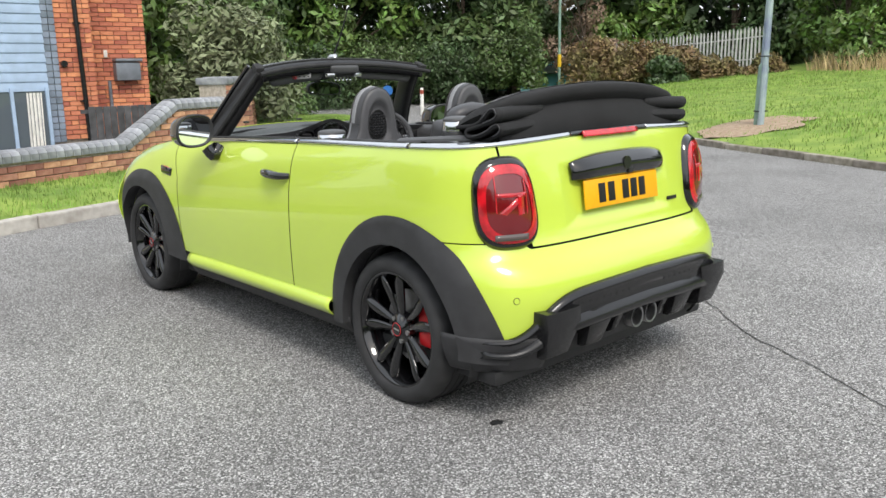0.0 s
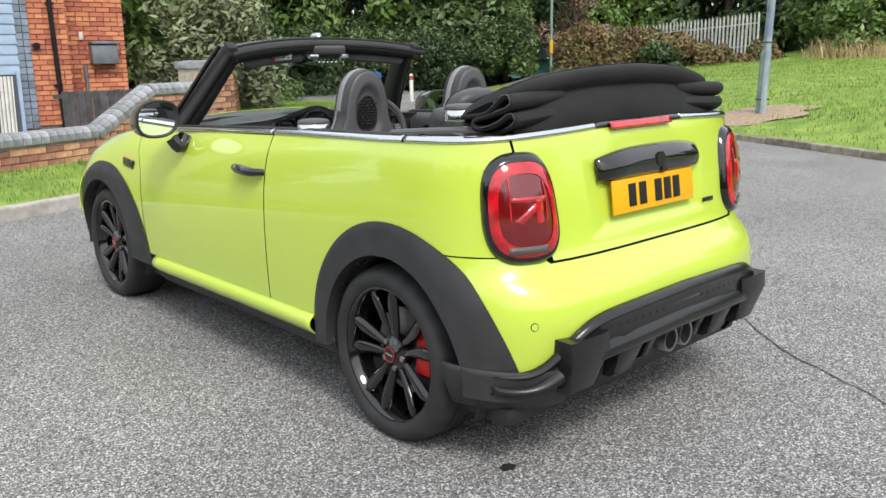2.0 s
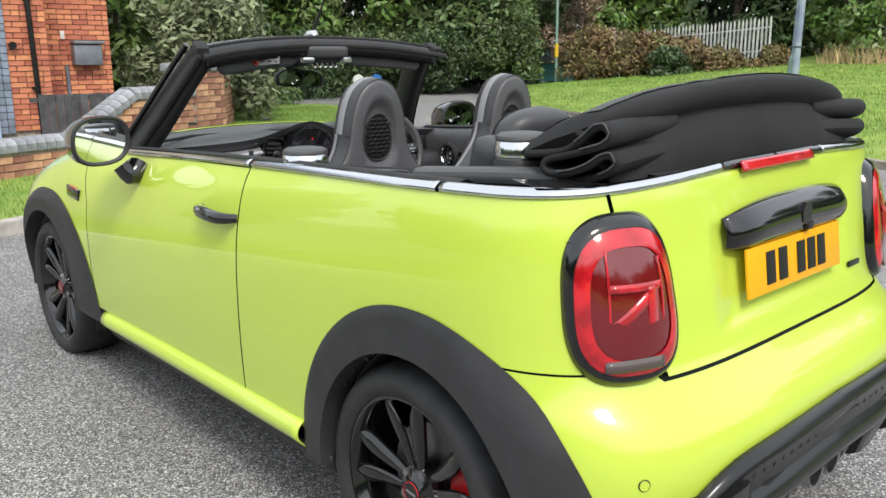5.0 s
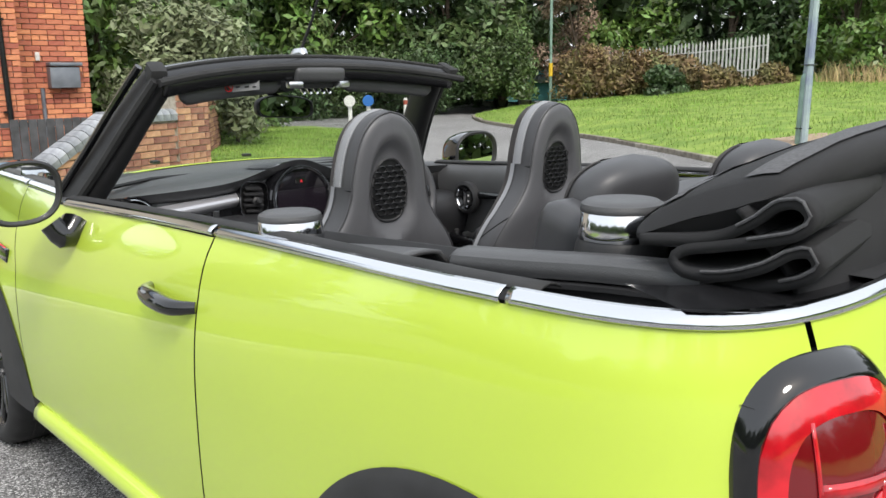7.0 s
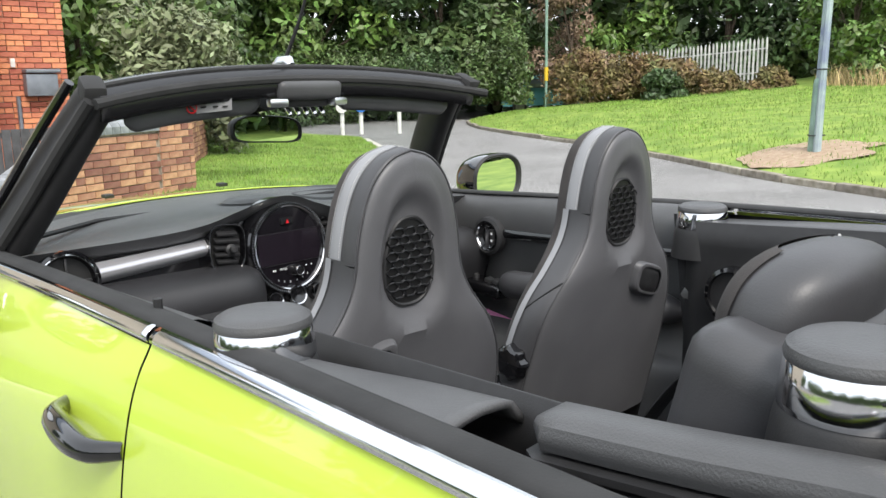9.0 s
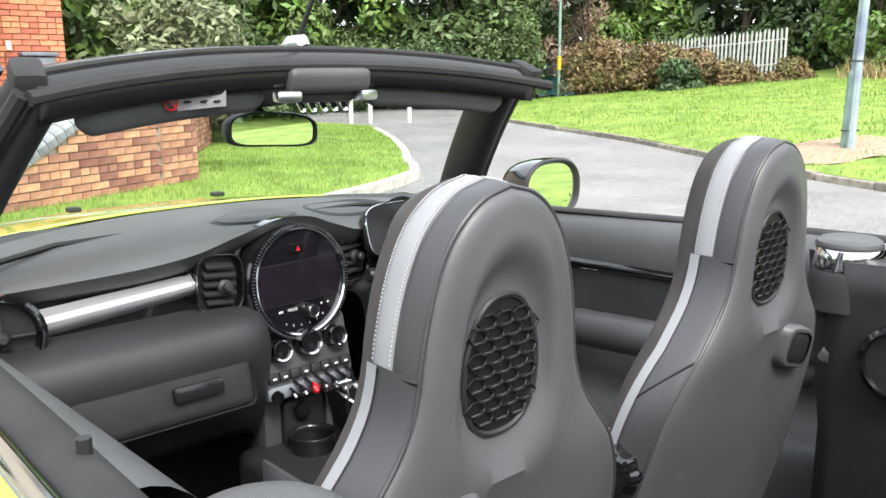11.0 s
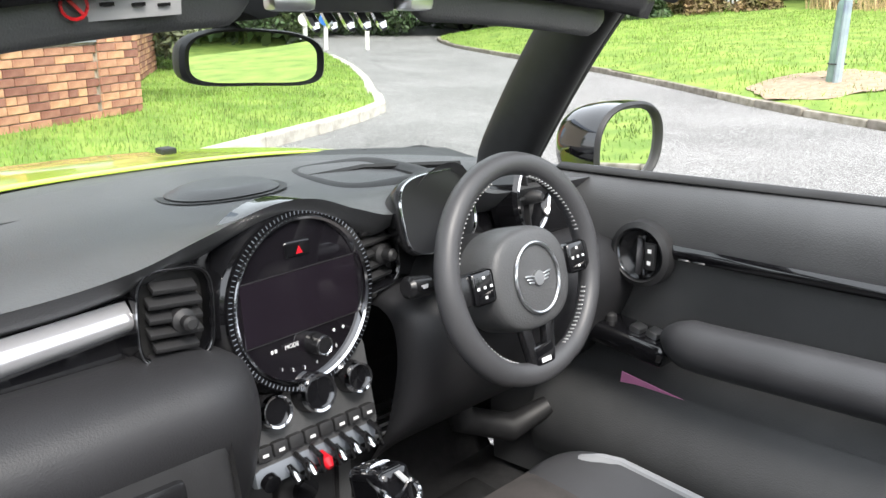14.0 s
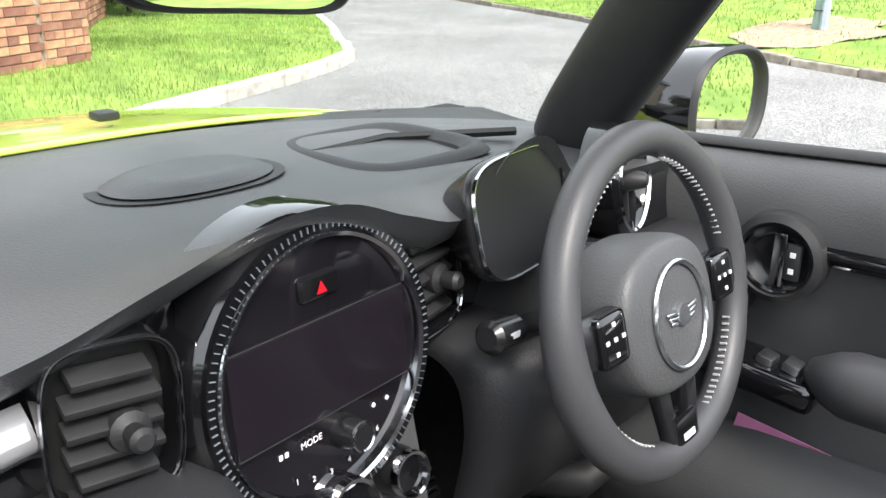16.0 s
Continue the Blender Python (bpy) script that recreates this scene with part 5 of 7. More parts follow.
door_mirror(-1, (-0.89, 1.475, 1.0), (-0.05, -1, 0.02))
door_mirror(1, (0.95, 1.71, 0.966), (-0.14, -1, 0.05), 1.1)

# ---- windscreen frame ----
def header_z(x):
    return 1.36 - 0.045 * (abs(x) / 0.56) ** 2.2


def header_y(x):
    return 1.60 - 0.07 * (abs(x) / 0.56) ** 2


def header_fn(u, v):
    x = -0.555 + u * 1.08
    prof = [(0.0, -0.075, -0.055), (0.18, -0.085, -0.02), (0.34, -0.05, 0.012), (0.6, 0.03, 0.016), (0.8, 0.075, -0.012), (1.0, 0.06, -0.05)]
    dy = spline([(a, b) for a, b, c in prof], v)
    dz = spline([(a, c) for a, b, c in prof], v)
    return Vector((x, header_y(x) + dy, header_z(x) + dz))


sheet("windscreen_header", header_fn, 48, 16, SATIN_BLACK, car, "black windscreen header rail", 0.012)
tube("header_seal", [(x, header_y(x) - 0.085, header_z(x) - 0.015) for x in [-0.57 + i * 0.0475 for i in range(25)]], 0.012, RUBBER, car, "", 8)
tube("header_seal", [(x, header_y(x) - 0.055, header_z(x) + 0.016) for x in [-0.57 + i * 0.0475 for i in range(25)]], 0.007, RUBBER, car, "", 8)


def pillar(side):
    if side > 0:
        a = [Vector(q) for q in ((0.502, 1.545, 1.3), (0.52, 1.62, 1.21), (0.567, 1.735, 1.07), (0.62, 1.825, 0.96), (0.69, 1.87, 0.9))]
    else:
        a = [Vector(q) for q in ((-0.535, 1.515, 1.315), (-0.58, 1.6, 1.21), (-0.636, 1.71, 1.07), (-0.685, 1.8, 0.96), (-0.715, 1.85, 0.9))]
    pts = path_point(a, 14)

    def fn(u, v):
        i = u * 13
        k = min(int(i), 12)
        p = pts[k].lerp(pts[k + 1], i - k)
        w = 0.028 + (0.004 if side > 0 else 0.02) * u
        ang = v * 2 * math.pi
        c, s = math.cos(ang), math.sin(ang)
        e = 0.7
        return p + Vector((side * math.copysign(abs(c) ** e, c) * w, math.copysign(abs(s) ** e, s) * (0.05 + 0.006 * u if side > 0 else 0.062 + 0.02 * u), math.copysign(abs(s) ** e, s) * 0.028))
    sheet("windscreen_pillar", fn, 26, 20, BLACK_PLASTIC, car, "black windscreen pillar")
    out = path_point([p + Vector((side * (0.026 if side > 0 else 0.04), -0.04 if side > 0 else -0.06, -0.01)) for p in a], 14)
    tube("pillar_seal", out, 0.014, RUBBER, car, "rubber seal", 8)
    out = path_point([p + Vector((side * (0.024 if side > 0 else 0.046), 0.03, 0.03)) for p in a], 14)
    tube("pillar_trim", out, 0.011, GLOSS_BLACK, car, "", 8)
    box("roof_catch", (side * 0.51, 1.50, 1.312), (0.045, 0.03, 0.03), SATIN_CHROME, car, "silver roof latch socket", rot=(20, 0, 0), bevel=0.008)
    box("header_end", (side * (0.555 if side < 0 else 0.53), 1.49, 1.325), (0.05, 0.07, 0.05), RUBBER, car, "", rot=(25, 0, side * 10), bevel=0.014)


pillar(-1)
pillar(1)


def screen_fn(u, v):
    t = 2 * u - 1
    xt, xb = 0.53 * t, 0.67 * t
    top = Vector((xt, header_y(xt) + 0.055, header_z(xt) - 0.035))
    bot = Vector((xb, 2.1 - 0.2 * abs(t) ** 2.2, 0.985 - 0.02 * abs(t)))
    return top.lerp(bot, v) + Vector((0, 0.015, 0.02)) * math.sin(math.pi * v)


glass = sheet("windscreen", screen_fn, 24, 12, GLASS, car, "clear curved windscreen glass")
glass.visible_shadow = False
tube("aerial", [(0, 1.625, 1.385), (0.015, 1.56, 1.50), (0.03, 1.49, 1.66)], [0.006, 0.0045, 0.003], BLACK_PLASTIC, car, "thin black whip aerial", 8)
bm = bmesh.new()
add_tube(bm, [(-0.005, 1.67, 1.372), (0, 1.64, 1.386), (0.005, 1.61, 1.39), (0.005, 1.6, 1.38)], [0.012, 0.02, 0.018, 0.012], 12)
part("aerial_base", bm, SATIN_CHROME, car)

# ---- sun visors, roof console, interior mirror ----
def visor(x0, x1):
    w = x1 - x0

    def fn(u, v):
        x = x0 + u * w
        e = min(1, min(u, 1 - u) / 0.09)
        e = 1 - (1 - e) ** 2
        a = v * 2 * math.pi
        xx = max(-1, min(1, x / 0.56))
        return Vector((x, header_y(x) - 0.062 + 0.012 * math.cos(a) * (0.4 + 0.6 * e) + 0.012, header_z(x) - 0.062 + 0.034 * math.sin(a) * (0.35 + 0.65 * e)))
    return sheet("sun_visor", fn, 30, 16, SOFT_DASH, car, "padded black sun visor")


vl = visor(-0.49, -0.125)
vr = visor(0.105, 0.465)
bm = bmesh.new()
add_box(bm, (-0.29, header_y(-0.29) - 0.067, header_z(-0.29) - 0.062), (0.135, 0.003, 0.034), pose(0, 0, 0, 14, -4, -4))
lab = part("warning_label", bm, LABEL_GREY, vl, "pale warning label with a yellow band")
bm = bmesh.new()
add_box(bm, (-0.29, header_y(-0.29) - 0.0662, header_z(-0.29) - 0.0475), (0.135, 0.004, 0.009), pose(0, 0, 0, 14, -4, -4))
part("label_band", bm, YELLOW_BAND, vl)
bm = bmesh.new()
add_tube(bm, [(-0.325 + 0.012 * math.cos(a), header_y(-0.29) - 0.071, header_z(-0.29) - 0.066 + 0.012 * math.sin(a)) for a in [i * 0.4 for i in range(16)]], 0.0016, 5, True)
add_box(bm, (-0.325, header_y(-0.29) - 0.071, header_z(-0.29) - 0.066), (0.022, 0.002, 0.003), pose(0, 0, 0, 0, 45, 0))
part("label_mark", bm, RED_PAINT, vl)
for dx in (-0.02, 0.01, 0.035):
    box("label_print", (-0.275 + dx, header_y(-0.29) - 0.0705, header_z(-0.29) - 0.067 + 0.002), (0.012, 0.002, 0.003), INK, vl, rot=(14, -4, -4), bevel=0.003)
bm = bmesh.new()
add_box(bm, (0, 1.545, 1.325), (0.19, 0.1, 0.05), pose(0, 0, 0, 12, 0, 0), bevel=0.018, seg=3)
roofc = part("roof_console", bm, SOFT_DASH, car, "black overhead console")
bm = bmesh.new()
add_box(bm, (0, 1.56, 1.29), (0.13, 0.08, 0.03), bevel=0.008)
part("console_panel", bm, BLACK_PLASTIC, roofc)
for k in range(5):
    bm = bmesh.new()
    add_tube(bm, [(-0.05 + k * 0.025, 1.545, 1.278), (-0.05 + k * 0.025, 1.53, 1.262), (-0.05 + k * 0.025, 1.525, 1.256)], [0.006, 0.007, 0.004], 8)
    part("toggle", bm, CHROME, roofc, "chrome toggle switch")
for x in (-0.09, 0.09):
    box("reading_lamp", (x, 1.52, 1.288), (0.05, 0.035, 0.022), SATIN_CHROME, roofc, "silver lamp surround", rot=(0, 0, -12 if x < 0 else 12), bevel=0.008)

MC = Vector((0.005, 1.735, 1.213))


def mirror_shape(k, a):
    e = 2 / 3.4
    c, s = math.cos(a), math.sin(a)
    x = math.copysign(abs(c) ** e, c)
    z = math.copysign(abs(s) ** e, s)
    return x * 0.112 * k, z * 0.038 * k - 0.006 * (abs(x) ** 2) * k


MROT = pose(0, 0, 0, -1, 3, -2)
rv = sheet("interior_mirror", lambda u, v: MC + MROT @ Vector((lambda xz: (xz[0], spline([(0, 0.06), (0.4, 0.045), (0.8, 0.01), (0.9, -0.006), (1, 0.0)], v), xz[1]))(mirror_shape(spline([(0, 0.05), (0.4, 0.8), (0.8, 1.0), (0.9, 0.97), (1, 0.87)], v), u * 6.28318))), 44, 14, BLACK_PLASTIC, car, "black framed rear-view mirror", closed_u=True)
bm = bmesh.new()
bm.faces.new([bm.verts.new(MC + MROT @ Vector((lambda xz: (xz[0], -0.001, xz[1]))(mirror_shape(0.875, i * 6.28318 / 40)))) for i in range(40)])
part("mirror_glass", bm, MIRROR, rv, "mirror glass")
tube("stalk", [MC + Vector((0.0, 0.05, 0.02)), MC + Vector((-0.01, 0.09, 0.06)), (0, 1.72, 1.31)], [0.02, 0.028, 0.05], BLACK_PLASTIC, rv, "", 12)


# ---- dashboard ----
def lip_z(x):
    return spline([(-0.7, 0.965), (-0.36, 0.975), (-0.24, 0.988), (-0.15, 1.012), (-0.05, 1.037), (0.02, 1.034), (0.09, 1.008), (0.17, 0.99), (0.23, 1.04), (0.3, 1.045), (0.36, 0.99), (0.5, 0.975), (0.7, 0.965)], x)


def dash_top(u, v):
    x = -0.69 + u * 1.38
    zl = lip_z(x)
    yl = 1.63 + 0.03 * (abs(x) / 0.69) ** 2
    yr = 2.12 - 0.2 * (abs(x) / 0.69) ** 2.4
    w = max(0.0, (v - 0.22) / 0.78)
    if v < 0.22:
        a = v / 0.22 * math.pi / 2
        return Vector((x, yl + 0.03 * (1 - math.sin(a)) - 0.0, zl - 0.035 + 0.035 * math.sin(a) - 0.0 + 0.0)) if v > 0 else Vector((x, yl + 0.05, zl - 0.045))
    t = w * w * (3 - 2 * w)
    y = yl + (yr - yl) * w
    zb_ = 1.0 - 0.035 * (abs(x) / 0.69) ** 2
    return Vector((x, y, zl + (zb_ - zl) * (1 - max(0.0, 1 - w / 0.34) ** 2) - 0.014 * math.sin(math.pi * w)))


dash = sheet("dashboard", dash_top, 90, 34, SOFT_DASH, car, "black soft-grained dashboard")


def dash_face(u, v):
    """Recessed fascia under the lip, down to the knee roll."""
    x = -0.68 + u * 1.36
    z = lip_z(x) - 0.03 - v * (lip_z(x) - 0.03 - 0.85)
    return Vector((x, 1.685 - 0.015 * v, z))


sheet("fascia", dash_face, 40, 8, GLOSS_BLACK, dash, "gloss black fascia panel")


def knee_roll(x0, x1, name, end_in):
    def fn(u, v):
        x = x0 + (x1 - x0) * u
        e = min(1.0, (1 - u if end_in > 0 else u) / 0.16)
        e = math.sqrt(1 - (1 - e) ** 2)
        prof = [(0, 1.68, 0.868), (0.12, 1.62, 0.868), (0.28, 1.565, 0.85), (0.45, 1.545, 0.80), (0.62, 1.56, 0.74), (0.8, 1.6, 0.66), (1.0, 1.68, 0.58)]
        y = spline([(a, b) for a, b, c in prof], v)
        z = spline([(a, c) for a, b, c in prof], v)
        return Vector((x, 1.70 - (1.70 - y) * (0.55 + 0.45 * e), z - 0.03 * (1 - e)))
    return sheet(name, fn, 40, 20, LOWER_DASH, dash, "rounded black lower dashboard", 0.004)


glove = knee_roll(-0.69, -0.105, "lower_dash", 1)
bm = bmesh.new()
add_box(bm, (-0.36, 1.548, 0.75), (0.36, 0.02, 0.11), pose(0, 0, 0, -12, 0, 0), bevel=0.02, seg=3)
gb = part("glovebox_lid", bm, BLACK_PLASTIC, dash, "black glovebox lid")
bm = bmesh.new()
add_box(bm, (-0.30, 1.533, 0.755), (0.1, 0.018, 0.03), pose(0, 0, 0, -12, 0, 0), bevel=0.008)
part("latch", bm, SATIN_BLACK, gb)
knee_roll(0.15, 0.69, "lower_dash", -1)
# bright fascia blade: the sky's reflection is put into its pale colour
sheet("fascia_blade", lambda u, v: Vector((-0.62 + u * 0.385, 1.679 - 0.02 * math.sin(math.pi * v) - 0.004, 0.862 + 0.036 * u + v * (0.056 - 0.012 * u))), 30, 8, SKY_SHEEN_TRIM, dash, "gloss fascia blade coloured pale silver for the reflected sky")
tube("fascia_line", [(-0.62, 1.675, 0.938), (-0.235, 1.668, 0.962)], 0.0025, SATIN_CHROME, dash, "", 6)
sheet("fascia_blade", lambda u, v: Vector((0.215 + u * 0.12, 1.679 - 0.012 * math.sin(math.pi * v), 0.915 + v * 0.035)), 10, 6, SKY_SHEEN_TRIM, dash, "gloss fascia blade coloured pale silver for the reflected sky")

# upper dash details: speaker, head-up display well, vents
HUDC = Vector((0.34, 1.925, 0.978))


def ring_xy(c, rx, ry, k, a, e=0.62):
    cx, sx = math.cos(a), math.sin(a)
    return Vector((c.x + math.copysign(abs(cx) ** e, cx) * rx * k, c.y + math.copysign(abs(sx) ** e, sx) * ry * k, c.z))


sheet("hud_surround", lambda u, v: ring_xy(HUDC, 0.12, 0.115, 1 - 0.36 * v, u * 6.28318, 0.5) + Vector((0, 0, 0.01 * math.sin(math.pi * min(1, v * 1.3)) - 0.03 * max(0, v - 0.8) * 5)), 48, 10, BLACK_PLASTIC, dash, "black head-up display surround", closed_u=True)
bm = bmesh.new()
bm.faces.new([bm.verts.new(ring_xy(HUDC, 0.12, 0.115, 0.65, i * 6.28318 / 40) - Vector((0, 0, 0.016))) for i in range(40)])
part("hud_lens", bm, SCREEN, dash, "dark display lens")
SPK = Vector((0.06, 1.935, 0.984))
sheet("speaker_cover", lambda u, v: ring_xy(SPK, 0.098, 0.06, 1 - v, u * 6.28318, 0.9) + Vector((0, 0, 0.006 + 0.012 * math.sin(math.pi / 2 * min(1, v * 2.5)))), 44, 8, SOFT_DASH, dash, "oval centre speaker cover", closed_u=True)
sheet("speaker_slot", lambda u, v: ring_xy(SPK, 0.112, 0.07, 1 - 0.16 * v, u * 6.28318, 0.9) + Vector((0, 0, 0.004)), 44, 2, INK, dash, "", closed_u=True)
for x0, x1 in ((-0.6, -0.2), (-0.16, 0.1), (0.2, 0.55)):
    tube("demist_slot", [(x0, 1.98 - 0.2 * (x0 / 0.69) ** 2, 0.977), ((x0 + x1) / 2, 2.02 - 0.2 * ((x0 + x1) / 1.38) ** 2, 0.981), (x1, 2.0 - 0.2 * (x1 / 0.69) ** 2, 0.978)], 0.007, INK, dash, "", 6)

# round centre instrument
CI = Vector((-0.004, 1.652, 0.893))
CROT = pose(0, 0, 0, -6, 0, 4)


def disc_ring(name, profile, mat, parent, label="", n=72, c=CI, rot=CROT):
    bm = bmesh.new()
    add_grid(bm, lambda u, v: c + rot @ Vector((lambda r, y: (r * math.cos(u * 6.28318), y, r * math.sin(u * 6.28318)))(*[lerp([(i / (len(profile) - 1), p[j]) for i, p in enumerate(profile)], v) for j in (0, 1)])), n, (len(profile) - 1) * 2, None, True)
    return part(name, bm, mat, parent, label)


ci = disc_ring("centre_instrument", [(0.139, 0.05), (0.138, 0.012), (0.134, -0.005), (0.127, -0.014)], GLOSS_BLACK, dash, "large round gloss black centre display")
disc_ring("light_band", [(0.1275, -0.012), (0.1265, -0.019), (0.117, -0.019)], GLOSS_BLACK, ci)
for k in range(110):
    a = k * 6.28318 / 110
    r0, r1 = 0.1185, 0.1255
    bm = bmesh.new()
    add_box(bm, (0, 0, 0), (0.0052, 0.0012, 0.0008))
    bmesh.ops.transform(bm, matrix=Matrix.Translation(CI) @ CROT @ Matrix.Translation((0.122 * math.cos(a), -0.0195, 0.122 * math.sin(a))) @ Matrix.Rotation(-a, 4, "Y"), verts=bm.verts)
    part("tick", bm, GREY_METAL, ci, smooth=False)
disc_ring("chrome_ring", [(0.117, -0.018), (0.1155, -0.022), (0.112, -0.02), (0.1105, -0.012)], CHROME, ci, "chrome bezel ring")
disc_ring("display_glass", [(0.1105, -0.012), (0.05, -0.0105), (0.001, -0.01)], SCREEN, ci, "black display glass")


def on_disc(name, x, z, w, h, mat, d=0.0022, bevel=0.0006, rot=0):
    bm = bmesh.new()
    add_box(bm, (0, 0, 0), (w, d, h), pose(0, 0, 0, 0, rot, 0), bevel=bevel, seg=1)
    bmesh.ops.transform(bm, matrix=Matrix.Translation(CI) @ CROT @ Matrix.Translation((x, -0.0125, z)), verts=bm.verts)
    return part(name, bm, mat, ci, smooth=False)


on_disc("screen", 0, 0.0, 0.2, 0.085, material("screen_off", (0.012, 0.009, 0.013), 0.12), 0.002)
on_disc("panel_line", 0, 0.0435, 0.2, 0.0008, BLACK_PLASTIC)
on_disc("panel_line", 0, -0.0435, 0.2, 0.0008, BLACK_PLASTIC)
on_disc("hazard_switch", 0.0, 0.072, 0.044, 0.022, GLOSS_BLACK, 0.006, 0.0028)
bm = bmesh.new()
tri = [bm.verts.new(CI + CROT @ Vector((x, -0.0168, 0.071 + z))) for x, z in ((-0.006, -0.005), (0.006, -0.005), (0, 0.006))]
bm.faces.new(tri)
part("hazard_mark", bm, RED_SWITCH, ci, "red warning triangle")


def lettering(text, x, z, size, parent, mat, c=CI, rot=CROT, off=-0.0145):
    cu = bpy.data.curves.new("lettering", "FONT")
    cu.body, cu.size, cu.align_x = text, size, "CENTER"
    cu.extrude = 0.0002
    tmp = new("lettering_curve", cu)
    me = bpy.data.meshes.new_from_object(tmp.evaluated_get(bpy.context.evaluated_depsgraph_get()))
    bpy.data.objects.remove(tmp)
    me.materials.clear()
    me.materials.append(mat)
    me.transform(Matrix.Translation(c) @ rot @ Matrix.Translation((x, off, z)) @ Matrix.Rotation(radians(90), 4, "X"))
    ob = new("lettering", me)
    ob.parent = parent
    return ob


lettering("MODE", -0.028, -0.06, 0.0085, ci, WHITE_INK)
for i, (ch, x, z) in enumerate((("1", -0.048, -0.088), ("2", -0.03, -0.094), ("3", -0.01, -0.097), ("4", 0.012, -0.096), ("5", 0.032, -0.091), ("6", 0.05, -0.083))):
    lettering(ch, x, z, 0.0075, ci, WHITE_INK)
for x in (-0.06, -0.054):
    on_disc("symbol", x, -0.058, 0.004, 0.005, WHITE_INK, 0.001)
for x, r in ((0.05, 0), (0.068, 0)):
    on_disc("symbol", x, -0.058, 0.004, 0.004, WHITE_INK, 0.001, 0.0003, 45)
bm = bmesh.new()
add_tube(bm, [CI + CROT @ Vector((0.012, y, -0.066)) for y in (-0.01, -0.022, -0.034, -0.036)], [0.0165, 0.0155, 0.0145, 0.012], 28)
vk = part("volume_knob", bm, SATIN_BLACK, ci, "black rotary knob with chrome edge")
bm = bmesh.new()
add_tube(bm, [CI + CROT @ Vector((0.012 + 0.0125 * math.cos(a), -0.0362, -0.066 + 0.0125 * math.sin(a))) for a in [i * 0.2244 for i in range(28)]], 0.0012, 5, True)
part("knob_ring", bm, CHROME, vk)


# ---- air vents ----
def square_vent(c, yaw):
    rot = pose(0, 0, 0, -6, 4 if yaw < 0 else -3, yaw)

    def shp(k, a, ex=0.5):
        cx, sx = math.cos(a), math.sin(a)
        return math.copysign(abs(cx) ** ex, cx) * 0.045 * k, math.copysign(abs(sx) ** ex, sx) * 0.056 * k
    fr = sheet("air_vent", lambda u, v: c + rot @ Vector((lambda q: (q[0], spline([(0, 0.03), (0.35, -0.008), (0.7, -0.01), (1, 0.01)], v), q[1]))(shp(1.12 - 0.18 * v, u * 6.28318))), 48, 8, GLOSS_BLACK, dash, "air vent with a bright rim", closed_u=True)
    sheet("rim", lambda u, v: c + rot @ Vector((lambda q: (q[0], -0.0115 - 0.003 * math.sin(math.pi * v), q[1]))(shp(1.09 - 0.06 * v, u * 6.28318))), 48, 3, CHROME, fr, "chrome rim", closed_u=True)
    bm = bmesh.new()
    bm.faces.new([bm.verts.new(c + rot @ Vector((lambda q: (q[0], 0.012, q[1]))(shp(1.0, i * 6.28318 / 40)))) for i in range(40)])
    part("backing", bm, INK, fr)
    for k in range(5):
        z = -0.036 + k * 0.018
        bm = bmesh.new()
        add_box(bm, (0, 0, 0), (0.068 if abs(k - 2) < 2 else 0.056, 0.02, 0.0075), pose(0, 0, 0, 25, 0, 0), bevel=0.003)
        bmesh.ops.transform(bm, matrix=Matrix.Translation(c) @ rot @ Matrix.Translation((0, -0.004, z)), verts=bm.verts)
        part("slat", bm, BLACK_PLASTIC, fr)
    bm = bmesh.new()
    add_tube(bm, [c + rot @ Vector((0.008, y, -0.006)) for y in (0.0, -0.016, -0.02, -0.036, -0.04)], [0.015, 0.015, 0.008, 0.0095, 0.006], 14)
    part("vent_knob", bm, BLACK_PLASTIC, fr)


square_vent(Vector((-0.187, 1.652, 0.918)), -6)
square_vent(Vector((0.15, 1.675, 0.925)), 8)


def round_vent(c, rot):
    v = disc_ring("round_vent", [(0.075, 0.03), (0.073, -0.012), (0.066, -0.018), (0.06, -0.008), (0.055, 0.01)], GLOSS_BLACK, dash, "round gloss black air vent", 48, c, rot)
    disc_ring("rim", [(0.0655, -0.0185), (0.063, -0.021), (0.0605, -0.017)], CHROME, v, "chrome rim", 48, c, rot)
    disc_ring("backing", [(0.056, 0.008), (0.001, 0.008)], INK, v, "", 32, c, rot)
    for a in (0, math.pi / 2):
        bm = bmesh.new()
        add_box(bm, (0, 0, 0), (0.108, 0.012, 0.005), pose(0, 0, 0, 0, math.degrees(a), 0), bevel=0.0015)
        bmesh.ops.transform(bm, matrix=Matrix.Translation(c) @ rot @ Matrix.Translation((0, -0.002, 0)), verts=bm.verts)
        part("slat", bm, BLACK_PLASTIC, v)
    bm = bmesh.new()
    add_tube(bm, [c + rot @ Vector((0, y, 0)) for y in (0.0, -0.012, -0.03, -0.034)], [0.016, 0.014, 0.01, 0.006], 14)
    part("vent_knob", bm, BLACK_PLASTIC, v)


round_vent(Vector((-0.595, 1.645, 0.895)), pose(0, 0, 0, -6, 0, -8))
round_vent(Vector((0.50, 1.665, 0.955)), pose(0, 0, 0, -8, 0, 14))

# ---- climate controls and switch bank ----
bm = bmesh.new()
add_box(bm, (0, 1.668, 0.73), (0.23, 0.07, 0.14), pose(0, 0, 0, -14, 0, 0), bevel=0.012)
add_box(bm, (0, 1.7, 0.56), (0.19, 0.08, 0.24), bevel=0.012)
cs = part("centre_panel", bm, SOFT_DASH, dash, "black centre stack")


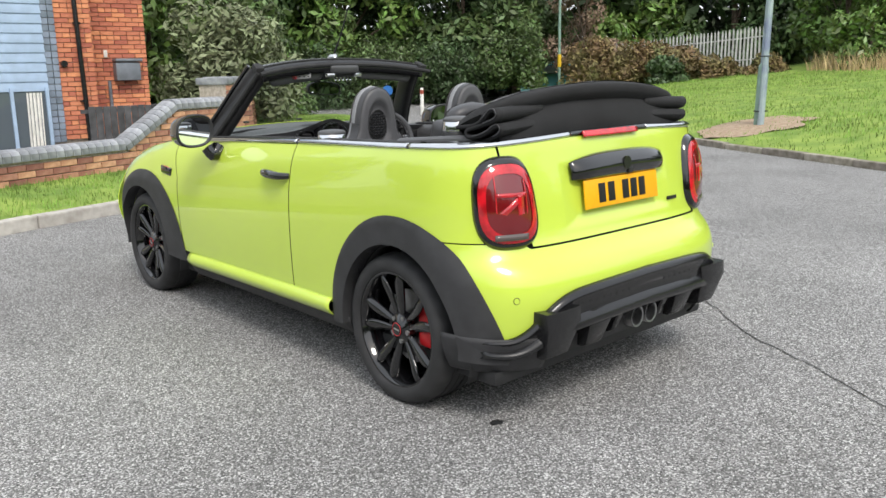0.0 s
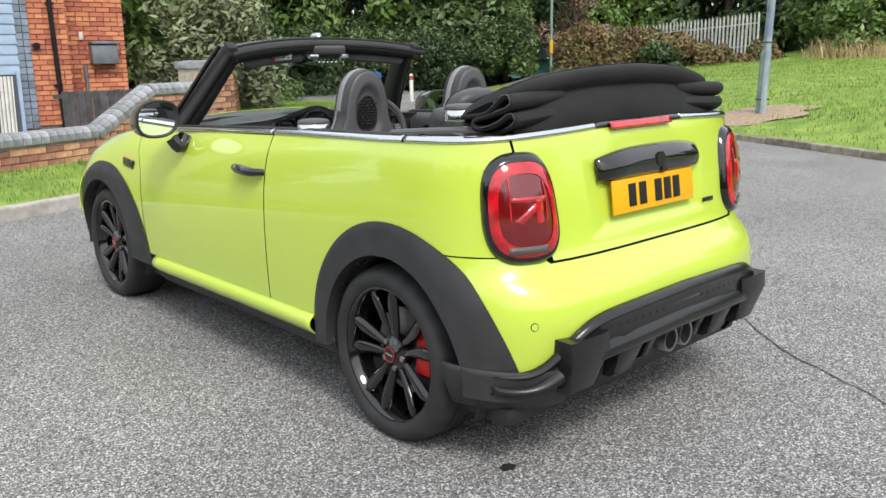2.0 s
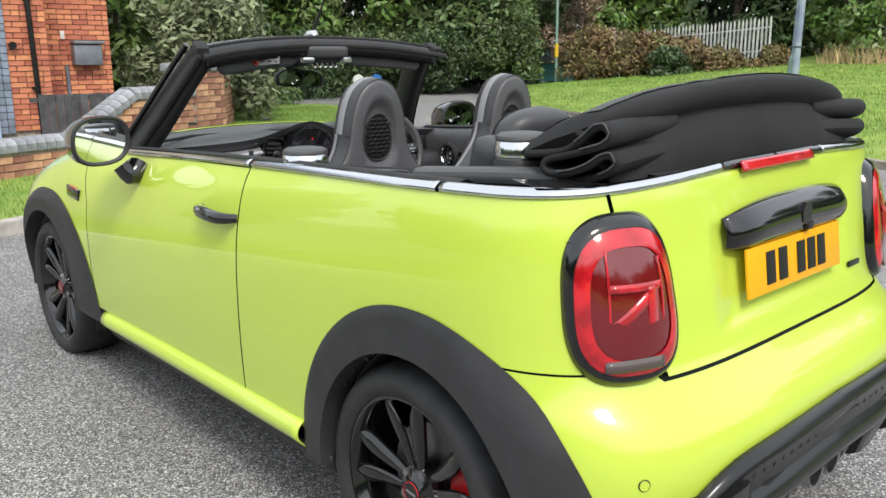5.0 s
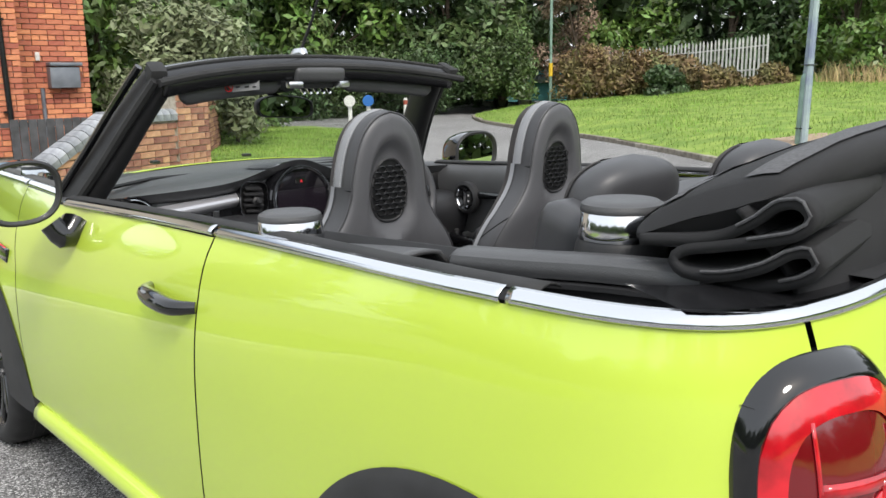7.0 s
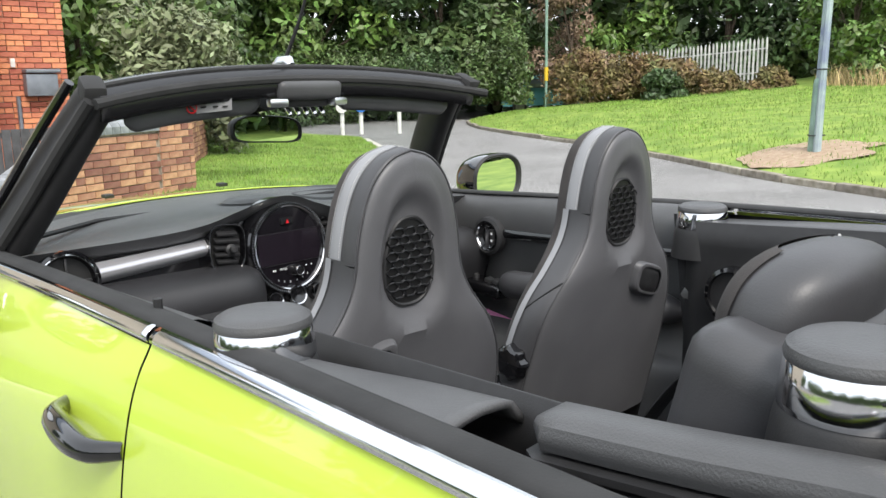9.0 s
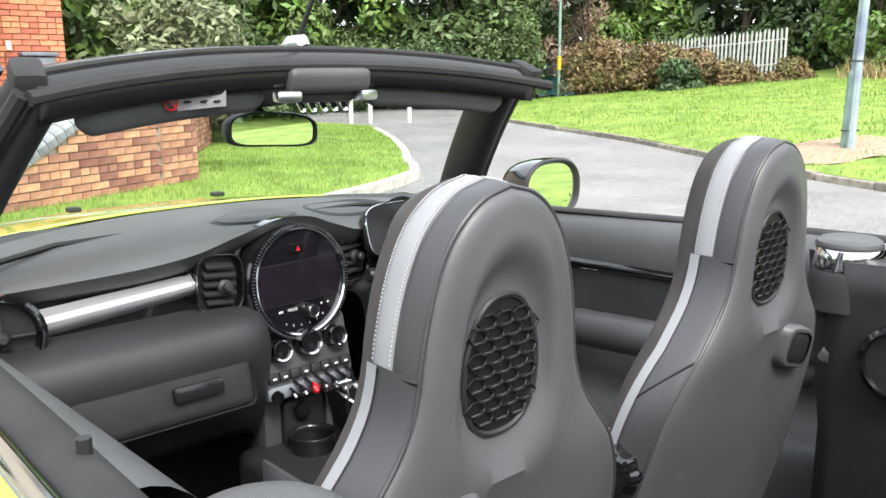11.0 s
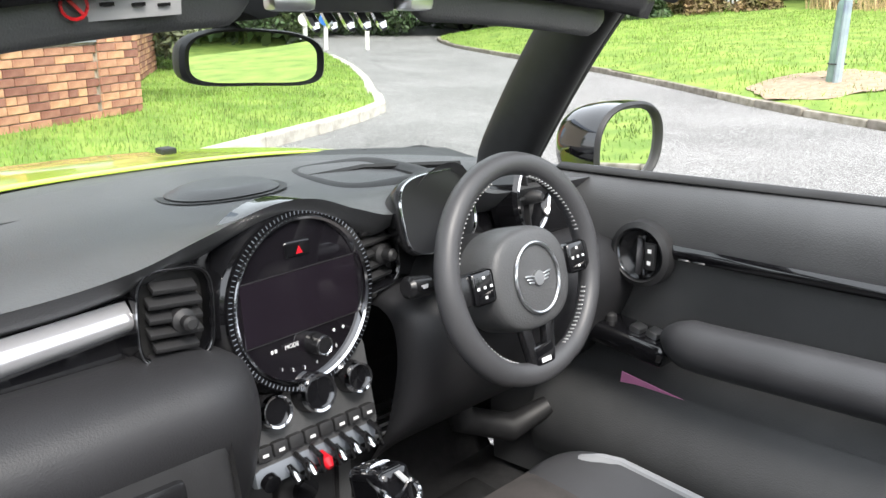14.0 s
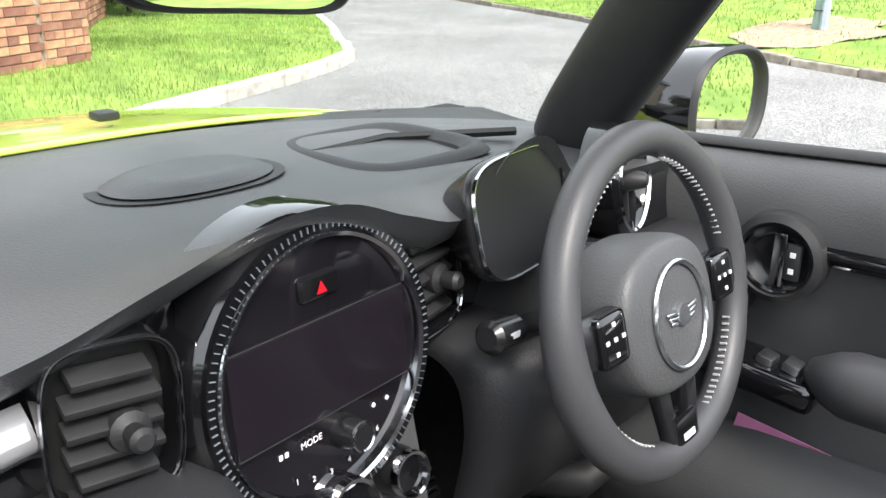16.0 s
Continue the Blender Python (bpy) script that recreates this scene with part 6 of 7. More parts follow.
def dial(x, y, z, r):
    rot = pose(0, 0, 0, -14, 0, 0)
    c = Vector((x, y, z))
    d = disc_ring("climate_dial", [(r, 0.02), (r * 0.98, -0.012), (r * 0.84, -0.03), (r * 0.8, -0.032)], SATIN_BLACK, cs, "black climate dial with a chrome ring", 36, c, rot)
    disc_ring("dial_ring", [(r * 0.9, -0.026), (r * 0.86, -0.035), (r * 0.74, -0.034), (r * 0.7, -0.028)], CHROME, d, "", 36, c, rot)
    disc_ring("dial_face", [(r * 0.7, -0.028), (0.0005, -0.027)], GLOSS_BLACK, d, "", 36, c, rot)
    disc_ring("dial_base", [(r * 1.25, 0.012), (r * 1.22, 0.004), (r, 0.003)], GLOSS_BLACK, d, "", 36, c, rot)


dial(-0.071, 1.642, 0.752, 0.026)
dial(0.0, 1.642, 0.756, 0.031)
dial(0.071, 1.642, 0.756, 0.025)
for k in range(8):
    bm = bmesh.new()
    add_box(bm, (-0.091 + k * 0.026, 1.622, 0.7), (0.024, 0.016, 0.02), pose(0, 0, 0, -14, 0, 0), bevel=0.004)
    bt = part("button", bm, BLACK_PLASTIC, cs)
    if k not in (2, 4):
        box("symbol", (-0.091 + k * 0.026, 1.6135, 0.7), (0.009, 0.001, 0.004), WHITE_INK, bt, rot=(-14, 0, 0))
bm = bmesh.new()
add_box(bm, (0, 1.628, 0.665), (0.215, 0.025, 0.036), pose(0, 0, 0, -14, 0, 0), bevel=0.012)
sb = part("switch_panel", bm, GREY_METAL, cs, "grey metal toggle switch panel")
for k in range(6):
    x = -0.055 + k * 0.027
    red = k == 2
    bm = bmesh.new()
    add_tube(bm, [(x, 1.615, 0.668), (x, 1.6, 0.661), (x, 1.59, 0.655)], [0.006, 0.0075 if not red else 0.0105, 0.005], 10)
    part("toggle_switch", bm, RED_SWITCH if red else CHROME, cs, "red start toggle" if red else "chrome toggle switch")
    bm = bmesh.new()
    add_tube(bm, [(x + 0.0135, 1.618, 0.682), (x + 0.0135, 1.594, 0.677), (x + 0.0135, 1.59, 0.656), (x + 0.0135, 1.612, 0.648)], 0.0042, 8)
    part("switch_guard", bm, SATIN_BLACK, cs)
cyl("socket", (-0.09, 1.612, 0.663), (-0.09, 1.602, 0.661), 0.013, GLOSS_BLACK, cs)
bm = bmesh.new()
add_box(bm, (0.0, 1.655, 0.57), (0.11, 0.02, 0.12), bevel=0.02, seg=3)
part("lower_panel", bm, BLACK_PLASTIC, cs)
cyl("power_socket", (-0.01, 1.648, 0.6), (-0.01, 1.636, 0.6), 0.02, GLOSS_BLACK, cs)
box("usb_port", (0.0, 1.643, 0.555), (0.022, 0.006, 0.012), INK, cs, bevel=0.002)

# ---- tunnel, gear selector, pedals, floor ----
bm = bmesh.new()
add_box(bm, (-0.02, 1.2, 0.42), (0.26, 1.0, 0.22), bevel=0.03, seg=3)
tun = part("centre_console", bm, BLACK_PLASTIC, car, "black centre console")
disc_cup = sheet("cup_holder", lambda u, v: Vector((-0.02 + 0.045 * math.cos(u * 6.28318) * (1 + 0.12 * (v > 0.9)), 1.59 + 0.045 * math.sin(u * 6.28318) * (1 + 0.12 * (v > 0.9)), 0.48 + 0.09 * v)), 30, 8, SATIN_BLACK, tun, "", 0.004, closed_u=True)
bm = bmesh.new()
add_box(bm, (-0.012, 1.46, 0.655), (0.052, 0.075, 0.12), pose(0, 0, 0, -18, 0, 0), bevel=0.014, seg=3)
gs = part("gear_selector", bm, GLOSS_BLACK, car, "gloss black gear selector with chrome edge")
tube("chrome_edge", [Vector((-0.012, 1.445, 0.7)) + Vector((0.024 * math.copysign(abs(math.cos(a)) ** 0.6, math.cos(a)), 0.034 * math.copysign(abs(math.sin(a)) ** 0.6, math.sin(a)), 0.012 * math.sin(a))) for a in [i * 0.2618 for i in range(24)]], 0.004, CHROME, gs, "", 6, True)
box("mark", (-0.012, 1.43, 0.716), (0.008, 0.02, 0.002), LABEL_GREY, gs, rot=(14, 0, 0))
sheet("carpet", lambda u, v: Vector((-0.7 + 1.4 * u, 0.7 + 1.5 * v, 0.29 + 0.012 * noise.noise(Vector((u * 5, v * 5, 0))) + (0.35 * max(0, v - 0.8) * 5 if v > 0.8 else 0))), 30, 40, CARPET, car, "black carpet")
box("firewall", (0, 2.1, 0.62), (1.36, 0.04, 0.7), CARPET, car)
sheet("floor_mat", lambda u, v: Vector((0.15 + 0.38 * u, 1.3 + 0.5 * v, 0.315)), 8, 8, CARPET, car, "black floor mat", 0.008)
for x, z, w in ((0.18, 0.46, 0.05), (0.33, 0.5, 0.075)):
    pd = box("pedal", (x, 1.86, z), (w, 0.012, 0.15 if w < 0.06 else 0.07), SATIN_CHROME, car, "ribbed metal pedal", rot=(-28, 0, 0), bevel=0.005)
    for k in range(4):
        box("pedal_rib", (x, 1.848 + 0.006 * (k - 1.5), z - 0.05 + 0.033 * k if w < 0.06 else z - 0.02 + 0.014 * k), (w * 0.8, 0.01, 0.008), RUBBER, pd, rot=(-28, 0, 0), bevel=0.002)
bm = bmesh.new()
add_tube(bm, [(0.62, 1.68, 0.5), (0.55, 1.72, 0.46), (0.45, 1.76, 0.5), (0.41, 1.78, 0.62)], [0.02, 0.03, 0.03, 0.02], 10)
part("footwell_trim", bm, BLACK_PLASTIC, car)

# ---- instrument cluster, column, steering wheel ----
CL = Vector((0.248, 1.632, 0.978))
CLR = pose(0, 0, 0, -14, 0, 8)


def cl_shape(k, a):
    e = 0.55
    c, s = math.cos(a), math.sin(a)
    return math.copysign(abs(c) ** e, c) * 0.09 * k, math.copysign(abs(s) ** e, s) * 0.06 * k


clu = sheet("driver_display", lambda u, v: CL + CLR @ Vector((lambda q: (q[0], spline([(0, 0.05), (0.4, 0.01), (1, -0.004)], v), q[1]))(cl_shape(spline([(0, 0.7), (0.4, 1.0), (1, 1.0)], v), u * 6.28318))), 48, 8, SATIN_BLACK, dash, "tablet-shaped dark instrument display", closed_u=True)
sheet("chrome_edge", lambda u, v: CL + CLR @ Vector((lambda q: (q[0], -0.005 - 0.003 * math.sin(math.pi * v), q[1]))(cl_shape(1.01 - 0.04 * v, u * 6.28318))), 48, 3, CHROME, clu, "", closed_u=True)
bm = bmesh.new()
bm.faces.new([bm.verts.new(CL + CLR @ Vector((lambda q: (q[0], -0.004, q[1]))(cl_shape(0.975, i * 6.28318 / 48)))) for i in range(48)])
part("display_glass", bm, MATT_SCREEN, clu, "dark display glass")

SW = Vector((0.297, 1.497, 0.905))
SWR = pose(0, 0, 0, -16, 0, 0)
sw = new("steering_wheel")
sw.parent = car
sw["label"] = "black leather three-spoke steering wheel"


def swp(name, bm, mat, label="", parent=sw):
    bmesh.ops.transform(bm, matrix=Matrix.Translation(SW) @ SWR, verts=bm.verts)
    return part(name, bm, mat, parent, label) if parent is not sw else part2(name, bm, mat, label)


def part2(name, bm, mat, label=""):
    ob = finish(name, bm, mat, None, label)
    ob.parent = sw
    return ob


bm = bmesh.new()
RW = 0.159
ring = [(RW * math.cos(a), 0, RW * math.sin(a) * (1 if math.sin(a) > -0.9 else 0.985)) for a in [i * 6.28318 / 72 for i in range(72)]]
rad = [0.0175 + 0.0025 * max(0, math.cos(2 * (i * 6.28318 / 72) - 0.9)) for i in range(72)]
add_tube(bm, ring, rad, 14, True)
swp("rim", bm, LEATHER, "black stitched leather rim")
for i in range(120):
    a = i * 6.28318 / 120
    if not (0.25 < a < 1.3 or 1.85 < a < 2.9 or 3.5 < a < 4.3 or 5.1 < a < 5.9):
        continue
    bm = bmesh.new()
    add_box(bm, ((RW - 0.0185) * math.cos(a), -0.0035, (RW - 0.0185) * math.sin(a)), (0.0018, 0.0075, 0.0018))
    swp("stitch", bm, STITCH)
bm = bmesh.new()


def airbag(u, v):
    a = u * 6.28318
    e = 0.8
    c, s = math.cos(a), math.sin(a)
    k = spline([(0, 1.0), (0.35, 0.98), (0.7, 0.75), (1.0, 0.01)], v)
    return Vector((math.copysign(abs(c) ** e, c) * 0.088 * k, spline([(0, 0.05), (0.35, -0.005), (0.7, -0.02), (1, -0.024)], v), math.copysign(abs(s) ** e, s) * 0.078 * k - 0.014))


add_grid(bm, airbag, 48, 12, None, True)
ab = swp("airbag_cover", bm, SOFT_DASH, "padded hub cover")
bm = bmesh.new()
add_tube(bm, [(0.048 * math.cos(a), -0.0245, 0.052 * math.sin(a) - 0.014) for a in [i * 6.28318 / 48 for i in range(48)]], 0.0028, 6, True)
swp("hub_ring", bm, SATIN_CHROME, "thin bright ring")
bm = bmesh.new()
add_cyl(bm, (0, -0.024, -0.014), (0, -0.028, -0.014), 0.011, seg=20)
for sg in (-1, 1):
    for k in range(3):
        add_box(bm, (sg * (0.019 - 0.0012 * k), -0.026, -0.009 - 0.0048 * k), (0.02 - 0.004 * k, 0.002, 0.003), pose(0, 0, 0, 0, -sg * 8, 0), bevel=0.0008, seg=1)
swp("wing_emblem", bm, SATIN_CHROME, "silver winged emblem")
for sg in (-1, 1):
    bm = bmesh.new()
    add_box(bm, (sg * 0.11, 0.0, -0.004), (0.08, 0.026, 0.046), bevel=0.01)
    sp = swp("spoke", bm, SATIN_BLACK)
    bm = bmesh.new()
    add_box(bm, (sg * 0.108, -0.014, -0.004), (0.044, 0.01, 0.048), bevel=0.008, seg=3)
    swp("button_pad", bm, GLOSS_BLACK, "black button pad")
    for dx, dz in ((0, 0), (0.013, 0), (-0.013, 0), (0, 0.014), (0, -0.014)):
        bm = bmesh.new()
        add_box(bm, (sg * 0.108 + dx, -0.0195, -0.004 + dz), (0.005, 0.001, 0.004), bevel=0.0003, seg=1)
        swp("symbol", bm, WHITE_INK)
bm = bmesh.new()
for sg in (-1, 1):
    add_box(bm, (sg * 0.022, -0.002, -0.115), (0.02, 0.016, 0.085), pose(0, 0, 0, 0, sg * 10, 0), bevel=0.006)
swp("lower_spoke", bm, SATIN_BLACK)
bm = bmesh.new()
add_box(bm, (0, -0.004, -0.133), (0.045, 0.018, 0.038), bevel=0.005)
swp("spoke_insert", bm, GLOSS_BLACK)
bm = bmesh.new()
add_box(bm, (0, -0.0135, -0.138), (0.022, 0.001, 0.007), bevel=0.0004, seg=1)
swp("spoke_badge", bm, WHITE_INK)
bm = bmesh.new()
add_tube(bm, [SW + SWR @ Vector((0, y, -0.012)) for y in (0.03, 0.08, 0.16, 0.24)], [0.062, 0.072, 0.075, 0.07], 24)
part("steering_column", bm, BLACK_PLASTIC, dash, "black column shroud")
for sg in (-1, 1):
    b0 = SW + SWR @ Vector((sg * 0.07, 0.09, 0.0))
    b1 = SW + SWR @ Vector((sg * 0.165, 0.075, 0.012))
    bm = bmesh.new()
    add_tube(bm, [b0, b0.lerp(b1, 0.55), b0.lerp(b1, 0.6), b1, b1.lerp(b0, -0.06)], [0.009, 0.012, 0.016, 0.0165, 0.011], 16)
    st = part("control_stalk", bm, SATIN_BLACK, dash, "black control stalk")
    box("symbol", b0.lerp(b1, 0.8) + Vector((0, -0.016, 0.004)), (0.014, 0.001, 0.006), WHITE_INK, st)


# ---- seats ----
def seat(cx, yr, side):
    """A front bucket seat with its head rest in one piece; yr is the rear of the head at 1.1 m."""
    st = new("front_seat")
    st.parent = car
    st["label"] = "black leather bucket seat with a pale grey band"
    st.location.z = -0.008

    def p(name, bm, mat, label="", parent=st):
        ob = finish(name, bm, mat, None, label)
        ob.parent = parent
        return ob

    TOP = 1.243
    HW = [(0.45, 0.25), (0.7, 0.252), (0.82, 0.24), (0.88, 0.224), (0.93, 0.196), (0.97, 0.162), (1.0, 0.137), (1.03, 0.12), (1.06, 0.111), (1.1, 0.106),
          (1.15, 0.095), (1.19, 0.079), (1.217, 0.058), (1.235, 0.031), (TOP, 0.0)]
    HALF = 0.059
    ROUND = [(-1, 0.64), (-0.97, 0.8), (-0.9, 0.915), (-0.8, 0.965), (-0.26, 1.0), (0.3, 0.99), (0.6, 0.95), (0.9, 0.85), (1, 0.74)]

    def spine(z):
        return yr + HALF + (1.1 - z) * 0.04 + max(0.0, 0.95 - z) * 0.2

    def dish(x, z):
        """Hollow round the vent in the back and the soft ridge that frames it."""
        dx = x / (0.062 + 0.12 * max(0.0, 1.05 - z))
        dz = (z - 1.065) / (0.1 if z > 1.065 else 0.088)
        d = math.sqrt(dx * dx + dz * dz)
        h = max(0.0, min(1.0, (1.22 - d) / 0.4))
        return 0.015 * h * h * (3 - 2 * h) - 0.004 * math.exp(-((d - 1.32) / 0.14) ** 2)

    def arch(h, w, k=None, out=0.0):
        """Point of the seat back: h runs up one side, over the head and down; w from rear -1 to front 1."""
        t = 2 * h - 1
        z = 0.45 + (TOP - 0.45) * math.sin(math.pi / 2 * (1 - abs(t)))
        k = spline(ROUND, w) if k is None else k
        kz = 1 - (1 - k) * 0.4 if k > 0.6 else 0.84 * k / 0.6
        x = math.copysign(max(0.0, spline(HW, z)) * k + out * min(1, abs(t) * 6), t)
        zz = (1.05 + (z - 1.05) * kz + out * (1 - min(1, abs(t) * 2))) if z > 1.05 else z
        return Vector((cx + x, spine(zz) + HALF * w, zz))

    def back(h, v):
        """The rear face from its edge (v = 0) to the middle line."""
        q = arch(h, -1, 0.64 * (1 - v))
        q.y += dish(q.x - cx, q.z) * min(1.0, v * 5)
        return q

    bm = bmesh.new()
    add_grid(bm, lambda u, v: arch(u, -0.8 - 0.2 * v / 0.3, None, -0.0015) if v < 0.3 else back(u, (v - 0.3) / 0.7), 96, 30, lambda c: c.z > 0.55)
    shell_ = p("back_shell", bm, SEAT_SHELL, "black grained seat back shell")
    bm = bmesh.new()
    add_grid(bm, lambda u, v: arch(u, -0.8 + 0.55 * v, None, 0.002 * math.sin(math.pi * v) ** 0.5), 90, 8, lambda c: c.z > 1.072)
    p("head_cushion", bm, LEATHER)
    for sg in (-1, 1):
        bm = bmesh.new()
        add_grid(bm, lambda u, v: arch(u, -0.8 + 1.12 * v, None, 0.004 * math.sin(math.pi * v) ** 0.5), 120, 12, lambda c: c.z < 1.074 and (c.x - cx) * sg > 0)
        p("side_bolster", bm, LEATHER)
    bm = bmesh.new()
    add_grid(bm, lambda u, v: arch(u, -0.26 + 0.56 * v, None, 0.003 * math.sin(math.pi * v) ** 0.5), 90, 8, lambda c: c.z > 1.072)
    p("grey_band", bm, GREY_LEATHER, "pale grey leather band")
    for sg in (-1, 1):
        bm = bmesh.new()
        add_grid(bm, lambda u, v: arch(u, 0.06 + 0.27 * v, None, 0.0055), 120, 4, lambda c: 0.8 < c.z < 1.074 and (c.x - cx) * sg > 0)
        p("grey_band", bm, GREY_LEATHER, "pale grey leather edging")
    for w in (-0.2, 0.24):
        bm = bmesh.new()
        for i in range(170):
            h = 0.25 + 0.5 * i / 169
            q = arch(h, w, None, 0.0031)
            if q.z > 1.08:
                add_box(bm, q, (0.0008, 0.0008, 0.0022) if abs(h - 0.5) > 0.1 else (0.0022, 0.0008, 0.0008))
        p("stitching", bm, STITCH)
    bm = bmesh.new()
    add_grid(bm, lambda u, v: arch(u, 0.3 + 0.7 * min(1, v / 0.4), None if v < 0.4 else 0.74 * (1 - v) / 0.6), 80, 20)
    p("suede_front", bm, SUEDE, "dark suede front")
    # seams: shell edge, band edge and the joint between head and shoulders
    for w in (-0.8, -0.26, 0.3):
        bm = bmesh.new()
        add_tube(bm, [arch(0.06 + 0.88 * i / 100, w, None, 0.0) for i in range(101)], 0.0018 if w > -0.5 else 0.0026, 6)
        p("seam", bm, LEATHER)
    for sg in (-1, 1):
        hh = 0.5 + sg * (0.5 - math.asin((1.074 - 0.45) / (TOP - 0.45)) / math.pi)
        bm = bmesh.new()
        add_tube(bm, [arch(hh, -0.8 + 1.1 * i / 12, None, 0.001) for i in range(13)], 0.0028, 6)
        p("seam", bm, INK)
        # lower seam, from the shell's edge down the flank
        bm = bmesh.new()
        add_tube(bm, [arch(hh + sg * (0.075 + 0.03 * i / 12), -0.78 + 0.9 * i / 12, None, 0.0035) for i in range(13)], 0.0018, 6)
        p("seam", bm, INK)

    def rear(x, z, out):
        """On the back of the shell."""
        return Vector((cx + x, spine(z) - HALF + dish(x, z) - out, z))

    def oval(k, a):
        s = math.sin(a)
        z = 1.066 + 0.068 * k * s
        return math.copysign(abs(math.cos(a)) ** 0.8, math.cos(a)) * 0.048 * (1 - 0.12 * s) * k, z
    bm = bmesh.new()
    add_grid(bm, lambda u, v: rear(*oval(1.0 - 0.98 * v, u * 6.28318), 0.001), 40, 3, None, True)
    p("mesh_backing", bm, INK)
    bm = bmesh.new()
    add_tube(bm, [rear(*oval(1.03, i * 6.28318 / 40), 0.001) for i in range(40)], 0.0035, 6, True)
    p("mesh_frame", bm, BLACK_PLASTIC)
    # honeycomb insert
    R_ = 0.0118
    for row in range(-7, 8):
        for col in range(-4, 5):
            hx = col * R_ * 1.95 + (R_ * 0.975 if row % 2 else 0)
            hz = 1.066 + row * R_ * 1.02
            if (hx / 0.05) ** 2 + ((hz - 1.066) / 0.069) ** 2 > 0.8:
                continue
            bm = bmesh.new()
            pts = [(hx + R_ * 1.12 * math.cos(k * math.pi / 3), hz + R_ * 0.62 * math.sin(k * math.pi / 3) * 1.1) for k in range(6)]
            add_tube(bm, [rear(x, z, 0.004) for x, z in pts], 0.0017, 5, True)
            p("mesh_cell", bm, SATIN_BLACK, "", shell_)
    # tilt lever in its raised surround on the outer shoulder
    ox, lz = side * 0.095, 0.905

    def pad_ring(k, a, e=0.55):
        c, s = math.cos(a), math.sin(a)
        px, pz = math.copysign(abs(c) ** e, c) * 0.06 * k, math.copysign(abs(s) ** e, s) * 0.04 * k
        return px, pz - side * 0.3 * px
    for nm, k0, k1, o0, o1, mat in (("lever_surround", 1.0, 0.7, -0.004, 0.016, SEAT_SHELL), ("tilt_lever", 0.68, 0.02, 0.012, 0.016, BLACK_PLASTIC)):
        bm = bmesh.new()

        def lever(u, v):
            px, pz = pad_ring(k0 + (k1 - k0) * v, u * 6.28318)
            return rear(ox + px, lz + pz, o0 + (o1 - o0) * math.sin(math.pi / 2 * min(1, v * 1.6)))
        add_grid(bm, lever, 36, 6, None, True)
        p(nm, bm, mat, "black seat tilt lever" if nm == "tilt_lever" else "")
    bm = bmesh.new()
    kx, ky = cx - side * 0.225, spine(0.775) - 0.01
    prof = [(0.0, 0.036), (0.012, 0.038), (0.026, 0.034), (0.03, 0.028), (0.026, 0.001)]
    rings = [[bm.verts.new((kx - side * (0.01 + dx), ky + r * (1 + 0.07 * math.cos(8 * a)) * math.cos(a), 0.775 + r * (1 + 0.07 * math.cos(8 * a)) * math.sin(a))) for dx, r in prof] for a in [i * 6.28318 / 48 for i in range(48)]]
    for i in range(48):
        for j in range(len(prof) - 1):
            bm.faces.new((rings[i][j], rings[(i + 1) % 48][j], rings[(i + 1) % 48][j + 1], rings[i][j + 1]))
    p("recline_knob", bm, GLOSS_BLACK, "scalloped black recline knob")
    cy = yr
    # seat base
    bm = bmesh.new()

    def base(u, v):
        a = u * 6.28318
        e = 0.45
        c, s = math.cos(a), math.sin(a)
        k = spline([(0, 0.92), (0.3, 1.0), (0.6, 0.94), (0.8, 0.7), (1.0, 0.02)], v)
        x = math.copysign(abs(c) ** e, c) * 0.25 * k
        y = math.copysign(abs(s) ** e, s) * 0.29 * k
        bol = 0.055 * max(0, abs(x) / 0.25 - 0.45) * 1.8 * (v > 0.3) * (1 - 0.25 * (v < 0.5))
        return Vector((cx + x, cy + 0.56 + y, spline([(0, 0.3), (0.3, 0.42), (0.6, 0.49), (1, 0.5)], v) + bol + 0.05 * (y + 0.29)))
    add_grid(bm, base, 48, 16, None, True)
    p("seat_cushion", bm, LEATHER)
    bm = bmesh.new()

    def pad(u, v):
        x = (u - 0.5) * 0.3
        y = (v - 0.5) * 0.5
        e = 1 - max(abs(2 * u - 1), abs(2 * v - 1)) ** 4
        return Vector((cx + x * (1 - 0.08 * abs(2 * v - 1) ** 4), cy + 0.58 + y, 0.498 + 0.022 * e + 0.05 * (y + 0.29)))
    add_grid(bm, pad, 20, 20)
    p("suede_pad", bm, SUEDE, "dark suede seat pad")
    for sg in (-1, 1):
        bm = bmesh.new()
        add_tube(bm, [(cx + sg * (0.225 - 0.05 * max(0, t - 0.75) * 4), cy + 0.36 + 0.46 * t, 0.54 + 0.02 * t - 0.06 * max(0, t - 0.85) * 6) for t in [i / 16 for i in range(17)]], 0.011, 8)
        p("grey_edge", bm, GREY_LEATHER, "pale grey leather edging")


seat(-0.397, 0.646, -1)
seat(0.236, 0.7, 1)

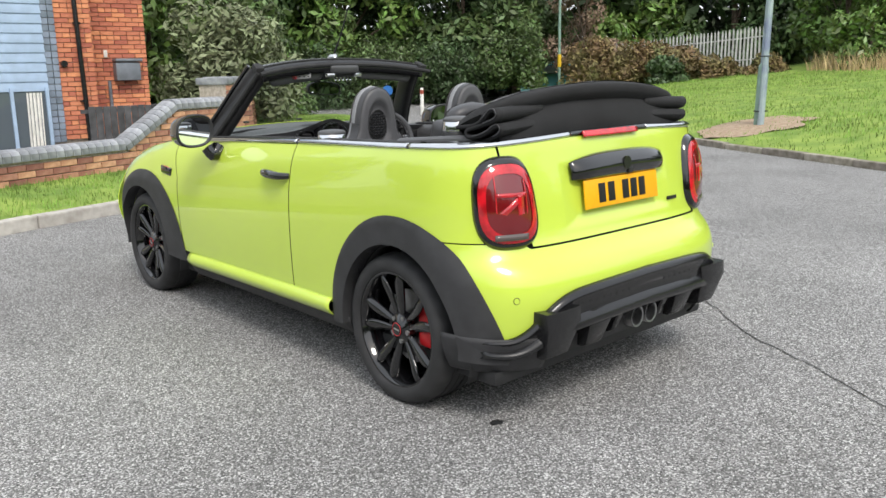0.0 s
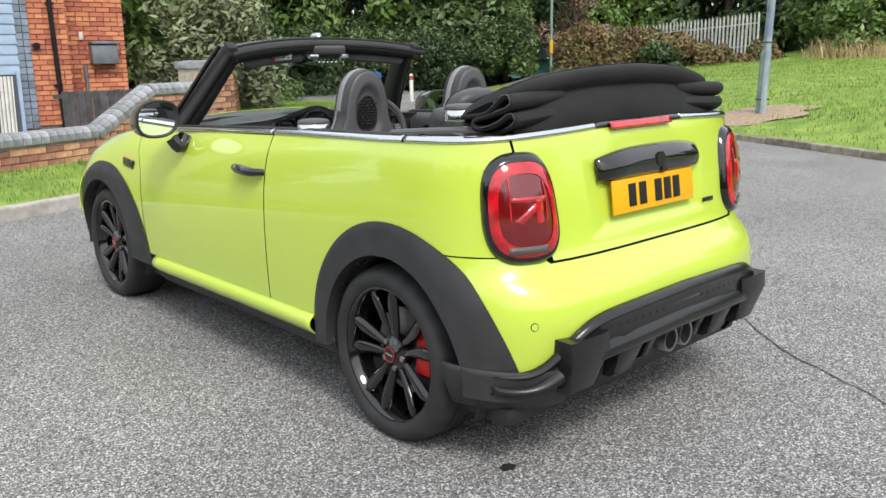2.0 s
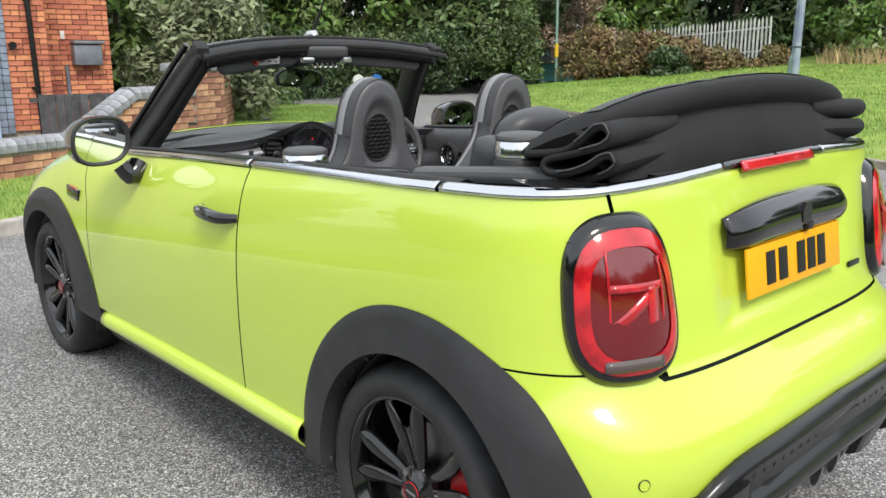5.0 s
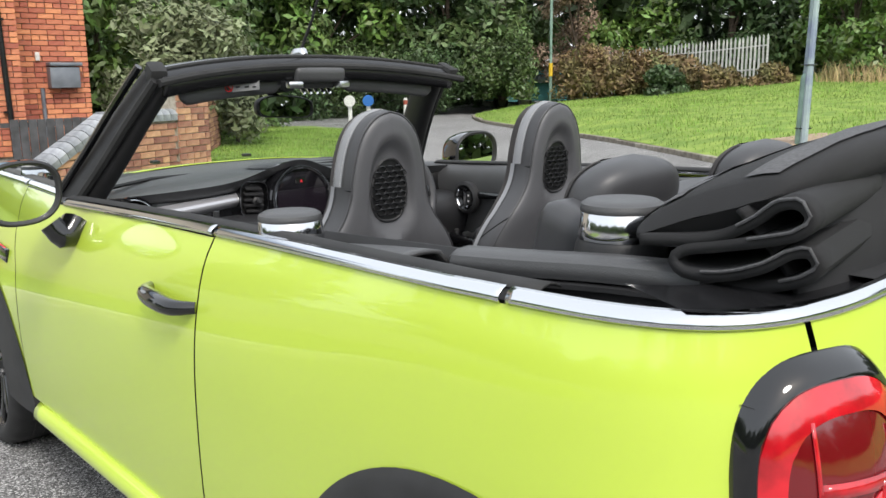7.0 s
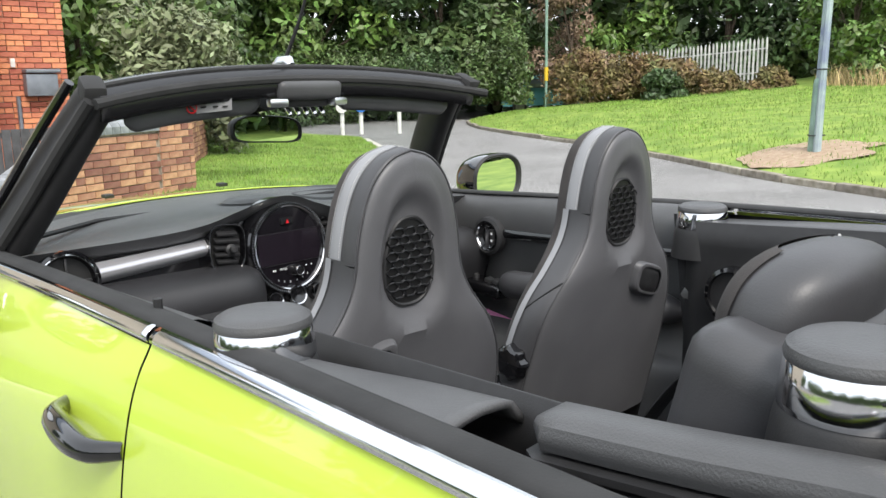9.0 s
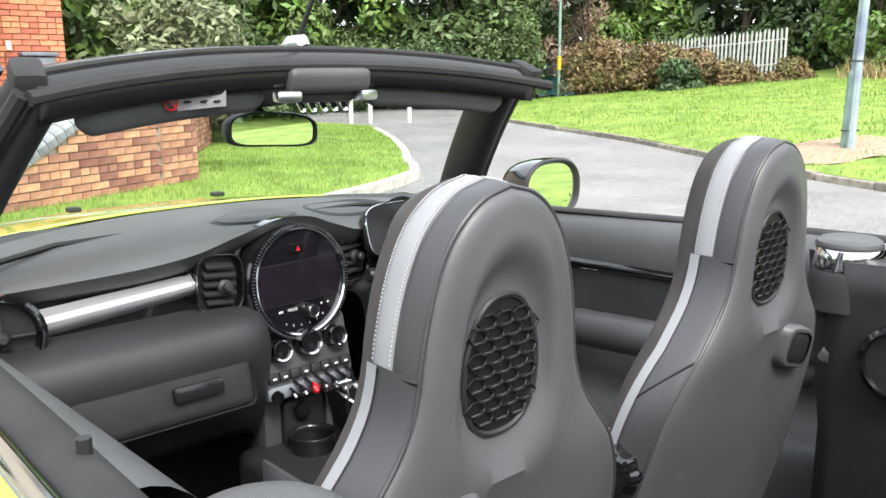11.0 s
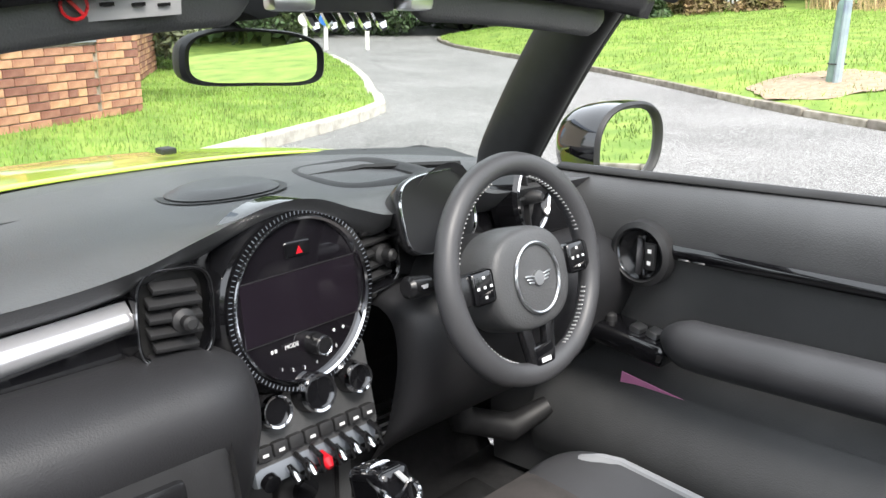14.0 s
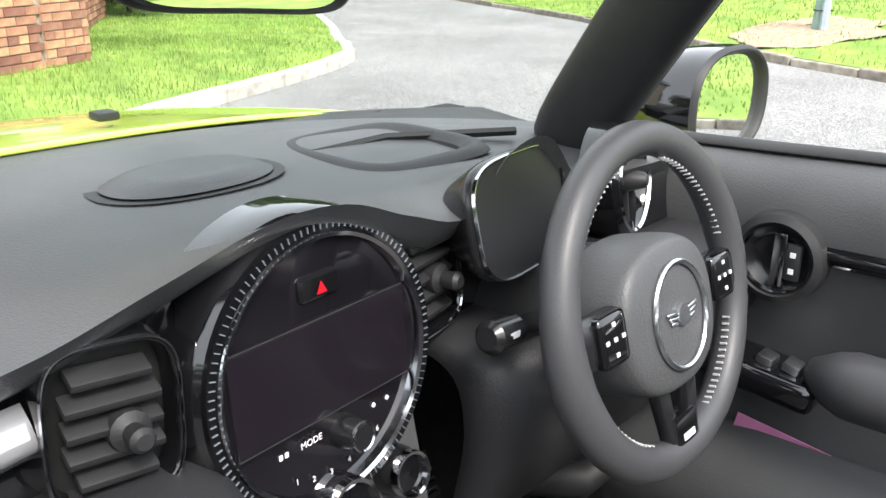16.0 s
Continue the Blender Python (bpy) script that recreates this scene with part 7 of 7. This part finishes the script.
# ---- rear bench and head rests ----
bm = bmesh.new()
add_box(bm, (-0.06, 0.06, 0.9), (1.02, 0.12, 0.42), pose(0, 0, 0, 14, 0, 0), bevel=0.04, seg=4)
bench = part("rear_backrest", bm, LEATHER, car, "black leather rear seat back")
bm = bmesh.new()
add_box(bm, (-0.06, 0.33, 0.6), (1.0, 0.44, 0.16), pose(0, 0, 0, -6, 0, 0), bevel=0.05, seg=4)
part("rear_cushion", bm, LEATHER, car, "black leather rear seat cushion")
for x in (-0.42, 0.3):
    tube("grey_band", path_point([(x, 0.56, 0.64), (x, 0.4, 0.7), (x, 0.2, 0.69)], 10), 0.025, GREY_LEATHER, car, "pale grey leather band", 8)


def head_rest(x):
    def fn(u, v):
        a = u * 6.28318
        k = spline([(0, 0.03), (0.06, 0.55), (0.16, 0.86), (0.4, 1.0), (0.62, 0.97), (0.8, 0.82), (0.93, 0.5), (1, 0.02)], v)
        c, s = math.cos(a), math.sin(a)
        depth = 0.075 if s > 0 else 0.062 * (1 - 0.35 * (1 - v))
        return Vector((x + math.copysign(abs(c) ** 0.75, c) * 0.122 * k, 0.035 + math.copysign(abs(s) ** 0.8, s) * depth * k - 0.02 * v, 1.038 + 0.138 * v - 0.02 * max(0.0, s) * (1 - v)))
    h = sheet("head_rest", fn, 40, 24, LEATHER, car, "rounded black leather rear head rest", closed_u=True)
    bm = bmesh.new()
    add_grid(bm, lambda u, v: fn(0.06 + 0.38 * u, 0.08 + 0.85 * v) + Vector((0, 0.003, 0.0015)), 14, 20)
    part("suede_front", bm, SUEDE, h)
    tube("stitching", [fn(0.06 if i < 0 else 0.055, 0.06 + 0.02 * i) + Vector((0.002, 0.001, 0.002)) for i in range(44)], 0.0016, STITCH, h, "", 5)
    for dx in (-0.05, 0.05):
        cyl("chrome_rod", (x + dx, 0.035, 1.02), (x + dx, 0.035, 1.085), 0.007, CHROME, h, "", seg=10)


head_rest(-0.385)
head_rest(0.065)


def belt_cap(c, r=0.066):
    """Round belt outlet: a black foot, a bright chrome collar and a domed black cap."""
    x, y, z = c

    def turned(name, prof, mat, parent, label=""):
        return sheet(name, lambda u, v: (lambda rr, h: Vector((x + rr * math.cos(u * 6.28318) * 1.06, y + rr * math.sin(u * 6.28318), z + h)))(*[lerp([(i / (len(prof) - 1), q[k]) for i, q in enumerate(prof)], v) for k in (0, 1)]), 44, (len(prof) - 1) * 2, mat, parent, label, closed_u=True)
    b = turned("belt_tower", [(r * 1.22, -0.1), (r * 1.16, -0.06), (r * 1.1, -0.035), (r * 1.04, -0.026), (r, -0.024)], BLACK_PLASTIC, car, "round belt outlet with a chrome collar")
    turned("collar", [(r * 1.06, -0.026), (r * 1.075, -0.02), (r * 1.0, 0.014), (r * 0.97, 0.016)], CHROME, b, "chrome collar")
    turned("cap", [(r * 1.0, 0.013), (r * 1.015, 0.018), (r * 0.98, 0.025), (r * 0.85, 0.03), (r * 0.5, 0.033), (r * 0.01, 0.034)], SOFT_DASH, b, "domed black cap")
    return b


belt_cap((-0.716, 0.566, 1.027), 0.058)
belt_cap((0.645, 0.765, 0.996), 0.058)
belt_cap((-0.548, -0.085, 1.096), 0.06)
bm = bmesh.new()
add_grid(bm, lambda u, v: Vector((0.6 + 0.012 * u, 0.8 + 0.05 * (u - 0.5) - 0.06 * v, 1.0 - 0.45 * v)), 3, 10)
bb = part("seat_belt", bm, CARPET, car, "black seat belt webbing")
box("belt_tongue", (0.59, 0.75, 0.8), (0.012, 0.06, 0.03), SATIN_CHROME, bb, "belt tongue", rot=(30, 0, 0), bevel=0.006)
sheet("seat_belt", lambda u, v: Vector((-0.52 + 0.04 * u + 0.02 * v, 0.0 + 0.19 * v, 1.1 - 0.02 * v - 0.17 * v * v)), 3, 14, CARPET, car, "black seat belt webbing", 0.002)

# ---- side trim round the cockpit ----
for sd in (-1, 1):
    def ledge(u, v):
        """Padded ledge behind the door; its rear end narrows to a tip beside the body."""
        y = 0.74 - u * (0.52 + 0.02 * v)
        xo = 0.775 - 0.004 * u
        xi = spline([(0, 0.66), (0.5, 0.65), (0.8, 0.63), (1.0, 0.625)], u)
        y -= 0.03 * (1 - v) * max(0.0, u - 0.6) * 2.5
        return Vector((sd * (xo + (xi - xo) * v), y, 0.97 + 0.046 * u + 0.01 * math.sin(math.pi * v) - 0.022 * max(0.0, v - 0.85) * 6))
    sheet("side_ledge", ledge, 30, 14, SOFT_DASH, car, "black side trim ledge", 0.008)
    sheet("rear_side_panel", lambda u, v: Vector((sd * (0.6 + 0.03 * u), 0.76 - u * 0.7, 0.99 + 0.045 * u - v * 0.6)), 20, 10, BLACK_PLASTIC, car, "black rear side panel", 0.004)
spr = disc_ring("side_speaker", [(0.07, 0.01), (0.068, -0.012), (0.058, -0.016), (0.055, -0.008)], GLOSS_BLACK, car, "round black side speaker", 40, Vector((0.568, 0.63, 0.83)), pose(0, 0, 0, 0, 0, -90))
disc_ring("speaker_grille", [(0.056, -0.006), (0.0005, -0.004)], BLACK_PLASTIC, spr, "", 32, Vector((0.568, 0.63, 0.83)), pose(0, 0, 0, 0, 0, -90))
# roof box rails running back from the cockpit
def rail_part(name, line, prof, mat, label, sd):
    """A moulding of one section along a line; prof holds (out, up) pairs."""
    pts = path_point([(sd * x, y, z) for x, y, z in line], 24)

    def fn(u, v):
        i = min(23, int(round(u * 23)))
        d = (pts[min(i + 1, 23)] - pts[max(i - 1, 0)]).normalized()
        n = Vector((-d.y, d.x, 0)).normalized()
        n = n if n.x * sd > 0 else -n
        j = v * len(prof)
        k = int(j) % len(prof)
        f = j - int(j)
        o, h = [prof[k][c] + (prof[(k + 1) % len(prof)][c] - prof[k][c]) * f for c in (0, 1)]
        e = 0.35 + 0.65 * min(1.0, min(u, 1 - u) / 0.04)
        return pts[i] + n * o * e + Vector((0, 0, h * e))
    return sheet(name, fn, 23, len(prof) * 2, mat, car, label)


PAD = [(0.03, -0.016), (0.034, -0.004), (0.03, 0.008), (0.016, 0.016), (-0.016, 0.017), (-0.03, 0.01), (-0.034, -0.006), (-0.03, -0.016)]
for sd in (-1, 1):
    LINE = [(0.66, 0.15, 1.022), (0.645, 0.0, 1.033), (0.62, -0.14, 1.043), (0.6, -0.3, 1.05)]
    rail_part("roof_box_rail", LINE, PAD, SOFT_DASH, "padded black roof box rail", sd)
    rail_part("rail_lip", [(x + 0.012, y, z - 0.024) for x, y, z in LINE], [(0.03, -0.003), (0.03, 0.004), (-0.03, 0.004), (-0.03, -0.003)], BLACK_PLASTIC, "black lip under the rail", sd)
    rail_part("rail_side", [(x + 0.012, y, z - 0.06) for x, y, z in LINE], [(0.012, -0.05), (0.016, 0.03), (-0.012, 0.03), (-0.012, -0.05)], BLACK_PLASTIC, "", sd)
    sheet("roof_well", lambda u, v: Vector((sd * (0.5 + 0.26 * v), 0.22 - 0.64 * u, 0.955)), 6, 4, CARPET, car, "dark roof well lining")
sheet("parcel_shelf", lambda u, v: Vector((-0.5 + u, 0.0 - 0.45 * v, 1.06)), 6, 6, CARPET, car, "dark tonneau panel")


# ---- folded soft top ----
def fold(name, half, yc, zc, dy, dz, tilt, mat, label="", crown=0.03, tip=0.5, nu=64):
    """A padded fold of cloth that lies across the car; its ends taper."""
    def fn(u, v):
        t = 2 * u - 1
        a = v * 6.28318
        k = max(0.0, 1 - abs(t) ** 7) ** tip
        e = 0.8
        c, s = math.cos(a), math.sin(a)
        y = math.copysign(abs(c) ** e, c) * dy * (0.72 + 0.28 * k) * (1 - 0.12 * t * t)
        z = math.copysign(abs(s) ** e, s) * dz * k
        wr = 0.003 * noise.noise(Vector((t * 4, a * 1.1, zc * 30))) + 0.0012 * noise.noise(Vector((t * 14, a * 3, 2)))
        return Vector((t * half, yc + y + 0.03 * abs(t) ** 2.5, zc + z - y * tilt + crown * (1 - abs(t) ** 2.2) + wr))
    return sheet(name, fn, nu, 32, mat, car, label), fn


top_fold, top_fn = fold("soft_top_panel", 0.632, -0.305, 1.13, 0.132, 0.043, 0.36, CANVAS, "top fold of the folded black canvas roof", 0.05, 0.3)
# grey woven stripes that run across the upper face of the top fold
for v0, v1 in ((0.03, 0.085), (0.14, 0.2), (0.3, 0.385)):
    def stripe(u, v):
        q = top_fn(0.025 + 0.95 * u, v0 + (v1 - v0) * v)
        return q + Vector((0, 0.001, 0.0028))
    sheet("woven_stripe", stripe, 56, 4, CANVAS_GREY, top_fold, "grey woven stripe")


def skirt_fn(u, v):
    """Rear face of the stack: from the rolled top edge down to the deck."""
    t = 2 * u - 1
    x = t * (0.645 - 0.02 * v)
    a = Vector((x, -0.385 + 0.05 * abs(t) ** 3, 1.204 - 0.056 * abs(t) ** 2.2))
    xb = x * 0.97
    b = Vector((xb, min(-0.3, back_y(xb, 1.05) + 0.045), 1.05 - 0.01 * abs(t)))
    q = a.lerp(b, v)
    q.y -= 0.022 * math.sin(math.pi * v) * (1 - 0.5 * abs(t))
    q.y += 0.004 * noise.noise(Vector((t * 3, v * 2, 0.5)))
    return q


sheet("soft_top_skirt", skirt_fn, 64, 16, CANVAS, car, "smooth black canvas rear face of the folded roof", 0.008)
# the cloth's side ends hang in rounded S-shaped loops
LOOP = [(-0.2, 1.094), (-0.3, 1.108), (-0.355, 1.135), (-0.385, 1.158), (-0.412, 1.164), (-0.428, 1.15), (-0.418, 1.132), (-0.38, 1.118), (-0.31, 1.1), (-0.262, 1.088),
        (-0.25, 1.075), (-0.265, 1.062), (-0.32, 1.066), (-0.375, 1.086), (-0.405, 1.106), (-0.426, 1.108), (-0.434, 1.093), (-0.418, 1.076), (-0.37, 1.058), (-0.31, 1.045), (-0.27, 1.03)]
loop_line = path_point([(0, y, z) for y, z in LOOP], 90)
for sd in (-1, 1):
    def loop_fn(u, v):
        q = loop_line[min(89, int(round(u * 89)))]
        bow = 0.012 * math.sin(math.pi * u) - 0.006 * math.sin(5 * math.pi * u)
        return Vector((sd * (0.648 - 0.016 * u + bow - 0.3 * v), q.y + 0.03 * v, q.z + 0.012 * v))
    lp = sheet("side_fold", loop_fn, 89, 8, CANVAS, car, "looped side fold of black canvas", 0.014)
    tube("fold_piping", [loop_fn(i / 60, 0.0) + Vector((sd * 0.002, 0, 0.006)) for i in range(10, 25)], 0.0022, CANVAS_GREY, lp, "", 6)
    tube("fold_piping", [loop_fn(i / 60, 0.0) + Vector((sd * 0.002, 0, 0.006)) for i in range(36, 52)], 0.0022, CANVAS_GREY, lp, "", 6)
    # crumpled lining in the well below
    sheet("well_lining", lambda u, v: Vector((sd * (0.72 - 0.2 * v), 0.02 - 0.4 * u, 0.985 + 0.03 * noise.noise(Vector((u * 6, v * 5, sd))) + 0.03 * u)), 24, 12, CANVAS, car, "crumpled dark well lining")
# ---- door cards ----
def door_card(side):
    d = new("door_card")
    d.parent = car
    d["label"] = "black door card with armrest and door pull"

    def p(name, bm, mat, label=""):
        ob = finish(name, bm, mat, None, label)
        ob.parent = d
        return ob
    X = 0.655

    def card(u, v):
        y = 1.84 - 1.1 * u
        prof = [(0.0, 0.775, 0.012), (0.05, 0.735, 0.02), (0.1, 0.70, 0.012), (0.16, 0.668, -0.02), (0.3, 0.66, -0.09), (0.42, 0.675, -0.13), (0.6, 0.70, -0.25), (0.72, 0.70, -0.33), (0.78, 0.68, -0.38), (0.86, 0.64, -0.43), (1.0, 0.66, -0.64)]
        x = spline([(a, b) for a, b, c in prof], v)
        z = belt(y) + spline([(a, c) for a, b, c in prof], v)
        return Vector((side * (x - 0.03 * max(0, y - 1.55) * 2), y, z))
    bm = bmesh.new()
    add_grid(bm, card, 40, 40)
    p("panel", bm, SOFT_DASH)
    bm = bmesh.new()
    add_grid(bm, lambda u, v: Vector((side * (0.655 - 0.006 * math.sin(math.pi * v)), 1.47 - 0.7 * u, 0.853 + 0.03 * u + 0.026 * v * (1 - 0.3 * u))), 24, 6)
    p("gloss_strip", bm, GLOSS_BLACK, "gloss black trim strip")
    c = Vector((side * 0.648, 1.51, 0.853))
    rot = pose(0, 0, 0, 0, 0, -90 if side > 0 else 90)
    for nm, prof, mat in (("pull_bezel", [(0.062, 0.012), (0.06, -0.008), (0.05, -0.014), (0.046, -0.004)], BLACK_PLASTIC), ("chrome_ring", [(0.0475, -0.006), (0.045, -0.011), (0.0425, -0.006)], CHROME), ("pull_cup", [(0.043, -0.006), (0.03, 0.006), (0.0005, 0.01)], SATIN_BLACK)):
        bm = bmesh.new()
        add_grid(bm, lambda u, v: c + rot @ Vector((lambda r, y: (r * math.cos(u * 6.28318), y, r * math.sin(u * 6.28318)))(*[lerp([(i / (len(prof) - 1), q[j]) for i, q in enumerate(prof)], v) for j in (0, 1)])), 40, 6, None, True)
        p(nm, bm, mat)
    bm = bmesh.new()
    add_box(bm, c + Vector((-side * 0.006, -0.004, 0)), (0.012, 0.018, 0.074), bevel=0.005)
    p("door_pull", bm, CHROME, "chrome door pull")
    bm = bmesh.new()
    add_box(bm, c + Vector((-side * 0.006, -0.022, 0)), (0.01, 0.02, 0.05), bevel=0.005)
    p("lock_button", bm, BLACK_PLASTIC)
    for dz in (0.011, -0.011):
        bm = bmesh.new()
        add_box(bm, c + Vector((-side * 0.0115, -0.022, dz)), (0.001, 0.007, 0.007))
        p("symbol", bm, WHITE_INK)
    # armrest
    bm = bmesh.new()
    add_tube(bm, path_point([(side * 0.645, 1.44, 0.715), (side * 0.625, 1.38, 0.72), (side * 0.615, 1.2, 0.735), (side * 0.625, 0.95, 0.745), (side * 0.67, 0.82, 0.73)], 24), [0.02, 0.036] + [0.044] * 20 + [0.035, 0.02], 14)
    p("armrest", bm, LEATHER, "padded armrest")
    bm = bmesh.new()
    add_box(bm, (side * 0.645, 1.51, 0.69), (0.085, 0.17, 0.04), pose(0, 0, 0, 4, 0, 0), bevel=0.014, seg=3)
    p("switch_pod", bm, GLOSS_BLACK, "gloss black window switch pod")
    for k in range(2):
        bm = bmesh.new()
        add_box(bm, (side * 0.64, 1.50 - k * 0.035, 0.714), (0.03, 0.024, 0.014), pose(0, 0, 0, 14, 0, 0), bevel=0.005)
        p("window_switch", bm, SATIN_CHROME, "chrome window switch")
    bm = bmesh.new()
    add_tube(bm, [(side * 0.64, 1.56, 0.708), (side * 0.64, 1.56, 0.724), (side * 0.64, 1.56, 0.728)], [0.012, 0.011, 0.006], 14)
    p("mirror_control", bm, BLACK_PLASTIC)
    # pocket
    bm = bmesh.new()
    add_grid(bm, lambda u, v: Vector((side * (0.655 - 0.06 * math.sin(math.pi * min(1, v * 0.8)) * math.sin(math.pi * (0.15 + 0.7 * u)) ** 0.5), 1.72 - 0.75 * u, 0.585 + 0.03 * u - 0.2 * v)), 30, 10)
    p("pocket", bm, SOFT_DASH, "door pocket")


door_card(-1)
door_card(1)
pk = group("pink_leaflet", "pink paper leaflet tucked into the door pocket", "leaflet")
box("sheet", (0.665, 1.475, 0.575), (0.0015, 0.13, 0.06), PINK_PAPER, pk, rot=(12, -18, 6))
cyl("print", (0.6642, 1.455, 0.575), (0.6632, 1.455, 0.5753), 0.014, PINK_DARK, pk, "deep pink print", seg=18)
tube("lock_pin", [(-0.735, 0.83, 0.98), (-0.735, 0.83, 1.03)], 0.007, BLACK_PLASTIC, car, "black lock pin", 8)


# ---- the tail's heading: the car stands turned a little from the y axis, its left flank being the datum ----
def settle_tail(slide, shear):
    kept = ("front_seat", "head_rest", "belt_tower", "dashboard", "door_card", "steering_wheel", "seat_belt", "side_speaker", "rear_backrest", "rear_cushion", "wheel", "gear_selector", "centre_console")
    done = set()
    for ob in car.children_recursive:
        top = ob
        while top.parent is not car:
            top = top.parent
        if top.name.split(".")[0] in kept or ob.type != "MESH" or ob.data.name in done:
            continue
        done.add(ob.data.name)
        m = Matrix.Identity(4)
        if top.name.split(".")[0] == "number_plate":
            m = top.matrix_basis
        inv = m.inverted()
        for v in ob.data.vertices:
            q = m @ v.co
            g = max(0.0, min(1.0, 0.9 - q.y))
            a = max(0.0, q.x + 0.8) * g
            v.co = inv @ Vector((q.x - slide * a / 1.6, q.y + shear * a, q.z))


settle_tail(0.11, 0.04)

# ---- parked car far off ----
def far_car(x, y, yaw, mat, label):
    e = group("parked_car", label, "car", "", (x, y, 0.0))
    rot = Matrix.Rotation(radians(yaw), 4, "Z")

    def p(name, bm, m, parent=e, lb=""):
        bmesh.ops.transform(bm, matrix=rot, verts=bm.verts)
        ob = finish(name, bm, m, None, lb)
        ob.parent = parent
        return ob
    bm = bmesh.new()
    prof = [(-1.95, 0.62), (-1.85, 0.95), (-1.0, 1.02), (-0.5, 1.48), (0.9, 1.5), (1.6, 1.05), (1.98, 0.9), (2.0, 0.5)]

    def body(u, v):
        i = u * (len(prof) - 1)
        px, pz = [spline([(k, q[j]) for k, q in enumerate(prof)], i) for j in (0, 1)]
        t = 2 * v - 1
        w = 0.86 - 0.14 * max(0, pz - 1.0) * 2
        drop = (abs(t) ** 6)
        return Vector((px, t * w, pz - drop * max(0, pz - 0.35)))
    add_grid(bm, body, 48, 24)
    p("body", bm, mat)
    for sy in (-0.8, 0.8):
        for a, b in ((-0.85, 0.1), (0.15, 1.15)):
            bm = bmesh.new()
            add_box(bm, ((a + b) / 2, sy, 1.2), (b - a, 0.06, 0.34), bevel=0.05)
            p("side_window", bm, WINDOW_GLASS)
    for wx in (-1.2, 1.3):
        for sy in (-0.8, 0.8):
            bm = bmesh.new()
            add_cyl(bm, (wx, sy - 0.1, 0.32), (wx, sy + 0.1, 0.32), 0.32, seg=28)
            w = p("wheel", bm, TYRE)
            bm = bmesh.new()
            add_cyl(bm, (wx, sy - 0.108, 0.32), (wx, sy + 0.108, 0.32), 0.2, seg=20)
            p("rim", bm, STEEL, w)


far_car(24.6, 22.6, -12, CAR_TEAL, "small teal hatchback parked beside the far grass")

# ---- marks on the road ----
def crack(pts, w, name, label):
    line = path_point(pts, 90)
    bm = bmesh.new()
    prev = None
    for i, q in enumerate(line):
        d = (line[min(i + 1, 89)] - line[max(i - 1, 0)]).normalized()
        n = Vector((-d.y, d.x, 0))
        j = 0.016 * noise.noise(q * 9)
        ww = w * (0.6 + 0.8 * abs(noise.noise(q * 14)))
        cur = [bm.verts.new(q + n * (j - ww) + Vector((0, 0, 0.004))), bm.verts.new(q + n * (j + ww) + Vector((0, 0, 0.004)))]
        if prev:
            bm.faces.new((prev[0], cur[0], cur[1], prev[1]))
        prev = cur
    tagged(finish(name, bm, material("tar_dark", (0.05, 0.048, 0.045), 0.9, vary=0.3, scale=60, bump=0.6, bump_scale=150)), label, "crack", kind="structure")


crack([(1.5, 0.25, 0), (1.31, -0.07, 0), (0.99, -0.47, 0), (0.79, -0.86, 0), (0.45, -1.46, 0), (0.1, -2.1, 0), (-0.6, -3.4, 0)], 0.0045, "road_joint", "dark worn joint across the asphalt")
bm = bmesh.new()
for k in range(9):
    a, r = k * 0.7, 0.016 * (0.4 + (k * 37 % 10) / 10)
    bmesh.ops.create_circle(bm, cap_ends=True, segments=12, radius=0.007 + 0.004 * (k % 3), matrix=Matrix.Translation((-0.694 + r * math.cos(a), -0.44 + r * math.sin(a) * 0.7, 0.0042 + 0.0002 * k)))
tagged(finish("oil_spot", bm, material("oil", (0.02, 0.02, 0.02), 0.6, vary=0.3, scale=80)), "small dark oil spot on the asphalt", "stain", kind="structure")
